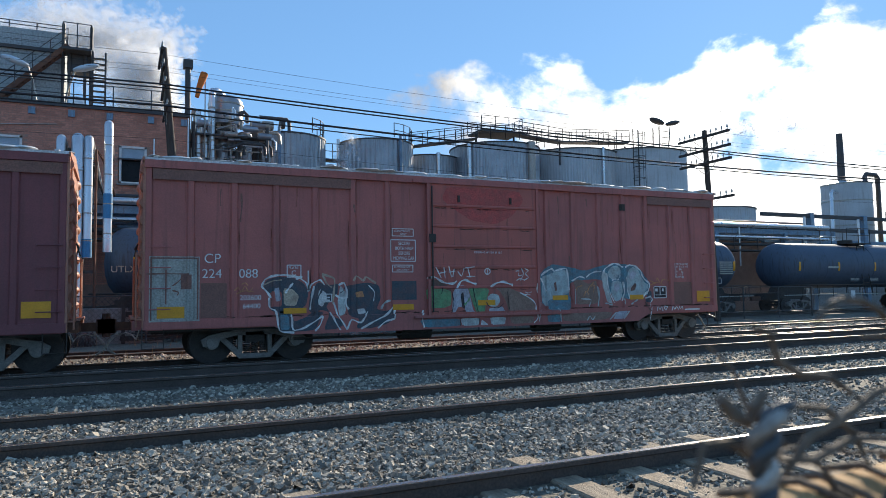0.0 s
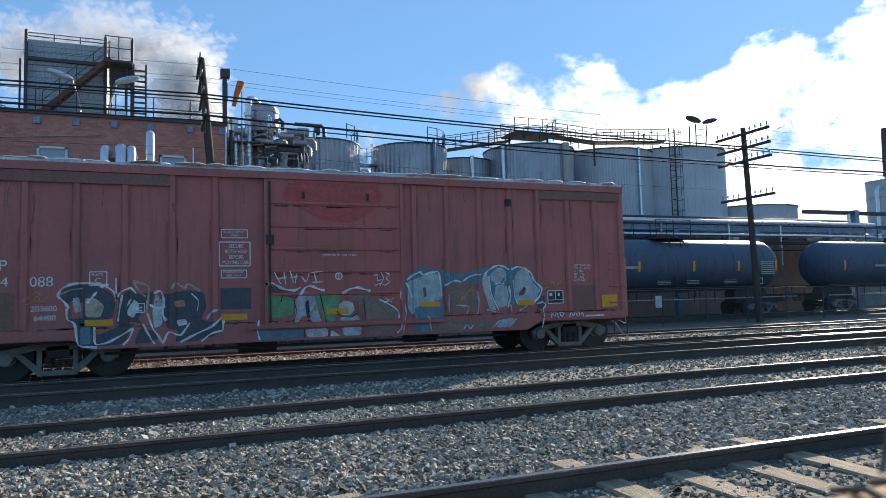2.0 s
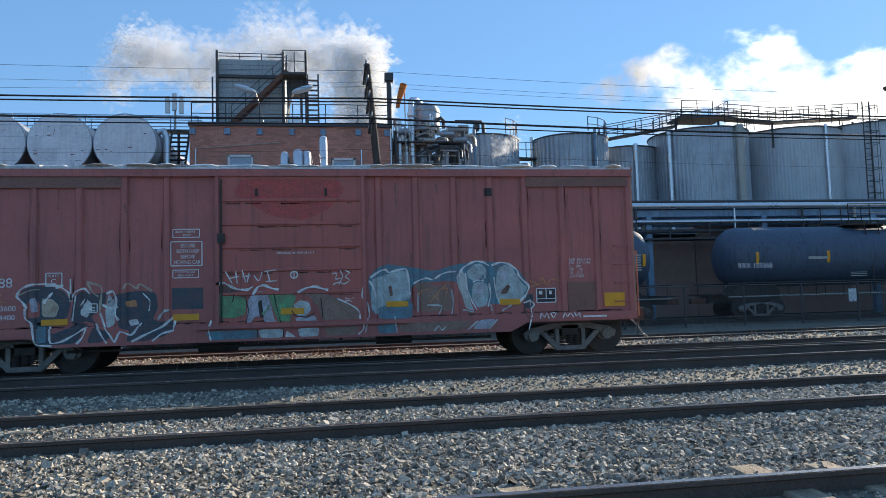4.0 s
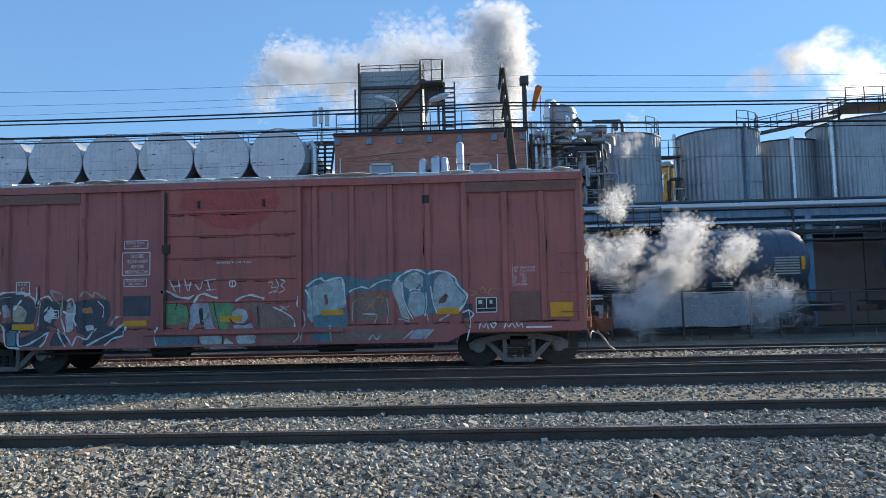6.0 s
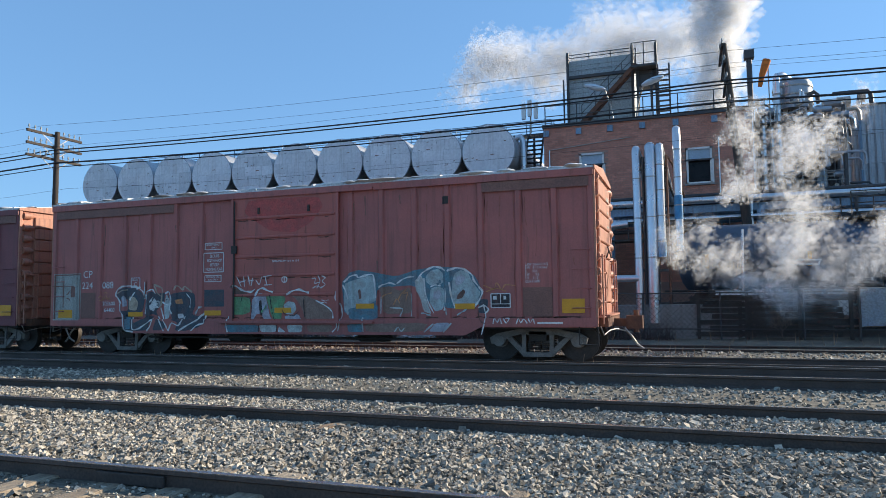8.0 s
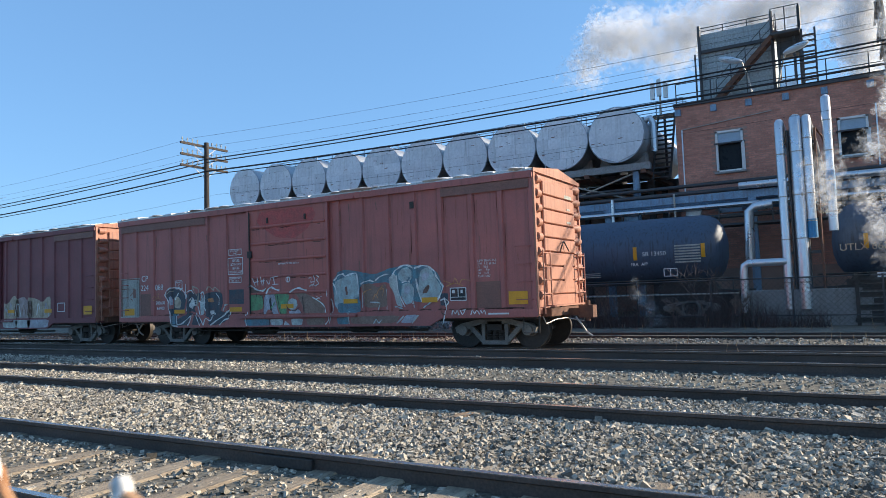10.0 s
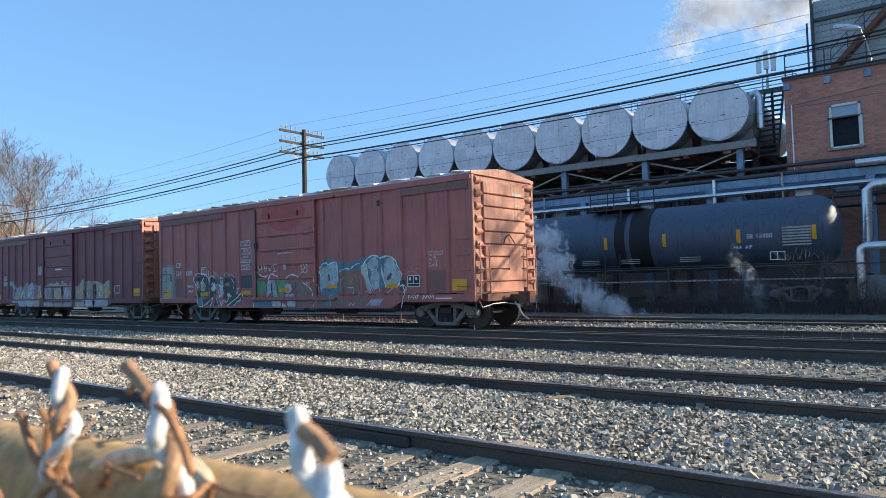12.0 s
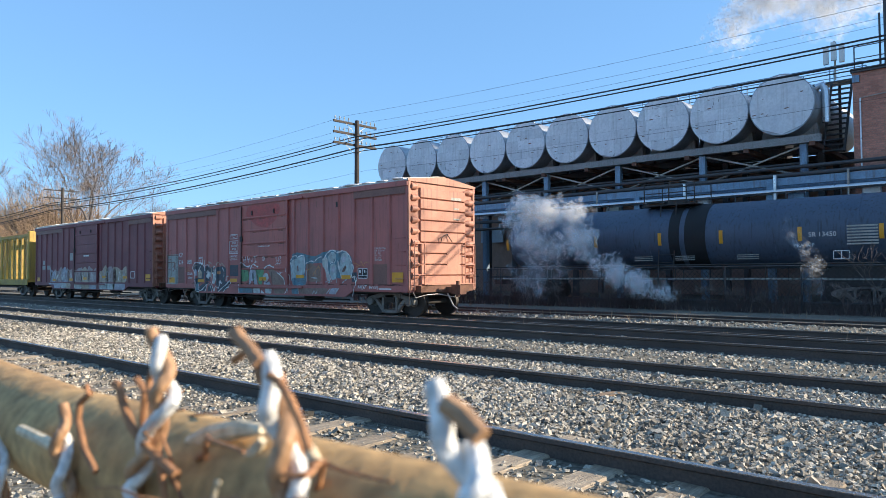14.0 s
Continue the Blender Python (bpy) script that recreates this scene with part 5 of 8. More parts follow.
tank_car(pose(43.95, SIDING_Y, -0.11), "black tank car in haze at the far end of the siding", [])

bm = bmesh.new()
prism(bm, [(-3.46, 2.53), (-2.40, 2.51), (-2.30, 2.74), (-3.36, 2.76)], -1.452, -1.436)
logo = part("logo_plate", bm, "white", tank_mid, "slanted white logo plate")
bm = bmesh.new()
prism(bm, [(-3.38, 2.60), (-2.46, 2.58), (-2.40, 2.68), (-3.32, 2.70)], -1.458, -1.450)
part("logo_bar", bm, "black_tank", logo)

# ---- plant behind the tracks ----
FACE = 36.0


def railing(parent, pts, h=1.05, step=1.5, mat="dark_steel", r=0.03, name="railing"):
    """Hand rails and posts along pts, which lie on the walking surface."""
    pts = [Vector(p) for p in pts]
    for a, b in zip(pts, pts[1:]):
        for z in (h, h * 0.5):
            bm = bmesh.new()
            rod(bm, a + Vector((0, 0, z)), b + Vector((0, 0, z)), r * 0.8, 6)
            part("hand_rail", bm, mat, parent)
        n = max(1, round((b - a).length / step))
        for k in range(n + 1):
            p = a.lerp(b, k / n)
            bm = bmesh.new()
            rod(bm, p, p + Vector((0, 0, h)), r, 6)
            part("rail_post", bm, mat, parent)


def brick_wall_mesh(x0, x1, z0, z1, y, holes):
    """Rows of bricks proud of the mortar on the wall that faces -y, left open at the holes."""
    verts, faces = [], []
    bw, bh, j = 0.30, 0.105, 0.016
    row = 0
    z = z0
    while z < z1 - 0.05:
        x = x0 - (bw / 2 if row % 2 else 0)
        while x < x1:
            a, b = max(x, x0) + j / 2, min(x + bw, x1) - j / 2
            if b - a > 0.05 and not any(a < h[2] and b > h[0] and z < h[3] and z + bh > h[1] for h in holes):
                t, u = z + j / 2, min(z + bh, z1) - j / 2
                i = len(verts)
                verts += [(a, y, t), (b, y, t), (b, y, u), (a, y, u), (a, y - 0.012, t), (b, y - 0.012, t), (b, y - 0.012, u), (a, y - 0.012, u)]
                faces += [(i + 4, i + 5, i + 6, i + 7), (i, i + 1, i + 5, i + 4), (i + 1, i + 2, i + 6, i + 5), (i + 2, i + 3, i + 7, i + 6), (i + 3, i, i + 4, i + 7)]
            x += bw
        z += bh
        row += 1
    me = bpy.data.meshes.new("brickwork")
    me.from_pydata(verts, [], faces)
    me.materials.append(M["brick"])
    return me


brick_building = thing("brick_building", "flat-roofed red brick plant building with pale window frames", "building")
X0, X1, TOP = -7.05, 3.14, 10.25
WINDOWS = [(-5.2, 6.72, -3.95, 8.74), (0.03, 6.8, 1.23, 8.6), (-5.2, 4.75, -4.05, 5.75), (-0.02, 4.65, 1.18, 5.74)]
bm = bmesh.new()
prism(bm, [(X0, -0.3), (X1, -0.3), (X1, TOP - 0.1), (X0, TOP - 0.1)], FACE + 0.3, FACE + 11)
part("core", bm, "mortar", brick_building)
# front leaf with real openings, in strips between the windows
cols = [X0, -5.2, -3.95, 0.0, 1.22, X1]
for a, b in zip(cols, cols[1:]):
    spans = [(-0.3, TOP)]
    if a == -5.2:
        spans = [(-0.3, 4.75), (5.75, 6.72), (8.74, TOP)]
    if a == 0.0:
        spans = [(-0.3, 4.65), (5.74, 6.8), (8.6, TOP)]
    for z0, z1 in spans:
        bm = bmesh.new()
        box(bm, ((a + b) / 2, FACE + 0.15, (z0 + z1) / 2), (b - a, 0.3, z1 - z0))
        part("wall", bm, "mortar", brick_building)
ob = new("brickwork", brick_wall_mesh(X0, X1, 2.0, TOP, FACE, WINDOWS))
ob.parent = brick_building
ob["kind"] = "stuff"
bm = bmesh.new()
box(bm, ((X0 + X1) / 2, FACE + 0.12, TOP + 0.08), (X1 - X0 + 0.1, 0.5, 0.18))
part("coping", bm, "dark_steel", brick_building)
bm = bmesh.new()
box(bm, ((X0 + X1) / 2, FACE + 5.5, TOP), (X1 - X0, 10.6, 0.12))
part("roof", bm, "concrete", brick_building)
for k, (x0, z0, x1, z1) in enumerate(WINDOWS):
    w = new("window")
    w.parent = brick_building
    for c, s in ((((x0 + x1) / 2, z0 + 0.04), (x1 - x0, 0.1)), (((x0 + x1) / 2, z1 - 0.04), (x1 - x0, 0.1)), ((x0 + 0.05, (z0 + z1) / 2), (0.1, z1 - z0)), ((x1 - 0.05, (z0 + z1) / 2), (0.1, z1 - z0))):
        bm = bmesh.new()
        box(bm, (c[0], FACE + 0.02, c[1]), (s[0], 0.14, s[1]))
        part("frame", bm, "grey_panel" if k > 1 else "white", w)
    if k < 2:
        zm = z1 - 0.62
        bm = bmesh.new()
        box(bm, ((x0 + x1) / 2, FACE + 0.06, (zm + z1) / 2), (x1 - x0 - 0.1, 0.05, z1 - zm - 0.1))
        part("upper_panel", bm, "grey_panel", w, "pale blue reflecting upper panel")
        bm = bmesh.new()
        box(bm, ((x0 + x1) / 2, FACE + 0.2, (z0 + zm) / 2), (x1 - x0 - 0.1, 0.03, zm - z0 - 0.05))
        part("pane", bm, "glass", w)
        bm = bmesh.new()
        box(bm, ((x0 + x1) / 2, FACE - 0.02, zm), (x1 - x0 + 0.16, 0.2, 0.07))
        part("rail", bm, "dark_steel", w)
        bm = bmesh.new()
        box(bm, ((x0 + x1) / 2, FACE - 0.05, z0 - 0.04), (x1 - x0 + 0.2, 0.24, 0.08))
        part("sill", bm, "concrete", w)
        bm = bmesh.new()
        box(bm, (x1 + 0.02, FACE - 0.05, (z0 + zm) / 2), (0.08, 0.16, zm - z0))
        part("side_trim", bm, "white", w)
    else:
        bm = bmesh.new()
        box(bm, ((x0 + x1) / 2, FACE + 0.08, (z0 + z1) / 2), (x1 - x0 - 0.1, 0.05, z1 - z0 - 0.1))
        part("panel", bm, "grey_panel", w)
# conduits, brackets and roof rail
for x in (X1 - 0.04, 1.55, -6.75):
    bm = bmesh.new()
    rod(bm, (x, FACE - 0.05, 3.0), (x, FACE - 0.05, TOP - (0.05 if x > 2 else 1.2)), 0.035, 8)
    part("conduit", bm, "pipe_white", brick_building)
bm = bmesh.new()
rod(bm, (-6.75, FACE - 0.05, TOP - 1.2), (-2.6, FACE - 0.05, TOP - 1.2 + 0.35), 0.025, 6)
part("conduit", bm, "galv", brick_building)
bm = bmesh.new()
rod(bm, (-6.9, FACE - 0.05, 6.2), (-5.4, FACE - 0.05, 6.3), 0.03, 6)
part("conduit", bm, "rust", brick_building)
for x in (-6.9, -5.2, -3.6, -2.0, -0.4, 1.4, 2.9):
    bm = bmesh.new()
    box(bm, (x, FACE - 0.06, TOP - 0.3), (0.28, 0.1, 0.32))
    part("rail_bracket", bm, "steel_blue", brick_building)
railing(brick_building, [(-7.0, FACE + 0.25, TOP + 0.15), (3.1, FACE + 0.25, TOP + 0.15)], 1.1, 1.6)

M["lamp_grey"] = material("pale_lamp_housing", (0.66, 0.72, 0.76), (0.55, 0.60, 0.64), 0.4, 0.1, scale=3, fine=30, bump=0.01, fine_amount=0.08)
# tower with stair and landing on the roof
tower = thing("cooling_tower", "grey clad cooling tower with steel stairs on the brick building's roof", "tower")
TX0, TX1, TZ, TY = -6.13, -2.58, 14.75, 39.0
for k in range(14):
    z0 = TOP + 0.06 + k * (TZ - TOP - 0.06) / 14
    bm = bmesh.new()
    box(bm, ((TX0 + TX1) / 2, TY + 1.5 - (0.03 if k in (10,) else 0), z0 + (TZ - TOP) / 28), (TX1 - TX0, 3.0, (TZ - TOP) / 14 - 0.02))
    part("cladding_board", bm, "tower_wall", tower)
bm = bmesh.new()
box(bm, ((TX0 + TX1) / 2, TY + 1.5, 12.4), (TX1 - TX0 - 0.1, 2.9, TZ - TOP - 0.1))
part("core", bm, "tower_wall", tower)
bm = bmesh.new()
box(bm, ((TX0 + TX1) / 2, TY - 0.1, 13.75), (TX1 - TX0 + 0.1, 0.2, 0.16))
part("ledge", bm, "dark_steel", tower)
railing(tower, [(TX0, TY, TZ), (TX1, TY, TZ), (TX1, TY + 3, TZ)], 0.35, 1.2)
for x in (TX0, TX1, TX1 + 1.25):
    bm = bmesh.new()
    rod(bm, (x, TY - 0.25, TOP), (x, TY - 0.25, TZ + 0.4), 0.08, 8)
    part("corner_post", bm, "dark_steel", tower)
bm = bmesh.new()
for q in (0, 1):
    prism(bm, [(-5.4, 11.0), (-5.1, 10.95), (-2.25, 13.85), (-2.45, 13.95)], TY - 0.9 + q * 0.6, TY - 0.84 + q * 0.6)
part("stair_stringer", bm, "rust", tower)
for k in range(13):
    bm = bmesh.new()
    box(bm, (-5.2 + k * 0.22, TY - 0.58, 11.05 + k * 0.225), (0.22, 0.56, 0.04))
    part("stair_tread", bm, "rust", tower)
railing(tower, [(-5.3, TY - 0.9, 11.0), (-2.35, TY - 0.9, 13.85)], 0.9, 1.0, "dark_steel", 0.025)
bm = bmesh.new()
box(bm, (-1.95, TY - 0.5, 13.7), (1.3, 1.2, 0.12))
part("landing", bm, "dark_steel", tower)
bm = bmesh.new()
box(bm, (-1.9, TY + 0.2, 13.2), (1.0, 1.0, 0.9))
part("fan_box", bm, "dark_steel", tower)
railing(tower, [(-2.55, TY - 1.1, 13.76), (-1.3, TY - 1.1, 13.76), (-1.3, TY + 0.2, 13.76)], 1.2, 0.65)
for x in (-2.3, -1.6):
    bm = bmesh.new()
    rod(bm, (x, TY - 0.4, TOP), (x, TY - 0.4, 13.7), 0.07, 8)
    part("landing_leg", bm, "dark_steel", tower)
bm = bmesh.new()
rod(bm, (-2.0, TY - 0.3, TOP), (-2.0, TY - 0.3, 11.4), 0.45, 16)
part("vent_drum", bm, "pipe_white", tower, smooth=True)
for x in (-1.24, -0.66):
    bm = bmesh.new()
    rod(bm, (x, TY - 0.6, TOP), (x, TY - 0.6, 13.8), 0.05, 6)
    part("ladder_rail", bm, "dark_steel", tower)
for k in range(11):
    bm = bmesh.new()
    box(bm, (-0.95, TY - 0.6, TOP + 0.4 + k * 0.28), (0.58, 0.2, 0.05))
    part("ladder_rung", bm, "dark_steel", tower)
bm = bmesh.new()
rod(bm, (-6.35, TY - 0.4, TOP), (-6.35, TY - 0.4, 13.6), 0.05, 6)
part("mast", bm, "dark_steel", tower)
for x, z, s in ((-4.35, 12.6, -1), (-1.45, 12.62, 1)):
    lamp = thing("roof_floodlight", "grey cobra-head floodlight on a roof arm, unlit by day", "lamp", group="roof floodlights")
    bm = bmesh.new()
    pipe(bm, [(x + 0.9 * -s, TY - 2.4, TOP + 0.05), (x + 0.75 * -s, TY - 2.4, 11.3), (x + 0.5 * -s, TY - 2.45, 12.1), (x + 0.3 * -s, TY - 2.5, z - 0.35)], 0.045, 8)
    part("arm", bm, "galv", lamp)
    bm = bmesh.new()
    bmesh.ops.create_icosphere(bm, subdivisions=2, radius=1.0, matrix=pose(x, TY - 2.6, z - 0.3, 0, 18 * -s, 0) @ Matrix.Diagonal((0.62, 0.26, 0.16, 1)))
    part("head", bm, "lamp_grey", lamp, smooth=True)

# chimney at the building's corner and the windsock
stack = thing("roof_stack", "dark square-capped exhaust stack at the building's corner", "chimney")
bm = bmesh.new()
rod(bm, (3.1, FACE + 0.35, -0.3), (3.1, FACE + 0.35, 12.9), 0.13, 12)
part("flue", bm, "dark_steel", stack, smooth=True)
bm = bmesh.new()
box(bm, (3.1, FACE + 0.35, 13.05), (0.45, 0.45, 0.42))
part("cap", bm, "dark_steel", stack)
sock = thing("windsock", "faded orange windsock hanging from a thin mast", "windsock")
bm = bmesh.new()
rod(bm, (4.0, 37.0, 4.0), (4.0, 37.0, 12.9), 0.03, 6)
part("mast", bm, "galv", sock)
bm = bmesh.new()
pipe(bm, [(3.95, 36.9, 12.85), (3.85, 36.85, 12.55), (3.7, 36.8, 12.1), (3.58, 36.8, 11.55)], [0.2, 0.19, 0.15, 0.1], 12)
part("sock", bm, "orange", sock, smooth=True)

# ---- horizontal storage tanks on a steel platform ----
rg = random.Random(21)
TANK_X = [-36.33 + 2.945 * k for k in range(10)]
for k, x in enumerate(TANK_X):
    t = thing("storage_tank", ("horizontal storage tank with patched chalky end plates", "horizontal storage tank with a smooth pale grey end", "horizontal storage tank with a gridded panel end")[2 if k == 5 else 1 if k in (9, 6, 3) else 0], "storage tank", pose(x, 35.0, 9.08 if k < 9 else 9.1), "row of storage tanks")
    bm = bmesh.new()
    rod(bm, (0, 0.03, 0), (0, 9.5, 0), 1.43, 48)
    part("shell", bm, "cladding", t, smooth=True)
    bm = bmesh.new()
    rod(bm, (0, -0.02, 0), (0, 0.05, 0), 1.455, 48)
    part("rim", bm, "silver", t, smooth=True)
    # end face in plates
    n = 1 if k in (9,) else 2 if k in (6, 3) else 5
    edges = [-1.43 + 2.86 * q / n for q in range(n + 1)]
    for a, b in zip(edges, edges[1:]):
        splits = [-1.43, 1.43]
        if n > 1:
            off = rg.uniform(-0.5, 0.5)
            splits = [-1.43] + [off + d for d in ((-0.6, 0.6) if n == 5 else (0,))] + [1.43]
        for u, v in zip(splits, splits[1:]):
            pts = []
            for q in range(9):
                z = a + 0.006 + (b - a - 0.012) * q / 8
                w = math.sqrt(max(0, 1.42 ** 2 - z * z))
                pts.append((min(v - 0.006, w), z))
            left = []
            for q in range(9):
                z = b - 0.006 - (b - a - 0.012) * q / 8
                w = math.sqrt(max(0, 1.42 ** 2 - z * z))
                left.append((max(u + 0.006, -w), z))
            ok = [p for p in pts if p[0] > u] + [p for p in left if p[0] < v]
            if len(ok) < 4 or max(p[0] for p in ok) - min(p[0] for p in ok) < 0.1:
                continue
            bm = bmesh.new()
            d = rg.uniform(0.0, 0.012)
            prism(bm, ok, -0.035 - d, -0.018)
            part("end_plate", bm, "tank_face", t)
    # rusty scars where the end sheets have lifted
    scar = random.Random(int(n * 31 + t.matrix_basis.translation.x * 10))
    for q in range(6):
        a, r = scar.uniform(0, 6.28), scar.uniform(0.3, 1.25)
        if scar.random() < 0.6:
            a, r = scar.uniform(3.4, 6.0), scar.uniform(0.7, 1.3)
        bm = bmesh.new()
        wide, tall = scar.uniform(0.05, 0.26), scar.uniform(0.02, 0.06)
        cx, cz = r * math.cos(a), r * math.sin(a)
        prism(bm, [(cx - wide / 2, cz - tall * 0.3), (cx - wide * 0.1, cz - tall / 2), (cx + wide / 2, cz - tall * 0.1), (cx + wide * 0.35, cz + tall / 2), (cx - wide * 0.3, cz + tall * 0.4)], -0.056, -0.03)
        part("rust_scar", bm, "patch_dark" if q % 3 else "rust", t)
    if n == 5:
        # open seams and flakes where the insulation has lifted
        for q in range(10):
            a, r = rg.uniform(0, 6.28), 1.25 * math.sqrt(rg.random())
            cx, cz = r * math.cos(a), r * math.sin(a)
            upright = rg.random() < 0.35
            lw, lh = (0.018, rg.uniform(0.06, 0.22)) if upright else (rg.uniform(0.06, 0.3), 0.018)
            bm = bmesh.new()
            prism(bm, [(cx - lw / 2, cz - lh / 2), (cx + lw / 2 * rg.uniform(0.4, 1), cz - lh / 2 * rg.uniform(0.3, 1)), (cx + lw / 2, cz + lh / 2), (cx - lw / 2 * rg.uniform(0.5, 1), cz + lh / 2 * rg.uniform(0.4, 1))], -0.052, -0.046)
            part("open_seam", bm, "dark_steel", t)
    for y in (1.2, 6.5):
        bm = bmesh.new()
        prism(bm, [(-1.2, -0.85), (-1.3, -1.55), (1.3, -1.55), (1.2, -0.85), (0.8, -1.2), (0, -1.42), (-0.8, -1.2)], y, y + 0.35)
        part("saddle", bm, "concrete", t)
plat = thing("tank_platform", "rusted steel platform on braced columns carrying the storage tanks", "steel platform")
# members behind y = 36 go dark: shade under the tanks put into colour
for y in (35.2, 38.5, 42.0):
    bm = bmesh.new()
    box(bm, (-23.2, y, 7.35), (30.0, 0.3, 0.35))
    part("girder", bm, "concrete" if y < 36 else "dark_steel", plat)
for x in [-38.0 + 2.945 * k for k in range(11)]:
    bm = bmesh.new()
    box(bm, (x, 38.7, 7.1), (0.25, 7.4, 0.2))
    part("cross_beam", bm, "rust", plat)
for k in range(7):
    x = -37.5 + k * 4.75
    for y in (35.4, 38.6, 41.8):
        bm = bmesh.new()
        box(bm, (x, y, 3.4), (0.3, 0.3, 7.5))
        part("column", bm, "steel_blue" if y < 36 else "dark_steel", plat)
    if k < 6:
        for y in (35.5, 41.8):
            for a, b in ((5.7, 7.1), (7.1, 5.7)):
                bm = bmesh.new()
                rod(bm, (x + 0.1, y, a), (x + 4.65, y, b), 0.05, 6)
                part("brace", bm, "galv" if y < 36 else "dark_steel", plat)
        bm = bmesh.new()
        rod(bm, (x, 35.5, 6.3), (x + 4.7, 35.5, 6.3), 0.06, 6)
        part("strut", bm, "dark_steel", plat)
# wall and roof deck behind and under the platform
bm = bmesh.new()
box(bm, (-23, 44.6, 3.6), (31, 0.3, 7.8))
solid("wall_back", bm, "mortar", "dim brick wall behind the tank platform", "wall", "structure")
walk_way = thing("tank_walkway", "dark steel catwalk with hand rails over the storage tanks", "walkway")
bm = bmesh.new()
box(bm, (-22.0, 39.0, 10.62), (30.0, 0.9, 0.08))
part("grating", bm, "dark_steel", walk_way)
railing(walk_way, [(-37, 38.55, 10.65), (-7.1, 38.55, 10.65)], 0.75, 1.45, "steel_blue", 0.03)
railing(walk_way, [(-37, 39.45, 10.65), (-7.1, 39.45, 10.65)], 0.75, 1.45, "steel_blue", 0.03)
for x in (-36, -30, -24, -18, -12, -8.2):
    bm = bmesh.new()
    rod(bm, (x, 39.0, 7.4), (x, 39.0, 10.6), 0.07, 8)
    part("support", bm, "dark_steel", walk_way)
for k in range(14):
    bm = bmesh.new()
    box(bm, (-8.0 + 0.0 * k, 36.6 + k * 0.14, 6.9 + k * 0.27), (0.9, 0.24, 0.05))
    part("stair_tread", bm, "dark_steel", walk_way)
for x in (-8.45, -7.55):
    bm = bmesh.new()
    rod(bm, (x, 36.5, 6.8), (x, 38.6, 10.6), 0.06, 6)
    part("stair_stringer", bm, "dark_steel", walk_way)
bm = bmesh.new()
pipe(bm, [(-8.6, 36.2, 9.9), (-8.35, 36.2, 10.0), (-8.2, 36.2, 9.7), (-8.2, 36.2, 8.2)], 0.18, 10)
part("vent_elbow", bm, "pipe_white", walk_way, smooth=True)
dish = thing("antenna_mast", "white sector antennas on a short rooftop mast", "antenna")
for k, x in enumerate((-8.6, -8.25, -7.9)):
    bm = bmesh.new()
    box(bm, (x, 38.2, 11.9 + 0.15 * (k % 2)), (0.22, 0.18, 0.9))
    part("panel", bm, "white", dish)
bm = bmesh.new()
rod(bm, (-8.25, 38.4, 10.66), (-8.25, 38.4, 12.6), 0.05, 8)
part("mast", bm, "galv", dish)

# ---- pipe rack along the siding ----
rack = thing("pipe_rack", "blue-grey steel pipe rack running above the tank cars", "pipe rack")
for z, y in ((5.3, 34.0), (5.3, 35.3)):
    bm = bmesh.new()
    box(bm, (5.0, y, z), (86, 0.22, 0.34))
    part("girder", bm, "steel_blue", rack)
for k in range(13):
    x = -36.5 + k * 6.6
    bm = bmesh.new()
    box(bm, (x, 34.0, 2.4), (0.32, 0.3, 5.6))
    part("column", bm, "steel_blue", rack)
    bm = bmesh.new()
    box(bm, (x, 34.6, 4.5), (0.2, 1.4, 0.2))
    part("bracket", bm, "steel_blue", rack)
for y, z, r, mat in ((33.75, 5.68, 0.16, "pipe_white"), (34.2, 5.62, 0.10, "dark_steel"), (34.7, 5.7, 0.18, "galv"), (33.8, 4.85, 0.12, "pipe_white"), (34.4, 4.8, 0.15, "steel_blue"), (33.7, 4.35, 0.10, "dark_steel"), (34.9, 6.05, 0.09, "dark_steel")):
    bm = bmesh.new()
    rod(bm, (-30 if r < 0.15 else -4, y, z), (47, y, z), r, 10)
    part("pipe", bm, mat, rack, smooth=True)
for k in range(16):
    x = -28 + k * 4.4 + rg.uniform(-1, 1)
    bm = bmesh.new()
    rod(bm, (x, 33.75, 4.0 + rg.uniform(-1.5, 0)), (x, 33.75, 5.6), rg.choice((0.05, 0.08, 0.06)), 8)
    part("riser", bm, rg.choice(("pipe_white", "galv", "dark_steel")), rack)
    bm = bmesh.new()
    box(bm, (x + 0.8, 34.2, 4.6 + rg.uniform(-0.3, 0.3)), (rg.uniform(0.3, 0.9), 0.4, rg.uniform(0.2, 0.5)))
    part("valve_box", bm, rg.choice(("panel_grey", "dark_steel", "steel_blue", "white")), rack)
railing(rack, [(-36, 33.6, 4.0), (44, 33.6, 4.0)], 0.8, 2.2, "dark_steel", 0.03)
bm = bmesh.new()
box(bm, (5, 34.2, 3.95), (82, 1.3, 0.08))
part("grating", bm, "dark_steel", rack)
# process hall in the shade behind the siding
hall = thing("process_hall", "dim brick process hall in the shade behind the tank cars", "building")
for x0, x1, h in ((3.3, 20.0, 4.4), (20.0, 33.0, 5.0), (33.0, 44.0, 5.2)):
    bm = bmesh.new()
    box(bm, ((x0 + x1) / 2, 37.0, h / 2 - 0.2), (x1 - x0 - 0.05, 2.0, h))
    part("wall", bm, "mortar", hall)
    bm = bmesh.new()
    box(bm, ((x0 + x1) / 2, 36.9, h + 0.05), (x1 - x0, 2.6, 0.16))
    part("roof", bm, "grey_panel", hall)
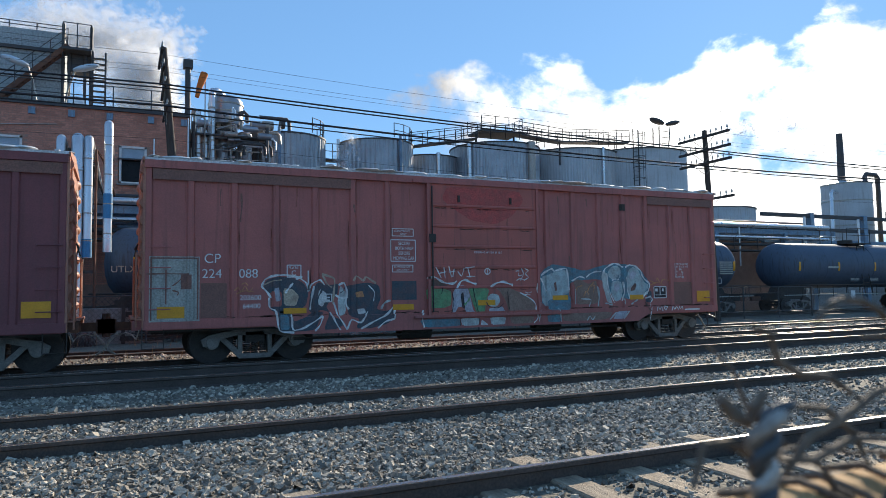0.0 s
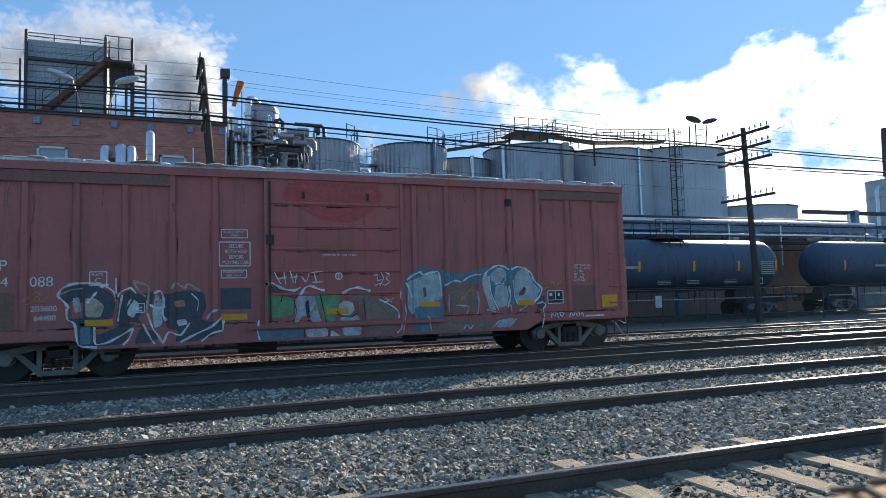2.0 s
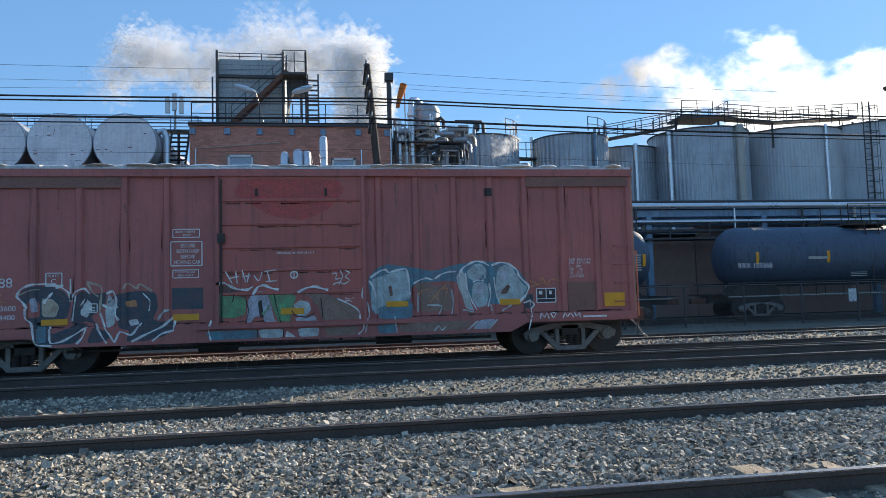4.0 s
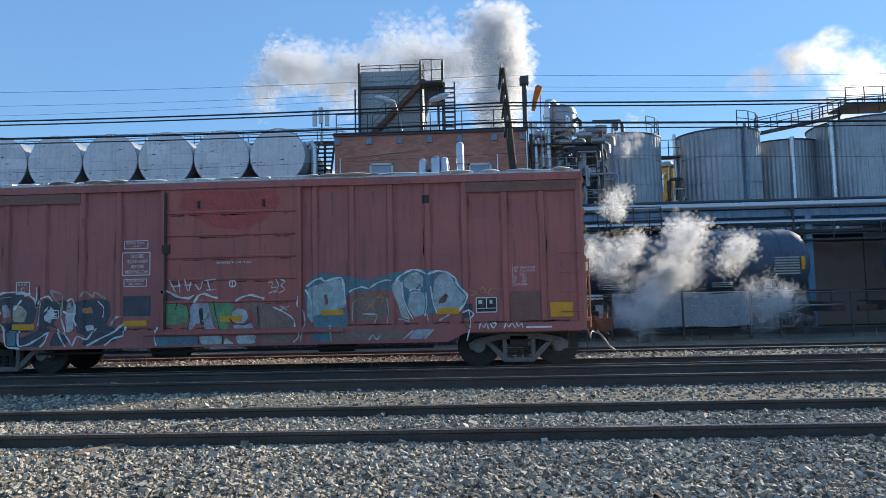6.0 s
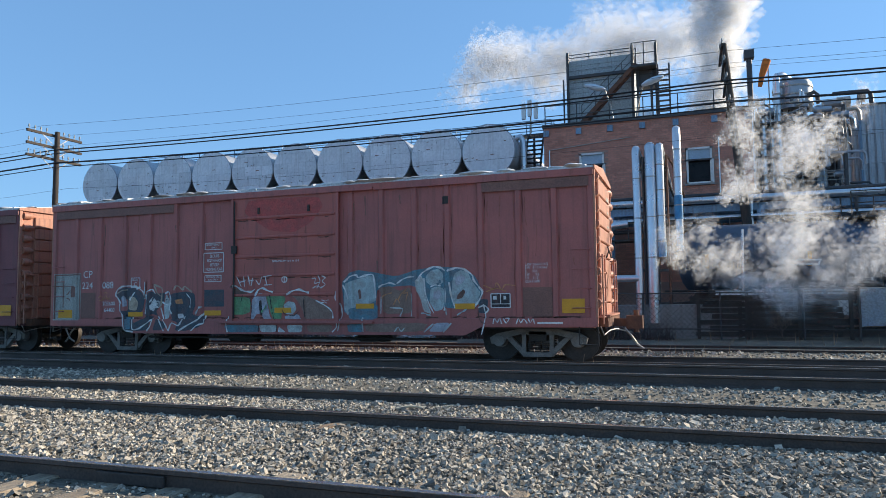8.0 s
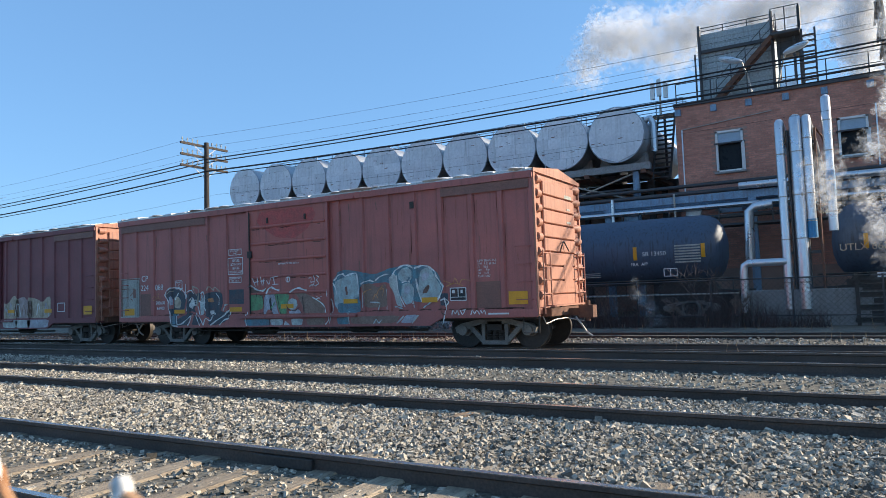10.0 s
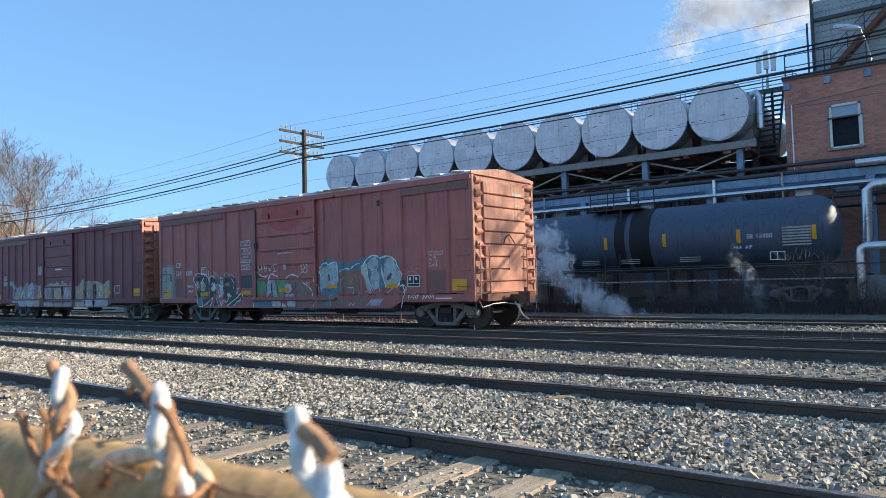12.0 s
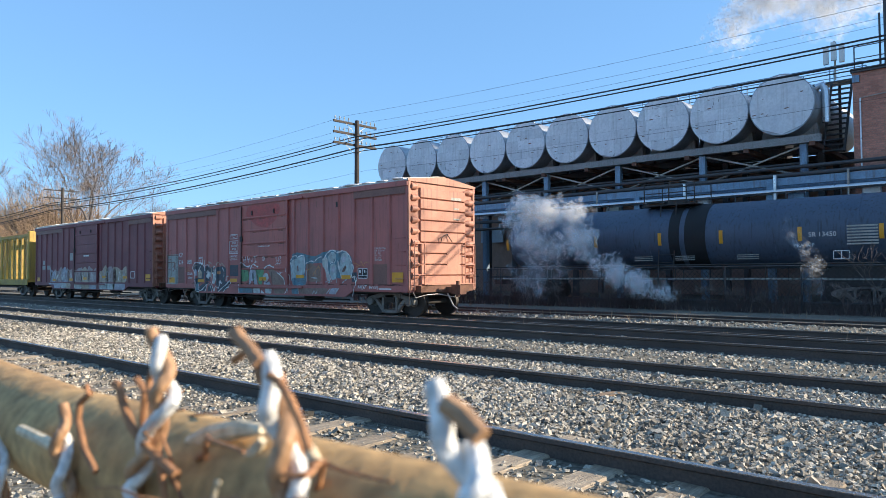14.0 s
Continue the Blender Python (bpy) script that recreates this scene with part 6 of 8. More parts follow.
for x in (-34, -29, -25, -20, -16, -12):
    bm = bmesh.new()
    box(bm, (x, 43.8, 4.2), (2.2, 0.1, 1.2))
    solid("window_panel", bm, "grey_panel", "pale sheet panel in the wall behind the platform", "panel")

# insulated pipes standing in front of the tank cars
risers = thing("insulated_risers", "tall aluminium-clad pipes with blue bands rising past the tank cars", "pipes")
for x, z1, r, z0 in ((-1.82, 7.05, 0.15, 0.3), (-1.30, 7.1, 0.2, 0.3), (-0.95, 7.1, 0.15, 2.78), (-0.31, 7.7, 0.15, 3.0)):
    bm = bmesh.new()
    top = [(x, 27.5, z0), (x, 27.5, z1 - 0.25), (x, 27.56, z1 - 0.08), (x, 27.75, z1), (x, 28.1, z1)]
    if x < -0.5:
        top += [(x + 0.15, 30.0, z1 - 0.7), (x + 0.3, 33.8, z1 - 1.4)]
    else:
        top += [(x, 33.8, z1 - 0.2)]
    pipe(bm, top, r, 14)
    p = part("riser", bm, "pipe_white", risers, smooth=True)
    for q in range(4):
        zz = z0 + (z1 - z0) * (q + 0.6) / 4.4
        bm = bmesh.new()
        rod(bm, (x, 27.5, zz), (x, 27.5, zz + 0.04), r + 0.012, 14)
        part("strap", bm, "galv", p)
for x, z0, z1, r in ((-0.95, 2.8, 3.45, 0.155), (-0.31, 4.2, 5.1, 0.155)):
    bm = bmesh.new()
    rod(bm, (x, 27.5, z0), (x, 27.5, z1), r + 0.006, 14)
    part("blue_band", bm, "blue_band", risers, smooth=True)
for dx in (-1.58, -1.5, -1.1, -0.7):
    bm = bmesh.new()
    pipe(bm, [(dx, 27.6, 0.2), (dx, 27.6, 6.7), (dx + 0.2, 28.4, 6.5), (dx + 0.6, 30, 5.4)], 0.045, 6)
    part("tracer_pipe", bm, "rust" if dx > -1 else "dark_steel", risers)
bm = bmesh.new()
pipe(bm, [(-1.82, 27.45, 2.0), (-3.1, 27.45, 2.0), (-3.24, 27.45, 1.9), (-3.27, 27.45, 1.7), (-3.27, 27.45, 0.2)], 0.14, 12)
part("cross_pipe", bm, "pipe_white", risers, smooth=True)
bm = bmesh.new()
pipe(bm, [(-3.6, 32.8, 2.3), (-3.55, 32.8, 4.4), (-3.3, 32.8, 4.6), (-2.6, 32.8, 4.65)], 0.2, 12)
part("foil_pipe", bm, "pipe_white", risers, smooth=True)
for z in (2.3, 4.5, 6.2):
    bm = bmesh.new()
    box(bm, (-1.3, 27.62, z), (1.3, 0.06, 0.1))
    part("pipe_clamp", bm, "dark_steel", risers)
bm = bmesh.new()
box(bm, (-0.9, 27.7, 0.35), (5.0, 0.5, 1.3))
bevel(bm, 0.03)
solid("concrete_wall", bm, "concrete", "low stained concrete retaining wall beside the siding", "wall")

# ---- evaporator ----
ev = thing("evaporator", "dense cluster of silver evaporator vessels, pipes and platforms", "evaporator")
for x, y, z0, z1, r, mat in ((5.3, 39, 10.7, 12.0, 0.92, "silver"), (5.2, 39, 5.0, 10.4, 0.5, "silver"), (4.2, 38.5, 4.0, 10.6, 0.32, "pipe_white"), (6.3, 39, 4.0, 10.3, 0.4, "silver"), (4.7, 39.6, 4.0, 9.6, 0.45, "galv"), (5.8, 38.2, 4.0, 9.2, 0.22, "dark_steel"), (3.75, 38, 6.5, 11.2, 0.14, "pipe_white"), (7.0, 40, 4.0, 10.6, 0.3, "dark_steel"), (4.45, 38.0, 7.0, 12.2, 0.17, "pipe_white")):
    bm = bmesh.new()
    rod(bm, (x, y, z0), (x, y, z1), r, 20)
    v = part("vessel", bm, mat, ev, smooth=True)
    bm = bmesh.new()
    bmesh.ops.create_icosphere(bm, subdivisions=2, radius=1.0, matrix=pose(x, y, z1) @ Matrix.Diagonal((r, r, r * 0.45, 1)))
    part("dome", bm, mat, v, smooth=True)
    for q in range(3):
        zz = z0 + (z1 - z0) * (q + 0.5) / 3
        bm = bmesh.new()
        rod(bm, (x, y, zz), (x, y, zz + 0.08), r + 0.04, 20)
        part("flange", bm, "galv", v, smooth=True)
bm = bmesh.new()
pipe(bm, [(4.45, 38, 12.1), (4.5, 38.05, 12.35), (4.75, 38.2, 12.42), (5.1, 38.8, 12.35), (5.3, 39, 12.0)], 0.16, 10)
part("vapour_pipe", bm, "pipe_white", ev, smooth=True)
for k in range(80):
    x, z, y = rg.uniform(3.5, 7.2), rg.uniform(5.2, 11.2), rg.uniform(37.6, 39)
    d = rg.choice(((1, 0, 0), (0, 0, 1), (0.8, 0, 0.3), (0, 1, 0)))
    ln = rg.uniform(0.4, 1.5)
    bm = bmesh.new()
    pts = [(x, y, z), (x + d[0] * ln, y + d[1] * ln, z + d[2] * ln), (x + d[0] * ln + 0.12, y + d[1] * ln, z + d[2] * ln - 0.16), (x + d[0] * ln + 0.14, y + d[1] * ln, z + d[2] * ln - 0.6)]
    pipe(bm, pts, rg.uniform(0.04, 0.11), 8)
    part("pipe", bm, rg.choice(("silver", "galv", "pipe_white", "dark_steel", "dark_steel")), ev, smooth=True)
for k in range(26):
    bm = bmesh.new()
    x, z, y, r = rg.uniform(3.6, 7.0), rg.uniform(7.2, 10.8), rg.uniform(37.4, 38.6), rg.uniform(0.08, 0.2)
    rod(bm, (x, y, z), (x + rg.uniform(0.3, 0.8), y, z), r, 14)
    part("exchanger", bm, rg.choice(("silver", "galv", "silver")), ev, smooth=True)
for z in (6.4, 8.2, 9.9):
    bm = bmesh.new()
    box(bm, (5.4, 38.6, z), (4.0, 1.8, 0.08))
    part("platform", bm, "dark_steel", ev)
    railing(ev, [(3.4, 37.7, z), (7.4, 37.7, z)], 0.9, 1.0, "galv", 0.025)
for x in (3.5, 7.3):
    for y in (37.75, 39.6):
        bm = bmesh.new()
        rod(bm, (x, y, -0.3), (x, y, 10.5), 0.1, 8)
        part("column", bm, "dark_steel", ev)
for x0, x1, z, r, yy in ((6.6, 7.5, 10.95, 0.32, 40.5), (7.7, 8.3, 11.45, 0.3, 41.2)):
    bm = bmesh.new()
    rod(bm, (x0, yy, z), (x1, yy, z), r, 18)
    part("drum", bm, "galv", ev, smooth=True)


# ---- upright tanks ----
def upright_tank(x, y, r, z0, z1, mat, label, ribs=90, cone=0.35, depth=0.025):
    t = thing("upright_tank", label, "storage tank", pose(x, y, 0), "upright tanks")
    bm = bmesh.new()
    n = ribs * 4
    ring = []
    for z in (z0, z1):
        ring.append([bm.verts.new(((r + (depth if (k // 2) % 2 else 0)) * math.cos(k * 2 * math.pi / n), (r + (depth if (k // 2) % 2 else 0)) * math.sin(k * 2 * math.pi / n), z)) for k in range(n)])
    for k in range(n):
        bm.faces.new((ring[0][k], ring[0][(k + 1) % n], ring[1][(k + 1) % n], ring[1][k]))
    part("shell", bm, mat, t)
    bm = bmesh.new()
    rod(bm, (0, 0, z1), (0, 0, z1 + cone), r + 0.06, 48, 0.3)
    part("roof", bm, "dark_steel" if cone < 0.3 else "galv", t, smooth=True)
    bm = bmesh.new()
    rod(bm, (0, 0, z1 - 0.05), (0, 0, z1 + 0.03), r + 0.09, 64)
    part("rim", bm, "dark_steel", t, smooth=True)
    for q in range(3):
        z = z0 + (z1 - z0) * (q + 1) / 4
        bm = bmesh.new()
        rod(bm, (0, 0, z), (0, 0, z + 0.05), r + depth + 0.012, 64)
        part("band", bm, mat, t, smooth=True)
    bm = bmesh.new()
    rod(bm, (0, 0, -0.4), (0, 0, z0), r - 0.1, 24)
    part("skirt", bm, "dark_steel", t)
    return t


def down_pipe(t, r, ang, z0, z1, w=0.12, mat="pipe_white"):
    bm = bmesh.new()
    x, y = (r + 0.16) * math.cos(radians(ang)), (r + 0.16) * math.sin(radians(ang))
    rod(bm, (x, y, z0), (x, y, z1 + 0.4), w, 10)
    part("down_pipe", bm, mat, t, smooth=True)


def ring_rail(t, r, z, a0, a1, n, mat="dark_steel"):
    pts = [((r - 0.05) * math.cos(radians(a0 + (a1 - a0) * k / n)), (r - 0.05) * math.sin(radians(a0 + (a1 - a0) * k / n)), z) for k in range(n + 1)]
    railing(t, pts, 0.95, 3.0, mat, 0.03)


tb = upright_tank(9.7, 44.2, 2.5, 5.0, 11.35, "cladding", "corrugated silver tank with weathered streaked cladding", 44, 0.2, 0.05)
down_pipe(tb, 2.5, -110, 5.0, 11.2, 0.1, "steel_blue")
bm = bmesh.new()
rod(bm, (-0.6, -1.8, 11.4), (-0.6, -1.8, 12.1), 0.03, 6)
rod(bm, (-0.75, -1.8, 11.95), (-0.45, -1.8, 11.95), 0.3, 14)
part("gauge_drum", bm, "dark_steel", tb)
tc_ = upright_tank(15.85, 44.2, 2.5, 5.0, 11.45, "cladding", "corrugated silver tank with a top pipe", 48, 0.25, 0.05)
down_pipe(tc_, 2.5, -72, 5.0, 11.3, 0.1, "steel_blue")
down_pipe(tc_, 2.5, -178, 5.0, 11.3, 0.12, "pipe_white")
td = upright_tank(20.9, 47.0, 2.4, 5.0, 11.3, "cladding", "pale corrugated tank half hidden behind its neighbours", 60, 0.2)
down_pipe(td, 2.4, -95, 5.0, 11.0, 0.16)
te = upright_tank(25.8, 45.4, 3.35, 5.0, 12.1, "cladding", "wide corrugated tank under a railed top platform", 80, 0.25)
down_pipe(te, 3.35, -150, 5.0, 11.8, 0.16)
down_pipe(te, 3.35, -70, 5.0, 11.8, 0.3, "galv")
tf = upright_tank(33.3, 46.4, 3.9, 5.0, 12.3, "white_tank", "wide pale tank with finely ribbed cladding", 110, 0.3, 0.015)
down_pipe(tf, 3.9, -85, 5.0, 12.0, 0.1)
tg = upright_tank(39.2, 45.5, 4.3, 5.0, 12.5, "white_tank", "large white tank with a caged ladder", 24, 0.5, 0.0)
ring_rail(te, 3.35, 12.3, 180, 330, 8)
ring_rail(tf, 3.9, 12.55, 190, 320, 8)
ring_rail(tc_, 2.5, 11.6, 280, 360, 4)
ring_rail(tb, 2.5, 11.5, 300, 380, 4)
bm = bmesh.new()
box(bm, (-0.6, -1.2, 13.05), (3.4, 2.2, 0.14))
p = part("top_platform", bm, "dark_steel", te)
railing(te, [(-2.3, -2.3, 13.1), (1.1, -2.3, 13.1), (1.1, -0.1, 13.1)], 1.0, 1.1)
railing(te, [(-2.3, -0.1, 13.1), (1.1, -0.1, 13.1)], 1.0, 1.1)
for x in (-2.2, 1.0):
    bm = bmesh.new()
    rod(bm, (x, -1.2, 12.2), (x, -1.2, 13.0), 0.08, 8)
    part("platform_leg", bm, "dark_steel", te)
bridge = thing("tank_bridge", "dark steel railed footbridge between the tank tops", "walkway")
for a, b in (((26.9, 44.0, 13.1), (30.5, 43.6, 12.75)), ((30.5, 43.6, 12.75), (36.4, 43.0, 13.0)), ((18.3, 44.4, 11.6), (23.4, 44.0, 12.5))):
    bm = bmesh.new()
    m = look(a, b)
    ln = (Vector(b) - Vector(a)).length
    box(bm, (0, 0, -ln / 2), (0.9, 0.1, ln), m)
    part("deck", bm, "dark_steel", bridge)
    railing(bridge, [(a[0], a[1] - 0.45, a[2]), (b[0], b[1] - 0.45, b[2])], 0.95, 1.3)
    railing(bridge, [(a[0], a[1] + 0.45, a[2]), (b[0], b[1] + 0.45, b[2])], 0.95, 1.3)
for x in (30.5, 36.3):
    bm = bmesh.new()
    rod(bm, (x, 43.6 if x < 33 else 43.0, 11.0), (x, 43.6 if x < 33 else 43.0, 12.75), 0.07, 8)
    part("leg", bm, "dark_steel", bridge)
cage = thing("caged_ladder", "dark caged ladder on the front of the white tank", "ladder")
for x in (36.2, 36.7):
    bm = bmesh.new()
    rod(bm, (x, 41.9, 5.0), (x, 41.9, 13.9), 0.04, 6)
    part("rail", bm, "dark_steel", cage)
for k in range(22):
    bm = bmesh.new()
    rod(bm, (36.2, 41.9, 5.3 + k * 0.38), (36.7, 41.9, 5.3 + k * 0.38), 0.02, 6)
    part("rung", bm, "dark_steel", cage)
for k in range(9):
    z = 6.6 + k * 0.85
    bm = bmesh.new()
    pipe(bm, [(36.1, 41.9, z), (36.0, 41.5, z), (36.2, 41.15, z), (36.7, 41.15, z), (36.9, 41.5, z), (36.8, 41.9, z)], 0.022, 5)
    part("hoop", bm, "dark_steel", cage)
for x, y in ((36.15, 41.2), (36.45, 41.1), (36.75, 41.2)):
    bm = bmesh.new()
    rod(bm, (x, y, 6.6), (x, y, 13.6), 0.02, 5)
    part("cage_bar", bm, "dark_steel", cage)
flood = thing("tank_floodlights", "two dark floodlight hoods on a stand above the white tank", "lamp")
for x, y in ((39.1, 42.2), (39.1, 42.9), (40.0, 42.2)):
    bm = bmesh.new()
    rod(bm, (x, y, 12.2), (x + (0.3 if x > 39.5 else 0.05), y, 14.5), 0.05, 6)
    part("leg", bm, "dark_steel", flood)
for k in range(4):
    bm = bmesh.new()
    rod(bm, (39.1, 42.2, 12.6 + k * 0.5), (40.1, 42.2, 12.6 + k * 0.5), 0.03, 6)
    part("rung", bm, "dark_steel", flood)
for x, a in ((38.95, 14), (40.6, -14)):
    bm = bmesh.new()
    bmesh.ops.create_icosphere(bm, subdivisions=2, radius=1.0, matrix=pose(x, 42.2, 14.85, 0, a, 0) @ Matrix.Diagonal((0.75, 0.4, 0.2, 1)))
    part("hood", bm, "dark_steel", flood, smooth=True)

gap_tank = upright_tank(13.9, 48.5, 0.5, 4.0, 10.4, "car_yellow", "small tan vessel seen between the silver tanks", 12, 0.4, 0.0)
link = thing("tank_bridge", "short railed footbridge between the two silver tanks", "walkway")
bm = bmesh.new()
box(bm, (12.7, 44.0, 10.2), (2.0, 0.8, 0.1))
part("deck", bm, "dark_steel", link)
railing(link, [(11.7, 43.6, 10.25), (13.6, 43.6, 10.25)], 1.0, 0.9)
for k in range(16):
    bm = bmesh.new()
    x, z, y = rg.uniform(12.2, 13.6), rg.uniform(5.4, 8.6), rg.uniform(43, 46)
    ln = rg.uniform(0.5, 1.6)
    pipe(bm, [(x, y, z), (x, y, z + ln), (x + 0.15, y, z + ln + 0.15), (x + rg.uniform(0.3, 0.9), y, z + ln + 0.16)], rg.uniform(0.04, 0.12), 8)
    part("gap_pipe", bm, rg.choice(("galv", "pipe_white", "dark_steel")), link, smooth=True)

# ---- works further right ----
th = upright_tank(46.3, 44.5, 3.9, 0.0, 8.1, "white_tank", "low white tank with a shallow cone roof", 24, 0.9, 0.0)
down_pipe(th, 3.9, -20, 0.0, 7.6, 0.2)
shed = thing("gabled_shed", "dark gabled shed silhouetted beyond the tanks", "shed")
bm = bmesh.new()
prism(bm, [(48.5, 0.0), (60.5, 0.0), (60.5, 5.8), (54.5, 7.6), (48.5, 5.8)], 47.0, 60.0)
part("body", bm, "dark_steel", shed)
bm = bmesh.new()
prism(bm, [(48.0, 5.7), (54.5, 7.65), (61.0, 5.7), (61.0, 5.9), (54.5, 7.85), (48.0, 5.9)], 46.6, 60.4)
part("roof", bm, "dark_steel", shed)
bm = bmesh.new()
prism(bm, [(43.2, 0.0), (51.4, 0.0), (51.4, 7.4), (47.3, 8.7), (43.2, 7.4)], 51.0, 60.0)
part("annexe", bm, "concrete", shed, "pale lean shed with a low gable")
for x, z in ((53.2, 9.2), (55.4, 8.6)):
    bm = bmesh.new()
    rod(bm, (x, 50, z - 2.4), (x, 50, z), 0.22, 10)
    part("roof_vent", bm, "dark_steel", shed, smooth=True)
boiler = thing("boiler_drum", "pale upright process drum with a slim stack and bent ducts", "tank")
bm = bmesh.new()
rod(bm, (64.2, 44.0, 0.0), (64.2, 44.0, 11.3), 2.2, 40)
rod(bm, (64.2, 44.0, 11.3), (64.2, 44.0, 11.8), 2.2, 40, 0.6)
part("drum", bm, "white_tank", boiler, smooth=True)
for z in (2.4, 4.8, 7.2, 9.6, 11.25):
    bm = bmesh.new()
    rod(bm, (64.2, 44.0, z - 0.06), (64.2, 44.0, z + 0.06), 2.24, 40)
    part("band", bm, "panel_grey", boiler, smooth=True)
bm = bmesh.new()
rod(bm, (63.6, 44.0, 11.4), (63.6, 44.0, 16.3), 0.36, 16, 0.28)
part("flue", bm, "dark_steel", boiler, smooth=True)
bm = bmesh.new()
pipe(bm, [(60.6, 43.0, 3.0), (60.6, 43.0, 10.2), (60.75, 43.0, 10.4), (61.8, 43.3, 10.4)], 0.16, 10)
part("duct", bm, "pipe_white", boiler, smooth=True)
bm = bmesh.new()
pipe(bm, [(65.0, 42.6, 11.0), (65.0, 42.6, 12.0), (65.2, 42.6, 12.2), (66.6, 42.6, 12.2), (66.9, 42.6, 11.9), (66.9, 42.6, 3.0)], 0.22, 10)
part("duct", bm, "dark_steel", boiler, smooth=True)
rail_walk = [(65.8, 40.2, 8.5), (74, 40.2, 8.5)]
bm = bmesh.new()
box(bm, (69.9, 40.6, 4.2), (8.4, 1.4, 8.5))
part("annexe", bm, "concrete", boiler)
railing(boiler, rail_walk, 1.0, 1.4)
rack2 = thing("pipe_bridge", "dark pipe bridge spanning the far end of the siding", "pipe rack")
for z in (4.7, 5.6, 6.6):
    bm = bmesh.new()
    box(bm, (58, 34.4, z), (34, 0.3, 0.25))
    part("girder", bm, "dark_steel" if z > 5 else "steel_blue", rack2)
for x in (46, 52, 58, 64, 70):
    bm = bmesh.new()
    box(bm, (x, 34.4, 3.2), (0.4, 0.4, 7.2))
    part("column", bm, "steel_blue", rack2)
    bm = bmesh.new()
    rod(bm, (x - 0.9, 34.2, 1.0), (x - 0.9, 34.2, 6.5), 0.1, 8)
    part("riser", bm, "pipe_white", rack2)
bm = bmesh.new()
box(bm, (56, 41.5, 1.6), (32, 0.4, 3.8))
solid("wall_far", bm, "concrete", "grey wall closing the yard behind the siding", "wall", "structure")

# ---- pole line and cables ----
def utility_pole(x, y, top, lean, arms, label, arm_len=3.2, r=0.15):
    t = thing("utility_pole", label, "utility pole", pose(x, y, -0.3), "pole line")
    lx = lean
    bm = bmesh.new()
    rod(bm, (0, 0, 0), (lx, 0, top + 0.3), r * 1.15, 14, r * 0.8)
    part("pole", bm, "wood_pole", t, smooth=True)
    for z in arms:
        xx = lx * z / top
        bm = bmesh.new()
        box(bm, (xx - 0.14, 0, z + 0.3), (0.1, arm_len, 0.12))
        a = part("crossarm", bm, "wood_pole", t)
        for k in range(10):
            yy = -arm_len / 2 + 0.12 + k * (arm_len - 0.24) / 9
            if abs(yy) < 0.2:
                continue
            bm = bmesh.new()
            rod(bm, (xx - 0.14, yy, z + 0.36), (xx - 0.14, yy, z + 0.50), 0.02, 6)
            rod(bm, (xx - 0.14, yy, z + 0.47), (xx - 0.14, yy, z + 0.60), 0.045, 8, 0.03)
            part("insulator", bm, "insulator", a)
        for s in (-1, 1):
            bm = bmesh.new()
            rod(bm, (xx - 0.12, s * 0.75, z + 0.26), (xx - 0.08, 0, z - 0.3), 0.018, 6)
            part("arm_brace", bm, "galv", t)
    return t


P_L = utility_pole(-29.95, 26, 9.95, 0.1, (9.75, 9.15, 8.55), "dark wooden utility pole with three crossarms of insulators")
P_M = utility_pole(2.85, 33.0, 12.6, -1.09, (12.1, 11.35, 10.6, 9.6), "old leaning wooden utility pole with broken crossarms", 3.0, 0.2)
P_R = utility_pole(27.55, 26, 9.45, -0.4, (9.1, 8.4, 7.75, 5.9), "leaning wooden utility pole with four crossarms", 3.4)
P_F = utility_pole(-77, 27, 10.3, 0.0, (10.0, 9.2, 8.4), "distant utility pole with pale crossarms", 3.4)
cables = thing("overhead_cables", "black cables slung between the utility poles", "cables")
STOPS = (-130, -77, -29.95, 1.45, 27.2, 58, 90)
for y, zs, r in ((25.85, (8.6, 8.6, 9.0, 8.85, 8.45, 8.8, 8.6), 0.035), (25.95, (8.3, 8.4, 8.85, 8.75, 8.35, 8.6, 8.4), 0.03), (25.9, (7.9, 7.9, 8.35, 8.1, 7.6, 8.2, 8.0), 0.045), (26.1, (7.75, 7.8, 8.2, 7.95, 7.5, 8.0, 7.9), 0.025), (26.9, (10.0, 9.9, 10.0, 9.8, 9.3, 9.8, 9.8), 0.006), (25.2, (10.0, 9.95, 10.1, 9.7, 9.2, 9.7, 9.7), 0.006), (25.2, (9.2, 9.2, 9.0, 9.1, 8.6, 9.0, 9.0), 0.005), (26.8, (7.0, 7.0, 7.2, 7.1, 6.4, 7.0, 7.0), 0.006)):
    pts = []
    for (x0, z0), (x1, z1) in zip(zip(STOPS, zs), zip(STOPS[1:], zs[1:])):
        for k in range(14):
            f = k / 14
            pts.append((x0 + (x1 - x0) * f, y, z0 + (z1 - z0) * f - (0.36 if r > 0.02 else 0.5) * 4 * f * (1 - f) * ((x1 - x0) / 31) ** 2 * 0.5))
    bm = bmesh.new()
    pipe(bm, pts, r, 6)
    part("cable", bm, "wire", cables)

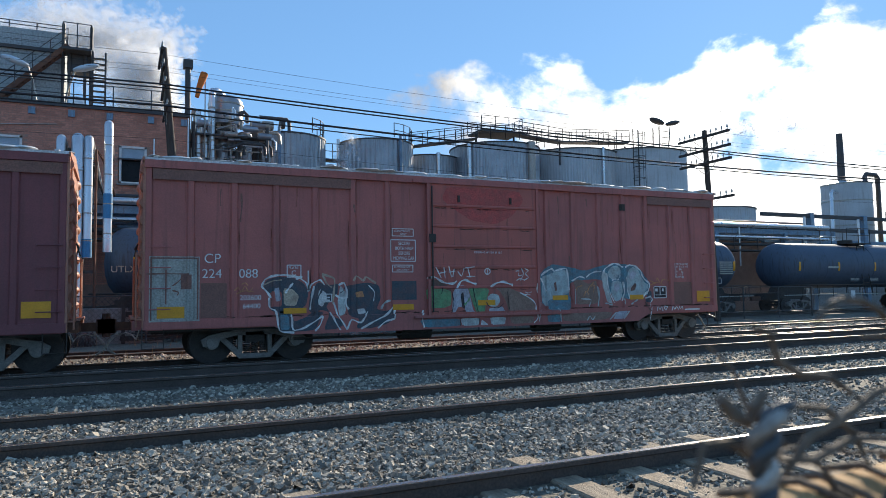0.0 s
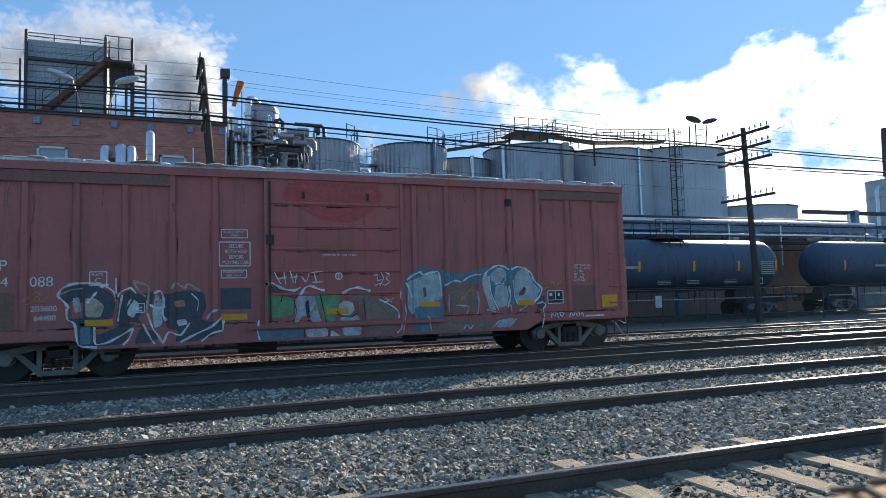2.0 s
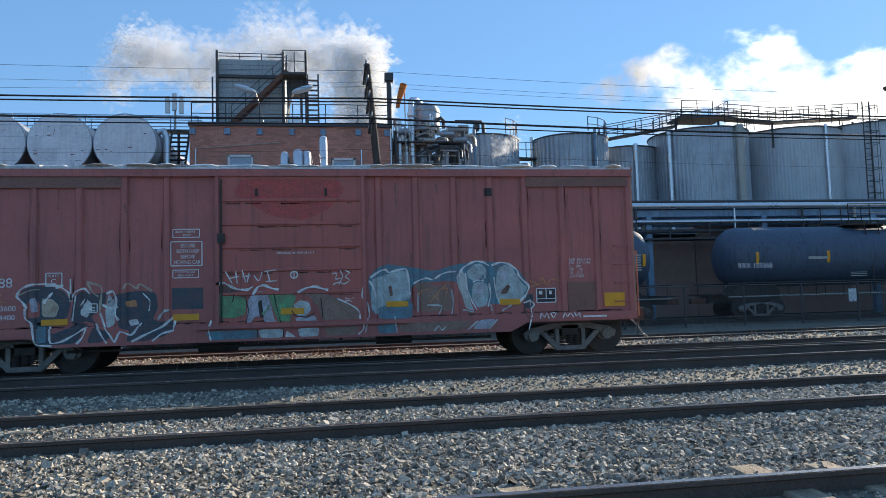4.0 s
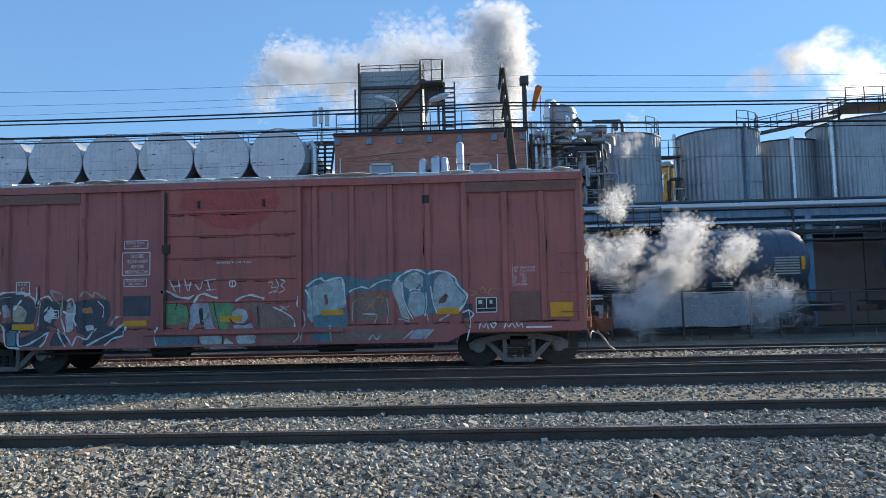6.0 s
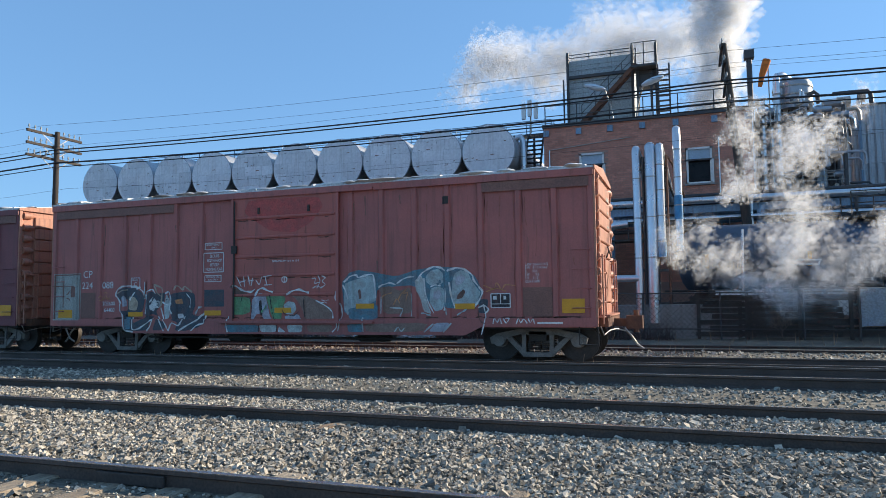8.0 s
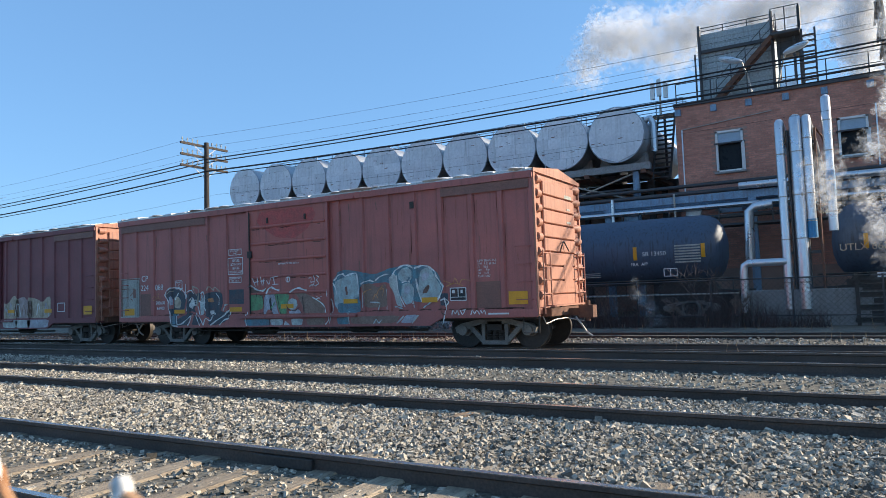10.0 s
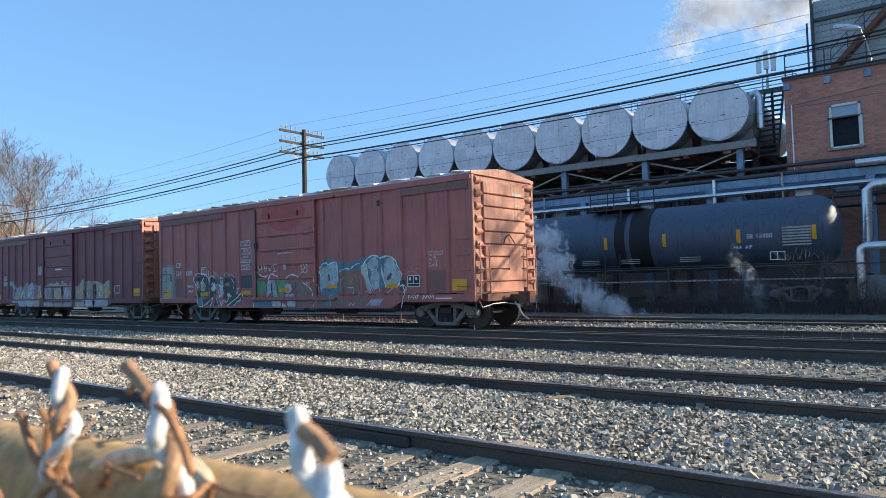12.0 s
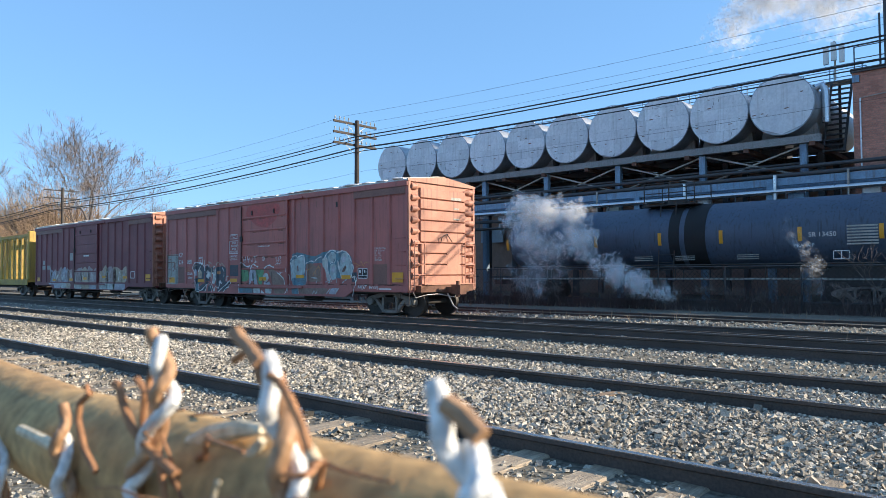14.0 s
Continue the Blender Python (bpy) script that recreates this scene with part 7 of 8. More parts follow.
# ---- weeds, screen fence and brush in front of the siding ----
def branching(rs, trunk, crown, h, spread, levels, rmin, thick, wiggle=0.26):
    """Grows a leafless plant of height about h into the two meshes."""
    def grow(p, d, ln, r, level):
        pts, rad = [p], [r]
        for k in range(3):
            d = (d + Vector((rs.uniform(-1, 1), rs.uniform(-1, 1), rs.uniform(-0.7, 0.9))) * wiggle).normalized()
            p = p + d * ln / 3
            pts.append(p)
            rad.append(r * (1 - 0.12 * (k + 1)))
        pipe(trunk if level < 2 else crown, pts, rad, 7 if level < 2 else 4 if level < 4 else 3)
        if level >= levels:
            return
        for k in range(3 if level > 0 else 4):
            a = rs.uniform(0, 6.28)
            side = Vector((math.cos(a), math.sin(a), rs.uniform(-0.1, 0.5)))
            grow(pts[rs.choice((2, 3, 3))], (d + side * spread * rs.uniform(0.6, 1.3)).normalized(), ln * rs.uniform(0.6, 0.82), max(rmin, rad[-1] * rs.uniform(0.5, 0.72)), level + 1)

    grow(Vector((0, 0, 0)), Vector((rs.uniform(-0.1, 0.1), rs.uniform(-0.1, 0.1), 1)).normalized(), h * 0.25, h * thick, 0)


def shrub(x, y, h, seed, label="leafless brown shrub beside the siding"):
    t = thing("bare_shrub", label, "shrub", pose(x, y, ground_height(y)), "shrubs by the siding")
    rs = random.Random(seed)
    trunk, crown = bmesh.new(), bmesh.new()
    for q in range(2 if h < 2 else 1):
        branching(rs, trunk, crown, h * rs.uniform(0.8, 1.1), 0.75, 4, 0.006, 0.009)
    part("stem", trunk, "bark", t)
    part("crown", crown, "bark", t)


for k, (x, y, h) in enumerate(((-4.6, 26.9, 3.2), (-15.8, 26.6, 1.9), (-9.2, 26.7, 1.3), (-6.8, 27.0, 1.7), (-11.5, 26.8, 1.2), (-13.3, 26.9, 1.5), (-18.5, 26.7, 1.6), (-8.0, 26.5, 1.2), (-3.4, 26.8, 1.6), (-21.0, 26.8, 1.5), (3.0, 26.9, 1.2), (12.6, 26.8, 1.3), (-10.3, 26.6, 1.5), (-7.5, 26.9, 1.9), (-12.4, 26.6, 1.1), (-14.6, 26.9, 1.3), (-17.0, 26.7, 1.4), (-5.6, 26.6, 1.5), (-19.8, 26.8, 1.8), (-22.5, 26.8, 1.4))):
    shrub(x, y, h * 1.15, 40 + k)
fence_row = thing("yard_fence", "sagging chain-link yard fence in front of the tank cars", "fence")
for k in range(24):
    x = -26.0 + k * 2.7
    bm = bmesh.new()
    rod(bm, (x, 27.15, -0.35), (x, 27.15, 1.45), 0.035, 8)
    part("post", bm, "dark_steel", fence_row)
for z in (1.42, 0.1):
    bm = bmesh.new()
    rod(bm, (-26, 27.15, z), (36.1, 27.15, z), 0.022, 6)
    part("rail", bm, "dark_steel", fence_row)
bm = bmesh.new()
verts, faces = [], []
for s in (-1, 1):
    for k in range(330):
        x = -26 + k * 0.19
        a, b = Vector((x, 27.15, -0.2)), Vector((x + s * 1.6, 27.15, 1.4))
        d = (b - a).normalized()
        n = Vector((-d.z, 0, d.x)) * 0.006
        i = len(verts)
        verts += [a - n, a + n, b + n, b - n, (a - n) + Vector((0, 0.01, 0)), (b - n) + Vector((0, 0.01, 0))]
        faces += [(i, i + 1, i + 2, i + 3), (i, i + 3, i + 5, i + 4)]
bm.free()
me = bpy.data.meshes.new("mesh")
me.from_pydata(verts, [], faces)
me.materials.append(M["dark_steel"])
ob = new("mesh", me)
ob.parent = fence_row
ob["kind"] = "stuff"
# added sheets stand in for the bright blue seen through the mesh
screen = thing("screened_fence", "fence panels with pale blue sheets standing in for bright gaps", "fence")
M["sheet"] = material("pale_gap_sheet", (0.42, 0.52, 0.62), (0.55, 0.60, 0.62), 0.35, 0.0, scale=1.6, fine=18, bump=0.1)
for x0, x1 in ((5.45, 8.05), (8.15, 10.6)):
    bm = bmesh.new()
    n = 12
    rows = []
    for z in (0.2, 0.85, 1.47):
        rows.append([bm.verts.new((x0 + (x1 - x0) * k / n, 27.05 + 0.03 * math.sin(k * 1.9 + z), z + 0.03 * math.sin(k * 0.7))) for k in range(n + 1)])
    for a, b in zip(rows, rows[1:]):
        for k in range(n):
            bm.faces.new((a[k], a[k + 1], b[k + 1], b[k]))
    bmesh.ops.solidify(bm, geom=bm.faces[:], thickness=0.01)
    part("sheet", bm, "sheet", screen, smooth=True)
for x in (5.4, 8.1, 10.65):
    bm = bmesh.new()
    rod(bm, (x, 27.08, -0.35), (x, 27.08, 1.55), 0.045, 8)
    part("post", bm, "dark_steel", screen)
    bm = bmesh.new()
bm.free()
bm = bmesh.new()
rod(bm, (5.4, 27.08, 1.5), (10.65, 27.08, 1.5), 0.025, 6)
part("top_rail", bm, "galv", screen)
# dark brush along the yard fence
M["brush"] = material("dark_brush", (0.10, 0.07, 0.062), (0.06, 0.045, 0.042), 0.9, scale=4, bump=0.0)
br = random.Random(52)
bm = bmesh.new()
for k in range(3800):
    x, y = br.uniform(-30, -0.6), br.uniform(26.2, 27.6)
    h = br.uniform(0.35, 1.25) * (0.75 + 0.25 * math.sin(x * 1.3))
    b = Vector((x, y, LOW - 0.05))
    d = Vector((br.uniform(-0.45, 0.45), br.uniform(-0.2, 0.2), 1)) * h
    pipe(bm, [b, b + d * 0.55 + Vector((br.uniform(-0.08, 0.08), 0, 0)), b + d], [0.011, 0.008, 0.003], 3)
solid("fence_brush", bm, "brush", "tangled leafless dark brush along the yard fence", "brush", "stuff")
# old rails stacked in front of the middle tank car
stack_rails = thing("rail_stack", "rack of old dark steel rails stacked beside the siding", "rail stack")
pile = random.Random(14)
for k in range(8):
    z = -0.18 + k * 0.215
    bm = bmesh.new()
    a, b = 0.05 + pile.uniform(0, 0.9), 5.6 - pile.uniform(0, 1.2)
    prism(bm, [(q * 0.9 + 27.45, z + w) for q, w in RAIL], a, b, "x")
    part("old_rail", bm, "pipe_white" if k == 7 else "under", stack_rails)
    bm = bmesh.new()
    box(bm, ((a + b) / 2, 27.62, z + 0.09), (b - a + 0.4, 0.14, 0.19))
    part("old_tie", bm, "under", stack_rails)
for x in (0.25, 1.9, 3.6, 5.2):
    bm = bmesh.new()
    box(bm, (x, 27.36, 0.6), (0.12, 0.06, 1.86))
    part("stake", bm, "under", stack_rails)
pipe_stand = thing("standpipe", "thin pale steel standpipe beside the middle tank car", "pipe")
bm = bmesh.new()
rod(bm, (1.82, 28.4, -0.3), (1.93, 28.4, 3.8), 0.045, 8)
part("pipe", bm, "pipe_white", pipe_stand, smooth=True)
# dry weeds between the far rails
wd = random.Random(5)
bm = bmesh.new()
for k in range(420):
    x, y = wd.uniform(-34, 16), wd.choice((wd.uniform(18.3, 20.6), wd.uniform(23.5, 26.8), wd.uniform(13.4, 15)))
    h = wd.uniform(0.12, 0.42)
    b = Vector((x, y, LOW - 0.02))
    pipe(bm, [b, b + Vector((wd.uniform(-0.1, 0.1), wd.uniform(-0.1, 0.1), h))], [0.012, 0.003], 3)
solid("dry_weeds", bm, "twig", "thin dry weeds standing in the ballast", "weeds", "stuff")

# ---- trees at the end of the line ----
def bare_tree(x, y, h, seed, label, spread=0.6, levels=7):
    rs = random.Random(seed)
    t = thing("bare_tree", label, "tree", pose(x, y, -0.3), "bare trees")
    trunk, crown = bmesh.new(), bmesh.new()
    branching(rs, trunk, crown, h, spread, levels, 0.016, 0.018, 0.30)
    part("trunk", trunk, "bark", t, smooth=True)
    part("crown", crown, "bark", t)


bare_tree(-104, 42, 31, 3, "tall leafless tree against the sky beyond the train")
bare_tree(-117, 44, 32, 8, "tall leafless tree with a broad crown", 0.7)
bare_tree(-132, 41, 28, 15, "leafless tree with fine pale twigs", 0.7, 6)
bare_tree(-98, 47, 17, 23, "small leafless tree behind the boxcars", 0.5, 5)
bare_tree(-88, 44, 15, 31, "small leafless tree near the distant pole", 0.6, 5)
bare_tree(-59, 46, 14, 37, "small bare tree behind the boxcar roofs", 0.6, 5)
bare_tree(-150, 36, 26, 44, "leafless tree at the edge of the yard", 0.6, 5)
rt = random.Random(77)
for k, (x, y, h) in enumerate(((-122, 42, 17), (-134, 40, 16), (-113, 42, 11), (-146, 36, 15), (-160, 34, 13))):
    t = thing("willow_thicket", "rounded tawny thicket of fine bare twigs", "shrub", pose(x, y, -0.3), "thickets")
    bm = bmesh.new()
    for q in range(1500):
        a, e = rt.uniform(0, 6.28), rt.uniform(0.15, 1.5)
        d = Vector((math.cos(a) * math.cos(e), math.sin(a) * math.cos(e), math.sin(e)))
        p0 = d * h * rt.uniform(0.35, 0.75)
        p1 = d * h * rt.uniform(0.75, 1.02) + Vector((rt.uniform(-2.2, 2.2), rt.uniform(-2.2, 2.2), rt.uniform(-1.6, 0.8)))
        pipe(bm, [p0, p0.lerp(p1, 0.5) + Vector((rt.uniform(-0.3, 0.3), rt.uniform(-0.3, 0.3), 0.2)), p1], [0.05, 0.03, 0.014], 3)
    part("crown", bm, "twig", t)
    bm = bmesh.new()
    rod(bm, (0, 0, 0), (0, 0, h * 0.5), 0.25, 8, 0.1)
    part("trunk", bm, "bark", t)
# far woods that close the view
far = random.Random(6)
bm = bmesh.new()
for k in range(420):
    x = far.uniform(-420, 420)
    y = 150 + far.uniform(0, 60)
    h = far.uniform(6, 11)
    pipe(bm, [(x, y, -0.5), (x + far.uniform(-0.5, 0.5), y, h * 0.5), (x + far.uniform(-1, 1), y, h)], [0.9, 1.5, 0.2], 5)
solid("far_woods", bm, "bark", "low leafless woods along the horizon", "woods", "stuff")

# ---- loose things on the ballast ----
bm = bmesh.new()
prism(bm, [(-0.33, 0.0), (-0.30, 0.05), (-0.1, 0.045), (0.05, 0.055), (0.35, 0.04), (0.36, 0.0)], -0.07, 0.06)
bevel(bm, 0.006)
solid("broken_plank", bm, "plank", "splintered brown plank lying on the ballast", "plank", at=pose(-3.45, 6.15, 0.035, 2, -3, 62))
bm = bmesh.new()
pipe(bm, [(-0.55, 0, 0.05), (-0.3, 0.06, 0.06), (-0.1, 0.02, 0.1), (0.15, 0.05, 0.06), (0.4, 0.0, 0.09)], [0.012, 0.016, 0.016, 0.013, 0.008], 7)
pipe(bm, [(-0.3, 0.06, 0.06), (-0.1, 0.15, 0.05), (0.05, 0.17, 0.04)], [0.01, 0.009, 0.005], 6)
solid("dead_branch", bm, "straw", "pale dead branch lying between the rails", "branch", at=pose(-3.0, 7.5, 0.0, 0, 0, 30), smooth=True)
bm = bmesh.new()
box(bm, (0, 0, 0.04), (0.22, 0.11, 0.08))
bevel(bm, 0.01)
solid("loose_block", bm, "rust", "dark rusty block lying beside the rails", "block", at=pose(-16.0, 8.9, 0, 0, 0, 20))

# ---- chain-link fence at the camera ----
fence = thing("chainlink_fence", "galvanised chain-link fence with a tan top rail and dry vines", "fence")
bm = bmesh.new()
pipe(bm, [(-4 + k * 0.25, 0.150, 1.2135 + 0.026 * (-4 + k * 0.25) * (1 if abs(-4 + k * 0.25) < 0.7 else 0.2) + 0.0008 * math.sin(k)) for k in range(33)], 0.027, 20)
part("top_rail", bm, "fence_pipe", fence, smooth=True)
for x in (-2.6, 2.6):
    bm = bmesh.new()
    rod(bm, (x, 0.155, 0), (x, 0.155, 1.18), 0.03, 12)
    part("post", bm, "fence_pipe", fence, smooth=True)
# darker vine for right-hand tendrils against the sun, backlight in its colour
M["vine_grey"] = material("backlit_vine", (0.20, 0.145, 0.10), (0.12, 0.085, 0.06), 0.85, scale=60, fine=200, bump=0.2)
M["rust_shade_wire"] = material("rusty_shaded_wire", (0.50, 0.29, 0.15), (0.28, 0.14, 0.07), 0.6, 0.0, scale=50, fine=220, bump=0.15)
fr = random.Random(11)
# darkened wire for the twist against the sun: backlighting put into the colour
M["backlit_wire"] = material("backlit_steel_wire", (0.12, 0.12, 0.125), (0.07, 0.068, 0.065), 0.45, 0.5, scale=60, fine=220, bump=0.1)
M["zinc_lit"] = material("sunlit_zinc_wire", (0.80, 0.79, 0.76), (0.60, 0.56, 0.50), 0.45, 0.1, scale=70, fine=260, bump=0.15)


def along(axis, f):
    """The point at the fraction f of a bent line in the fence's plane."""
    f = f * (len(axis) - 1)
    k = min(int(f), len(axis) - 2)
    return Vector(axis[k]).lerp(Vector(axis[k + 1]), f - k)


def twist(axis, mats, turns, apart, phase=0.0, wire=0.0025, spread=0.02, coil=0.0027):
    """Two wire ends twisted round each other along an axis, splaying into the mesh below; apart: how far short the second one ends."""
    for s in (0, 1):
        pts = []
        n = 26
        stop = 1.0 if s == 0 else 1.0 - apart
        for k in range(n + 1):
            f = k / n * stop
            p = along(axis, f)
            a = f * turns * 2 * math.pi + s * math.pi + phase
            r = coil * (1 - 0.45 * max(0.0, f - 0.7) / 0.3) + 0.0005 * math.sin(11 * f + phase)
            pts.append((p.x + r * math.cos(a), 0.118 + r * math.sin(a), p.y))
        low = Vector(pts[0])
        sx = spread if s else -spread
        pts = [tuple(low + Vector((sx * 1.6, 0, -0.05))), tuple(low + Vector((sx * 0.4, 0, -0.016)))] + pts
        bm = bmesh.new()
        pipe(bm, pts, [wire] * (len(pts) - 1) + [wire * 0.8], 9)
        part("twisted_wire", bm, mats[s], fence, smooth=True)


fr = random.Random(11)
# bright zinc strands paint the twists' lit face, rusty brown ones the shadow side
twist([(-0.4096, 1.1954), (-0.4146, 1.2147), (-0.4154, 1.2346)], ("rust_shade_wire", "zinc_lit"), 1.25, 0.30, 0.6)
twist([(-0.3427, 1.2132), (-0.3335, 1.2255), (-0.3181, 1.2464), (-0.3195, 1.2586), (-0.3255, 1.2728)], ("rust_shade_wire", "zinc_lit"), 2.4, 0.06, 2.2)
twist([(-0.2444, 1.2303), (-0.2468, 1.2448), (-0.251, 1.2534), (-0.2572, 1.2682)], ("zinc_lit", "rust_shade_wire"), 1.1, 0.05, 0.3, 0.0029)
twist([(-0.1751, 1.2427), (-0.1775, 1.2473), (-0.183, 1.256), (-0.19, 1.2668)], ("zinc_lit", "zinc_lit"), 0.8, 0.42, 1.2, 0.0029)
twist([(0.2195, 1.245), (0.2205, 1.2594), (0.2217, 1.2634), (0.2203, 1.2701), (0.2239, 1.2769), (0.2305, 1.2803)], ("backlit_wire", "galv"), 2.6, 0.05, 0.8, 0.0019, 0.02, 0.0019)
for x, top in ((0.148, 1.262), (0.084, 1.238), (0.02, 1.236), (-0.05, 1.238), (-0.11, 1.24), (0.30, 1.262), (0.364, 1.25), (0.43, 1.25), (0.50, 1.25), (-0.50, 1.21), (-0.57, 1.21)):
    lean = fr.uniform(-0.008, 0.008)
    twist([(x - lean, top - 0.06), (x, top - 0.02), (x + lean, top)], fr.choice((("zinc_lit", "rust_shade_wire"), ("rust_shade_wire", "galv"))), fr.uniform(1.1, 1.7), fr.uniform(0.05, 0.3), fr.uniform(0, 6))
# bent wire ends and tendrils beside the knuckles
for pts, r, mat in (([(-0.4145, 1.216), (-0.4348, 1.2168), (-0.4586, 1.2172)], 0.0027, "straw"), ([(-0.2551, 1.2658), (-0.2619, 1.2705), (-0.2652, 1.2717), (-0.2677, 1.2741), (-0.2695, 1.2733)], 0.0022, "rust_shade_wire"), ([(-0.1728, 1.257), (-0.1779, 1.2608), (-0.1829, 1.2628)], 0.0026, "rust_shade_wire"), ([(-0.3047, 1.2244), (-0.324, 1.2291), (-0.339, 1.2354), (-0.3468, 1.2442), (-0.3503, 1.2498), (-0.354, 1.2499)], 0.0016, "vine"), ([(-0.3705, 1.213), (-0.382, 1.2199), (-0.3891, 1.2309), (-0.3877, 1.2383), (-0.3766, 1.2439), (-0.3813, 1.2458)], 0.0014, "vine"), ([(-0.2506, 1.2627), (-0.2462, 1.2615), (-0.2406, 1.2571), (-0.2353, 1.2505), (-0.2323, 1.2445)], 0.0013, "vine")):
    bm = bmesh.new()
    pipe(bm, [(x, 0.1155, z) for x, z in pts], r, 8)
    part("wire_end", bm, mat, fence, smooth=True)
bm = bmesh.new()
for s in (-1, 1):
    for k in range(-40, 40):
        x = k * 0.064 + 0.06
        pipe(bm, [(x, 0.116, 1.15), (x + s * 0.52, 0.116, 0.30)], 0.0018, 4)
ob = part("link_mesh", bm, "galv", fence)
ob["kind"] = "stuff"
vines = thing("dry_vines", "dry reddish vine tendrils tangled round the fence rail", "vine")
for k in range(90):
    x = fr.choice((fr.gauss(-0.30, 0.05), fr.gauss(-0.268, 0.018), fr.gauss(0.36, 0.07), fr.gauss(0.40, 0.06), fr.gauss(0.33, 0.05)))
    p = Vector((x, 0.118 + fr.uniform(-0.008, 0.02), (1.205 if x < 0 else 1.24) + fr.uniform(-0.02, 0.025)))
    d = Vector((fr.uniform(-1, 1), fr.uniform(-0.25, 0.3), fr.uniform(-0.2, 0.7)))
    pts = []
    for q in range(8):
        pts.append(p)
        d = (d + Vector((fr.uniform(-1, 1), fr.uniform(-0.3, 0.3), fr.uniform(-1, 0.75))) * 0.55).normalized()
        p = p + d * fr.uniform(0.006, 0.013)
        p.z = min(p.z, 1.236 if x < 0 else 1.292)
    w = fr.uniform(0.0007, 0.0016)
    bm = bmesh.new()
    pipe(bm, pts, [w, w, w * 0.9, w * 0.9, w * 0.8, w * 0.7, w * 0.6, w * 0.5], 6)
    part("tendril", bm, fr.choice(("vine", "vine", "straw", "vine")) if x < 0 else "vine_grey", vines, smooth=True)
for pts in ([(-0.3033, 1.2295), (-0.2963, 1.2359), (-0.2829, 1.2413), (-0.2687, 1.2447), (-0.2558, 1.2465)], [(-0.2468, 1.2461), (-0.2397, 1.245), (-0.2343, 1.2426), (-0.229, 1.2408)], [(-0.2946, 1.2281), (-0.2887, 1.2329), (-0.2725, 1.2329), (-0.2593, 1.2343), (-0.2516, 1.234)], [(-0.271, 1.2269), (-0.2625, 1.2355), (-0.2559, 1.2434)]):
    bm = bmesh.new()
    pipe(bm, [((x + 0.068) * 1.17 - 0.068, 0.138, (z - 1.296) * 1.17 + 1.296) for x, z in pts], [0.0016] + [0.0038] * (len(pts) - 2) + [0.0016], 8)
    part("stem", bm, "straw", vines, smooth=True)
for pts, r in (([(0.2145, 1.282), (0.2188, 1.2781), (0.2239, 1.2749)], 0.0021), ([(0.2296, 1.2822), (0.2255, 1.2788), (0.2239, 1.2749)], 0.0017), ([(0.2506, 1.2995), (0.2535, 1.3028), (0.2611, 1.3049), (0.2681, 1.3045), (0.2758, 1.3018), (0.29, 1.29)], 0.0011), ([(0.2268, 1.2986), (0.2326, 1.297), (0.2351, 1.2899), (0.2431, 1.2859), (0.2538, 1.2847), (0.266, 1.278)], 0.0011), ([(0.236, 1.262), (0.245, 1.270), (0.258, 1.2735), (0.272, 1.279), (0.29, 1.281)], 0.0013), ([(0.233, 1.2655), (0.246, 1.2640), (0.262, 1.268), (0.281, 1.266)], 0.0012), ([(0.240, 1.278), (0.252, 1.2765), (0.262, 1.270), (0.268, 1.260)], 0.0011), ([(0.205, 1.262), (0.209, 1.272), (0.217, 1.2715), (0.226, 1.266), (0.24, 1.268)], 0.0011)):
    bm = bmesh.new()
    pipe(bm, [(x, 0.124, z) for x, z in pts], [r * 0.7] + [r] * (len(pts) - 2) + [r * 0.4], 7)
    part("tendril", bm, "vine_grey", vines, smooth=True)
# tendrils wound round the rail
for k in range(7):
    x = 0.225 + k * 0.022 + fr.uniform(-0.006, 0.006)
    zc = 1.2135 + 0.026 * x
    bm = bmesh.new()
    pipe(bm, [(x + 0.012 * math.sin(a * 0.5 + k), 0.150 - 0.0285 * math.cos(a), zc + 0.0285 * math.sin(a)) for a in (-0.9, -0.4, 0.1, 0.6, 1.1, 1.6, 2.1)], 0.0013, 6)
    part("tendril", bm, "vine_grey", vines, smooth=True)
for x0, x1 in ((0.27, 0.5),):
    bm = bmesh.new()
    n = 12
    pipe(bm, [(x0 + (x1 - x0) * k / n, 0.112, 1.214 + 0.016 * math.sin(math.pi * k / n) + (0.03 * k / n if x0 > 0 else 0)) for k in range(n + 1)], 0.0034, 7)
    part("stem", bm, "straw", vines, smooth=True)
for pts in ([(-0.352, 0.122, 1.19), (-0.345, 0.122, 1.225), (-0.338, 0.12, 1.248), (-0.345, 0.12, 1.252)], [(-0.318, 0.12, 1.2), (-0.328, 0.12, 1.23), (-0.335, 0.12, 1.252), (-0.33, 0.12, 1.258)], [(-0.25, 0.122, 1.2), (-0.243, 0.122, 1.235), (-0.255, 0.122, 1.262), (-0.272, 0.122, 1.268), (-0.28, 0.122, 1.264)], [(0.40, 0.125, 1.24), (0.39, 0.125, 1.285), (0.42, 0.125, 1.305), (0.47, 0.125, 1.30), (0.54, 0.125, 1.27)], [(0.36, 0.125, 1.22), (0.325, 0.125, 1.262), (0.30, 0.125, 1.29), (0.292, 0.125, 1.288)]):
    bm = bmesh.new()
    pipe(bm, pts, 0.0014, 7)
    part("tendril", bm, "vine" if pts[0][0] < 0 else "vine_grey", vines, smooth=True)
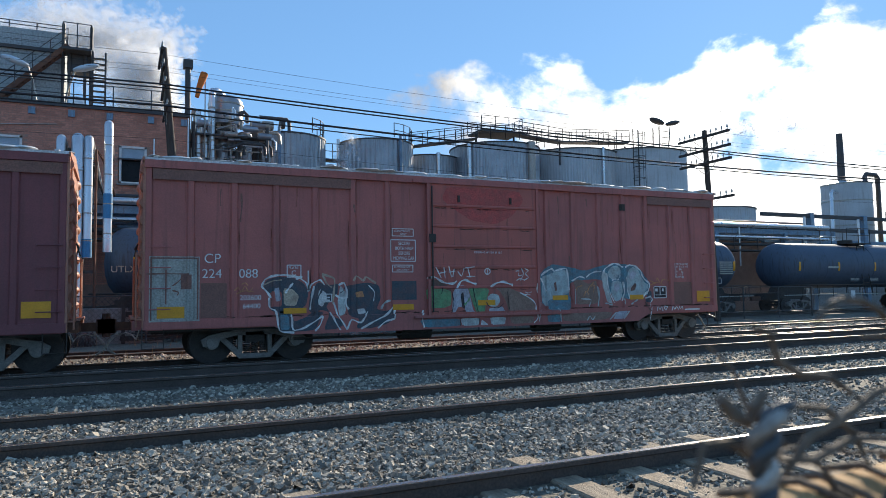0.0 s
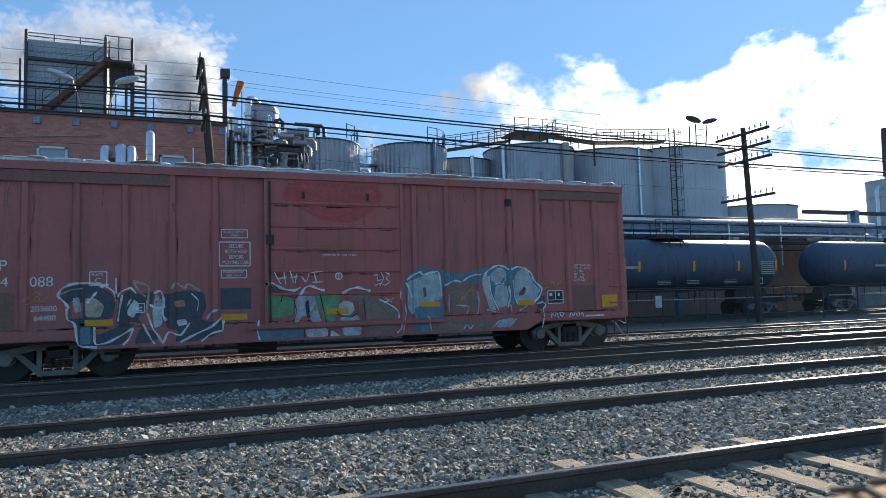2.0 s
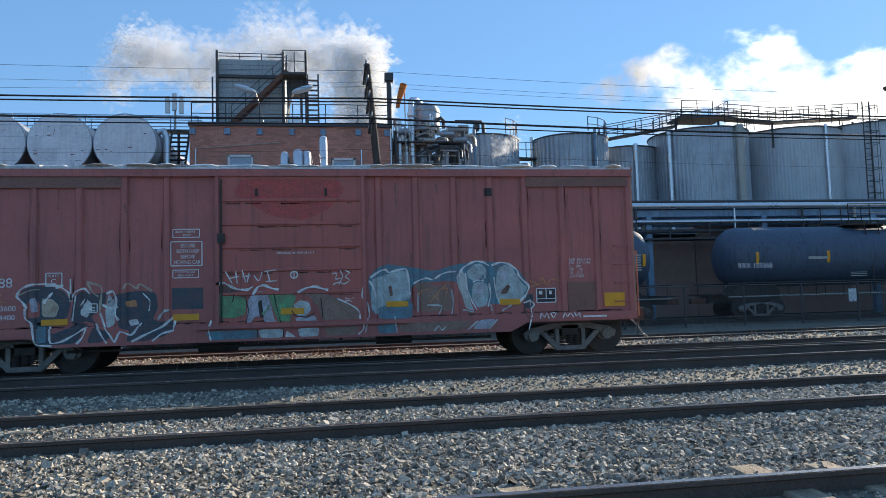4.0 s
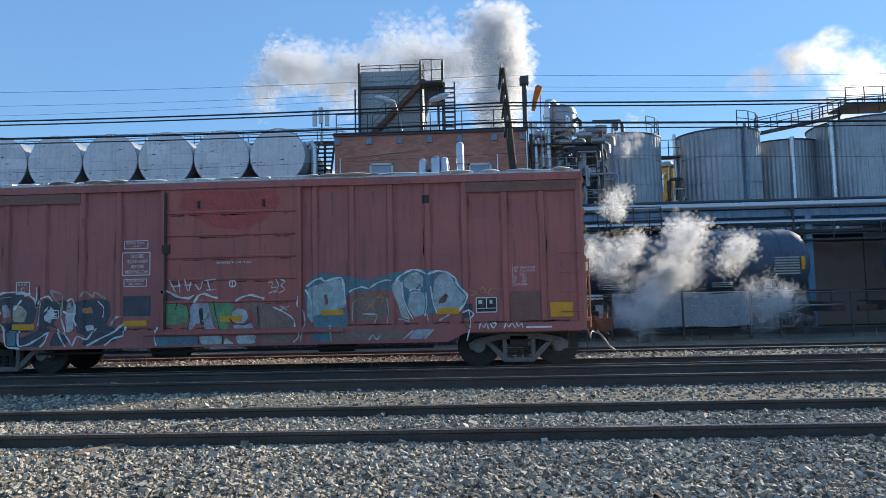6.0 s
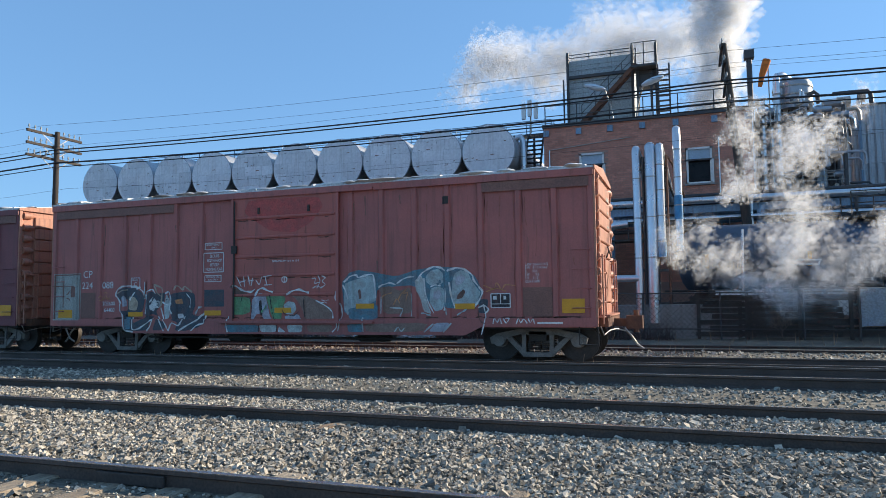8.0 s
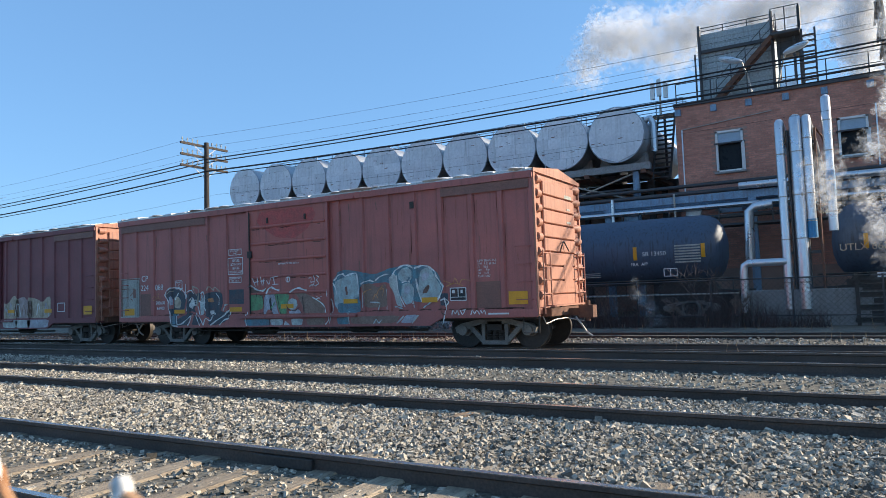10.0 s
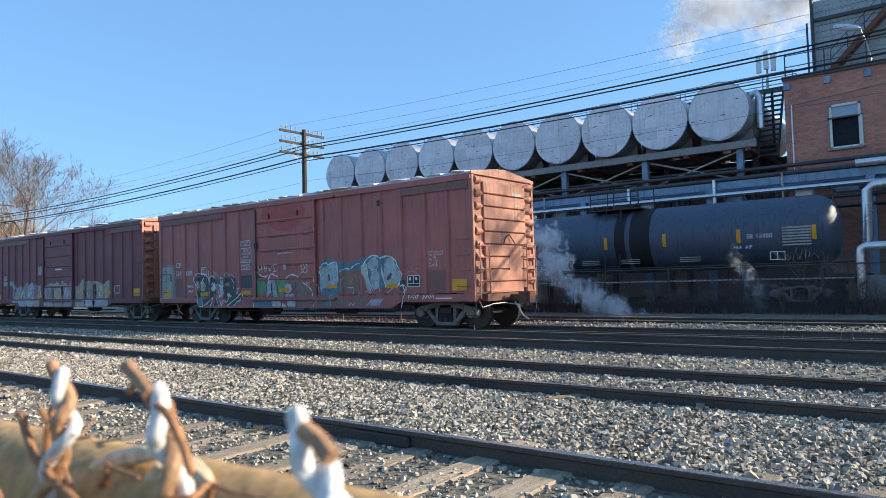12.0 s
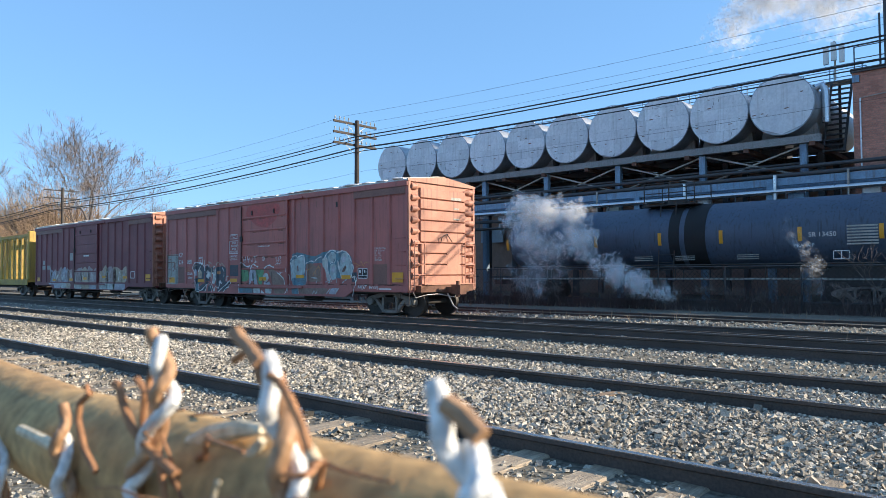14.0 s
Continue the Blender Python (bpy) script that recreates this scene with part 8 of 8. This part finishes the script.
for k in range(9):
    bm = bmesh.new()
    x = fr.uniform(0.28, 0.5)
    c = Vector((x, 0.12, 1.235 + fr.uniform(-0.01, 0.05)))
    bmesh.ops.create_icosphere(bm, subdivisions=1, radius=1, matrix=Matrix.Translation(c) @ Matrix.Rotation(fr.uniform(0, 3), 4, "Z") @ Matrix.Diagonal((0.012, 0.004, 0.005, 1)))
    part("dead_leaf", bm, "vine", vines)

# ---- steam ----
def steam_material(name, density, scale, colour=(0.93, 0.93, 0.93), span=(0.44, 0.74)):
    m = bpy.data.materials.new(name)
    m.use_nodes = True
    n, l = m.node_tree.nodes, m.node_tree.links
    n.clear()
    out = n.new("ShaderNodeOutputMaterial")
    clear, dif, tra = n.new("ShaderNodeBsdfTransparent"), n.new("ShaderNodeBsdfDiffuse"), n.new("ShaderNodeBsdfTranslucent")
    dif.inputs["Color"].default_value = tra.inputs["Color"].default_value = (*colour, 1)
    both, mix = n.new("ShaderNodeMixShader"), n.new("ShaderNodeMixShader")
    both.inputs[0].default_value = 0.7
    l.new(dif.outputs[0], both.inputs[1])
    l.new(tra.outputs[0], both.inputs[2])
    tc = n.new("ShaderNodeTexCoord")
    no = n.new("ShaderNodeTexNoise")
    no.inputs["Scale"].default_value, no.inputs["Detail"].default_value, no.inputs["Roughness"].default_value = scale, 5.0, 0.65
    l.new(tc.outputs["Object"], no.inputs["Vector"])
    mr = n.new("ShaderNodeMapRange")
    mr.interpolation_type = "SMOOTHSTEP"
    mr.inputs["From Min"].default_value, mr.inputs["From Max"].default_value, mr.inputs["To Max"].default_value = *span, density
    l.new(no.outputs["Fac"], mr.inputs["Value"])
    l.new(mr.outputs[0], mix.inputs[0])
    l.new(clear.outputs[0], mix.inputs[1])
    l.new(both.outputs[0], mix.inputs[2])
    l.new(mix.outputs[0], out.inputs["Surface"])
    return m


M["steam_thin"] = steam_material("thin_steam", 0.065, 0.9, (0.97, 0.97, 0.97), (0.36, 0.62))
M["steam_mid"] = steam_material("drifting_steam", 0.14, 0.9, (0.97, 0.97, 0.96), (0.34, 0.6))
M["steam_mist"] = steam_material("steam_mist", 0.06, 1.1, (0.95, 0.95, 0.94), (0.36, 0.62))
M["steam_faint"] = steam_material("faint_steam", 0.045, 0.9, (0.9, 0.9, 0.9), (0.34, 0.62))
M["steam_veil"] = steam_material("veil_of_steam", 0.055, 0.16, (0.95, 0.95, 0.95), (0.25, 0.6))
M["steam_dense"] = steam_material("dense_plume", 0.08, 0.3, (0.99, 0.99, 0.99), (0.2, 0.5))
M["smoke"] = steam_material("grey_smoke", 0.4, 0.8, (0.35, 0.35, 0.37))


def puffs(name, label, centres, mat, at, sub=3, rough=0.35):
    """A cloud of ragged overlapping puffs; centres are (x, y, z, radius)."""
    t = thing(name, label, "steam", at)
    for i, (x, y, z, r) in enumerate(centres):
        bm = bmesh.new()
        bmesh.ops.create_icosphere(bm, subdivisions=sub, radius=r, matrix=Matrix.Translation((x, y, z)))
        for v in bm.verts:
            d = v.co - Vector((x, y, z))
            q = v.co / r
            k = noise.noise(q * 1.3 + Vector((i, 0, 0))) * rough + noise.noise(q * 3.1) * rough * 0.5 + noise.noise(q * 7.0) * rough * 0.2
            v.co = Vector((x, y, z)) + d * (1 + k)
        part("puff", bm, mat, t, smooth=True)
    return t


def swarm(name, label, billows, mat, at, grain=0.16, count=130):
    """Soft steam: every billow (x, y, z, radius) is a crowd of small faint flecks, thick in its middle and thin at its rim."""
    t = thing(name, label, "steam", at)
    unit = bmesh.new()
    bmesh.ops.create_cone(unit, segments=4, radius1=1.0, radius2=0.0, depth=1.0, cap_ends=False, matrix=Matrix.Translation((0, 0, 0.5)))
    bmesh.ops.create_cone(unit, segments=4, radius1=1.0, radius2=0.0, depth=1.0, cap_ends=False, matrix=pose(0, 0, -0.5, 180, 0, 0))
    bmesh.ops.remove_doubles(unit, verts=unit.verts[:], dist=0.01)
    unit.verts.index_update()
    vs = np.array([v.co[:] for v in unit.verts])
    fs = np.array([[v.index for v in f.verts] for f in unit.faces])
    unit.free()
    rng = np.random.default_rng(len(billows) * 7 + count)
    for x, y, z, r in billows:
        n = int(count)
        way = rng.normal(size=(n, 3))
        way /= np.linalg.norm(way, axis=1)[:, None]
        far_out = r * rng.uniform(0, 1, n) ** 0.62
        bump = np.array([1 + 0.55 * noise.noise(Vector(w * 1.7) + Vector((x, y, z)) * 3) for w in way])
        mid = way * (far_out * bump)[:, None] + (x, y, z)
        size = r * grain * rng.uniform(0.5, 1.5, n)
        turn = rng.uniform(0.7, 1.3, (n, 1, 3))
        co = mid[:, None, :] + vs[None] * size[:, None, None] * turn
        faces = (fs[None] + (np.arange(n) * len(vs))[:, None, None]).reshape(-1, 3)
        me = bpy.data.meshes.new("puff")
        me.from_pydata(co.reshape(-1, 3).tolist(), [], faces.tolist())
        me.polygons.foreach_set("use_smooth", np.ones(len(faces), dtype=bool))
        me.materials.append(M[mat])
        ob = new("puff", me)
        ob.parent = t
        ob["kind"] = "stuff"
    return t


sr = random.Random(33)


def billow(n, path, wide, r0, r1):
    """n billows strung along a bent path, crowding in lumps."""
    out = []
    for k in range(n):
        f = (k + sr.random()) / n * (len(path) - 1)
        q = min(int(f), len(path) - 2)
        p = Vector(path[q]).lerp(Vector(path[q + 1]), f - q)
        out.append((p.x + sr.gauss(0, wide), p.y + sr.gauss(0, 0.35), p.z + sr.gauss(0, wide), sr.uniform(r0, r1)))
    return out


def cluster(n, sx, sy, sz, r0, r1, rise=0.0):
    return [(sr.gauss(0, sx) + rise * k / n, sr.gauss(0, sy), sz * k / n + sr.gauss(0, sz * 0.12), sr.uniform(r0, r1)) for k in range(n)]


scene.cycles.transparent_max_bounces = 128
PLUME = [(0.7 * math.sin(k * 1.3), sr.uniform(-1, 1), k * 1.35, 1.6 + 0.12 * k + sr.uniform(-0.3, 0.3)) for k in range(15)]
plume_core = swarm("steam_plume", "dense white steam plume rising behind the brick building", [(x + sr.uniform(-0.8, 0.8), y + sr.uniform(-0.8, 0.8), z + sr.uniform(-0.7, 0.7), r * sr.uniform(0.6, 1.0)) for x, y, z, r in PLUME * 3], "steam_dense", pose(2.6, 64, 15.0), 0.14, 400)
plume_drift = swarm("steam_plume", "wide soft steam cloud drifting away from the building", [(-1.5 * k + sr.uniform(-1.2, 1.2), sr.uniform(-1, 1), 1.2 * math.sin(k * 0.8) + sr.uniform(-2.4, 2.4) - 0.1 * k, sr.uniform(2.6, 5.2) * (1 - 0.02 * k)) for k in list(range(-6, 14)) * 2], "steam_veil", pose(-7, 85, 30), 0.10, 430)
# separate puffs blowing off the vent beside the siding: radius, material, (seconds, x, z)
VENT = [
    (1.55, "steam_thin", ((0.0, 10.0, 0.6), (4.0, 9.9, 0.8), (5.3, 8.9, 2.2), (6.0, 8.0, 3.4), (6.6, 6.5, 4.4), (7.2, 5.1, 4.7), (8.0, 3.7, 6.0), (10.3, 2.6, 8.6), (14.0, 2.4, 11.0))),
    (1.15, "steam_thin", ((0.0, 10.4, 0.6), (4.0, 10.3, 0.8), (5.3, 9.9, 2.0), (6.0, 9.8, 2.9), (6.6, 8.8, 2.7), (7.2, 7.7, 2.8), (8.0, 6.0, 3.0), (10.3, 4.0, 4.6), (14.0, 3.2, 7.0))),
    (1.65, "steam_thin", ((0.0, 9.0, 0.4), (4.0, 8.9, 0.6), (5.3, 7.6, 0.9), (6.0, 6.3, 1.1), (6.6, 5.1, 1.5), (7.2, 3.7, 1.7), (8.0, 2.7, 2.3), (10.3, 2.3, 3.8), (14.0, 2.2, 6.0))),
    (1.4, "steam_mist", ((0.0, 8.8, 0.5), (4.0, 8.7, 0.7), (5.3, 6.5, 2.4), (6.0, 5.0, 2.8), (6.6, 3.2, 2.7), (7.2, 1.7, 2.7), (8.0, 0.4, 2.8), (10.3, 0.9, 4.4), (14.0, 1.2, 7.0))),
    (1.0, "steam_mist", ((0.0, 8.9, 0.6), (4.0, 8.8, 0.8), (5.3, 6.9, 3.6), (6.0, 5.5, 4.9), (6.6, 4.6, 5.2), (7.2, 2.8, 6.0), (8.0, 1.9, 7.2), (10.3, 1.9, 9.6), (14.0, 2.0, 12.0))),
    (1.7, "steam_faint", ((0.0, 9.9, 0.4), (4.0, 9.8, 0.6), (5.3, 9.9, 0.9), (6.0, 10.9, 1.1), (6.6, 10.1, 1.3), (7.2, 8.8, 1.7), (8.0, 7.2, 2.3), (10.3, 4.6, 3.6), (14.0, 3.8, 6.0))),
    (0.95, "steam_thin", ((0.0, 9.2, 0.6), (4.0, 9.1, 0.8), (5.3, 7.4, 2.4), (6.0, 6.0, 3.3), (6.6, 4.7, 3.7), (7.2, 3.2, 4.1), (8.0, 1.8, 5.4), (10.3, 2.0, 8.0), (14.0, 2.0, 10.5))),
    (1.3, "steam_mist", ((0.0, 9.6, 0.6), (4.0, 9.5, 0.8), (5.3, 8.4, 1.4), (6.0, 7.4, 2.1), (6.6, 6.6, 2.9), (7.2, 5.5, 3.4), (8.0, 3.8, 4.1), (10.3, 2.6, 6.0), (14.0, 2.4, 8.0))),
    (1.6, "steam_faint", ((0.0, 9.3, 0.5), (4.0, 9.2, 0.7), (5.3, 8.3, 1.8), (6.0, 7.6, 2.3), (6.6, 7.0, 2.4), (7.2, 5.9, 2.0), (8.0, 4.4, 2.0), (10.3, 2.9, 3.5), (14.0, 2.6, 6.0))),
]
vents = []
for size, mat, rows in VENT:
    lumps = []
    for k in range(12):
        way = Vector((sr.gauss(0, 1), sr.gauss(0, 0.6), sr.gauss(0, 0.8)))
        way = way.normalized() * size * sr.uniform(0.15, 0.62)
        lumps.append((way.x, way.y, way.z, size * sr.uniform(0.30, 0.56)))
    vents.append((swarm("steam_cloud", "ragged puff of steam blowing from a vent beside the siding", lumps, mat, pose(rows[0][1], 26.2, rows[0][2]), 0.115, 300), lumps, rows))
vent_three = swarm("steam_cloud", "white steam blowing across the black tank car", billow(9, [(-3.17, 0, 1.5), (-4.29, 0, 1.9), (-5.17, 0, 2.3)], 0.3, 0.45, 0.85) + billow(20, [(-1.5, 0, 1.2), (-2.1, 0, 2.2), (-3.1, 0, 3.0), (-4.3, 0, 3.3), (-4.9, 0, 2.5)], 0.3, 0.4, 0.85) + billow(14, [(-1.5, 0, 0.97), (-0.38, 0, 0.23), (0.68, 0, -0.58), (1.6, 0, -0.95)], 0.16, 0.3, 0.6), "steam_mid", pose(-12.5, 25.8, 0.9), 0.14, 260)
for ob in list(swarm("thin_skirt", "x", billow(9, [(-5.4, 0, 1.0), (-4.9, 0, 0.3), (-4.2, 0, -0.2), (-3.2, 0, 0.3)], 0.25, 0.45, 0.8), "steam_faint", None, 0.14, 160).children):
    ob.parent = vent_three
bpy.data.objects.remove(bpy.data.objects["thin_skirt"])
wisp = swarm("steam_cloud", "thin wisp of steam rising by the tank car", billow(20, [(1.05, 0, -0.38), (1.01, 0, 0.31), (0.82, 0, 0.91), (0.46, 0, 1.42), (0.06, 0, 2.11)], 0.12, 0.2, 0.36), "steam_faint", pose(-6.9, 26.6, 0.8), 0.22, 34)
tank_wisp = swarm("steam_cloud", "small puff of steam over the tank roofs", cluster(8, 0.4, 0.4, 1.6, 0.5, 0.9, 0.6), "steam_thin", pose(9.3, 41.0, 10.0), 0.18, 80)
smoke = puffs("smoke_trail", "thin dark smoke drifting from the far stack", [(-1.7 * k, 0, 0.5 * math.sin(k * 0.9), 0.5 + 0.07 * k) for k in range(8)], "smoke", pose(60.0, 44, 16.2), 3, 0.45)


# ---- movement ----
def motions():
    """The train rolls steadily to the left and slows a little; the steam rises and drifts with the wind."""
    gone = [(0.0, 0.084), (1.5, -3.386), (3.0, -6.79), (5.5, -12.325), (8.0, -17.742), (10.5, -23.194), (12.5, -27.596), (14.0, -30.78)]
    for ob, x in TRAIN:
        walk(ob, [(t, pose(x + d, TRAIN_Y, TRAIN_Z)) for t, d in gone])
    for ob, (x, y, z), (dx, dy, dz), turn in STEAM:
        ease = {0.0: 0.0, 3.5: 0.25, 7.0: 0.5, 10.5: 0.75, 14.0: 1.0}
        low = 1.6 if ob in (vent_three, wisp) else 0.0
        sink = {0.0: low, 3.5: low, 7.0: low, 10.5: low * 0.8, 14.0: 0.0}
        walk(ob, [(t, pose(x + dx * f, y + dy * f, z + dz * f - sink.get(t, 0.0), 0, turn * f, 0)) for t, f in ease.items()])

    # each puff drifts on the wind while its lumps spread apart
    for ob, lumps, rows in vents:
        walk(ob, [(t, pose(x, 26.2, z, 0, -3.0 * t, 0)) for t, x, z in rows])
        for lump, (x, y, z, r) in zip(ob.children, lumps):
            walk(lump, [(t, pose(x * f, y * f, z * f, 0, 0, 0)) for t, f in ((0.0, -0.5), (5.0, -0.35), (6.6, 0.0), (8.0, 0.45), (14.0, 2.5))])
    walk(plume_core, [(t, pose(x, 64, z, 0, a, 0)) for t, x, z, a in ((0.0, 2.2, 2.2, 0), (3.0, 2.4, 3.8, 1), (5.5, 2.6, 7.5, 2), (8.0, 2.4, 13.0, 4), (11.0, 2.0, 18.0, 5), (14.0, 1.6, 22.0, 6))])


TRAIN = [(car_one, TRAIN_X), (car_two, TRAIN_X - 16.75), (car_three, BEAM_X)]
STEAM = [
    (plume_drift, (-5, 85, 29.5), (-5, 0, 3.0), 3),
    (vent_three, (-4.6, 25.8, 0.7), (-8.7, 0, 0.5), -6),
    (wisp, (-6.5, 26.6, 0.6), (-1.0, 0, 0.3), -4),
    (tank_wisp, (12.5, 41.0, 9.2), (-8.0, 0, 2.0), 30),
    (smoke, (60.0, 44, 16.2), (-1.5, 0, 0.2), 3),
]
motions()
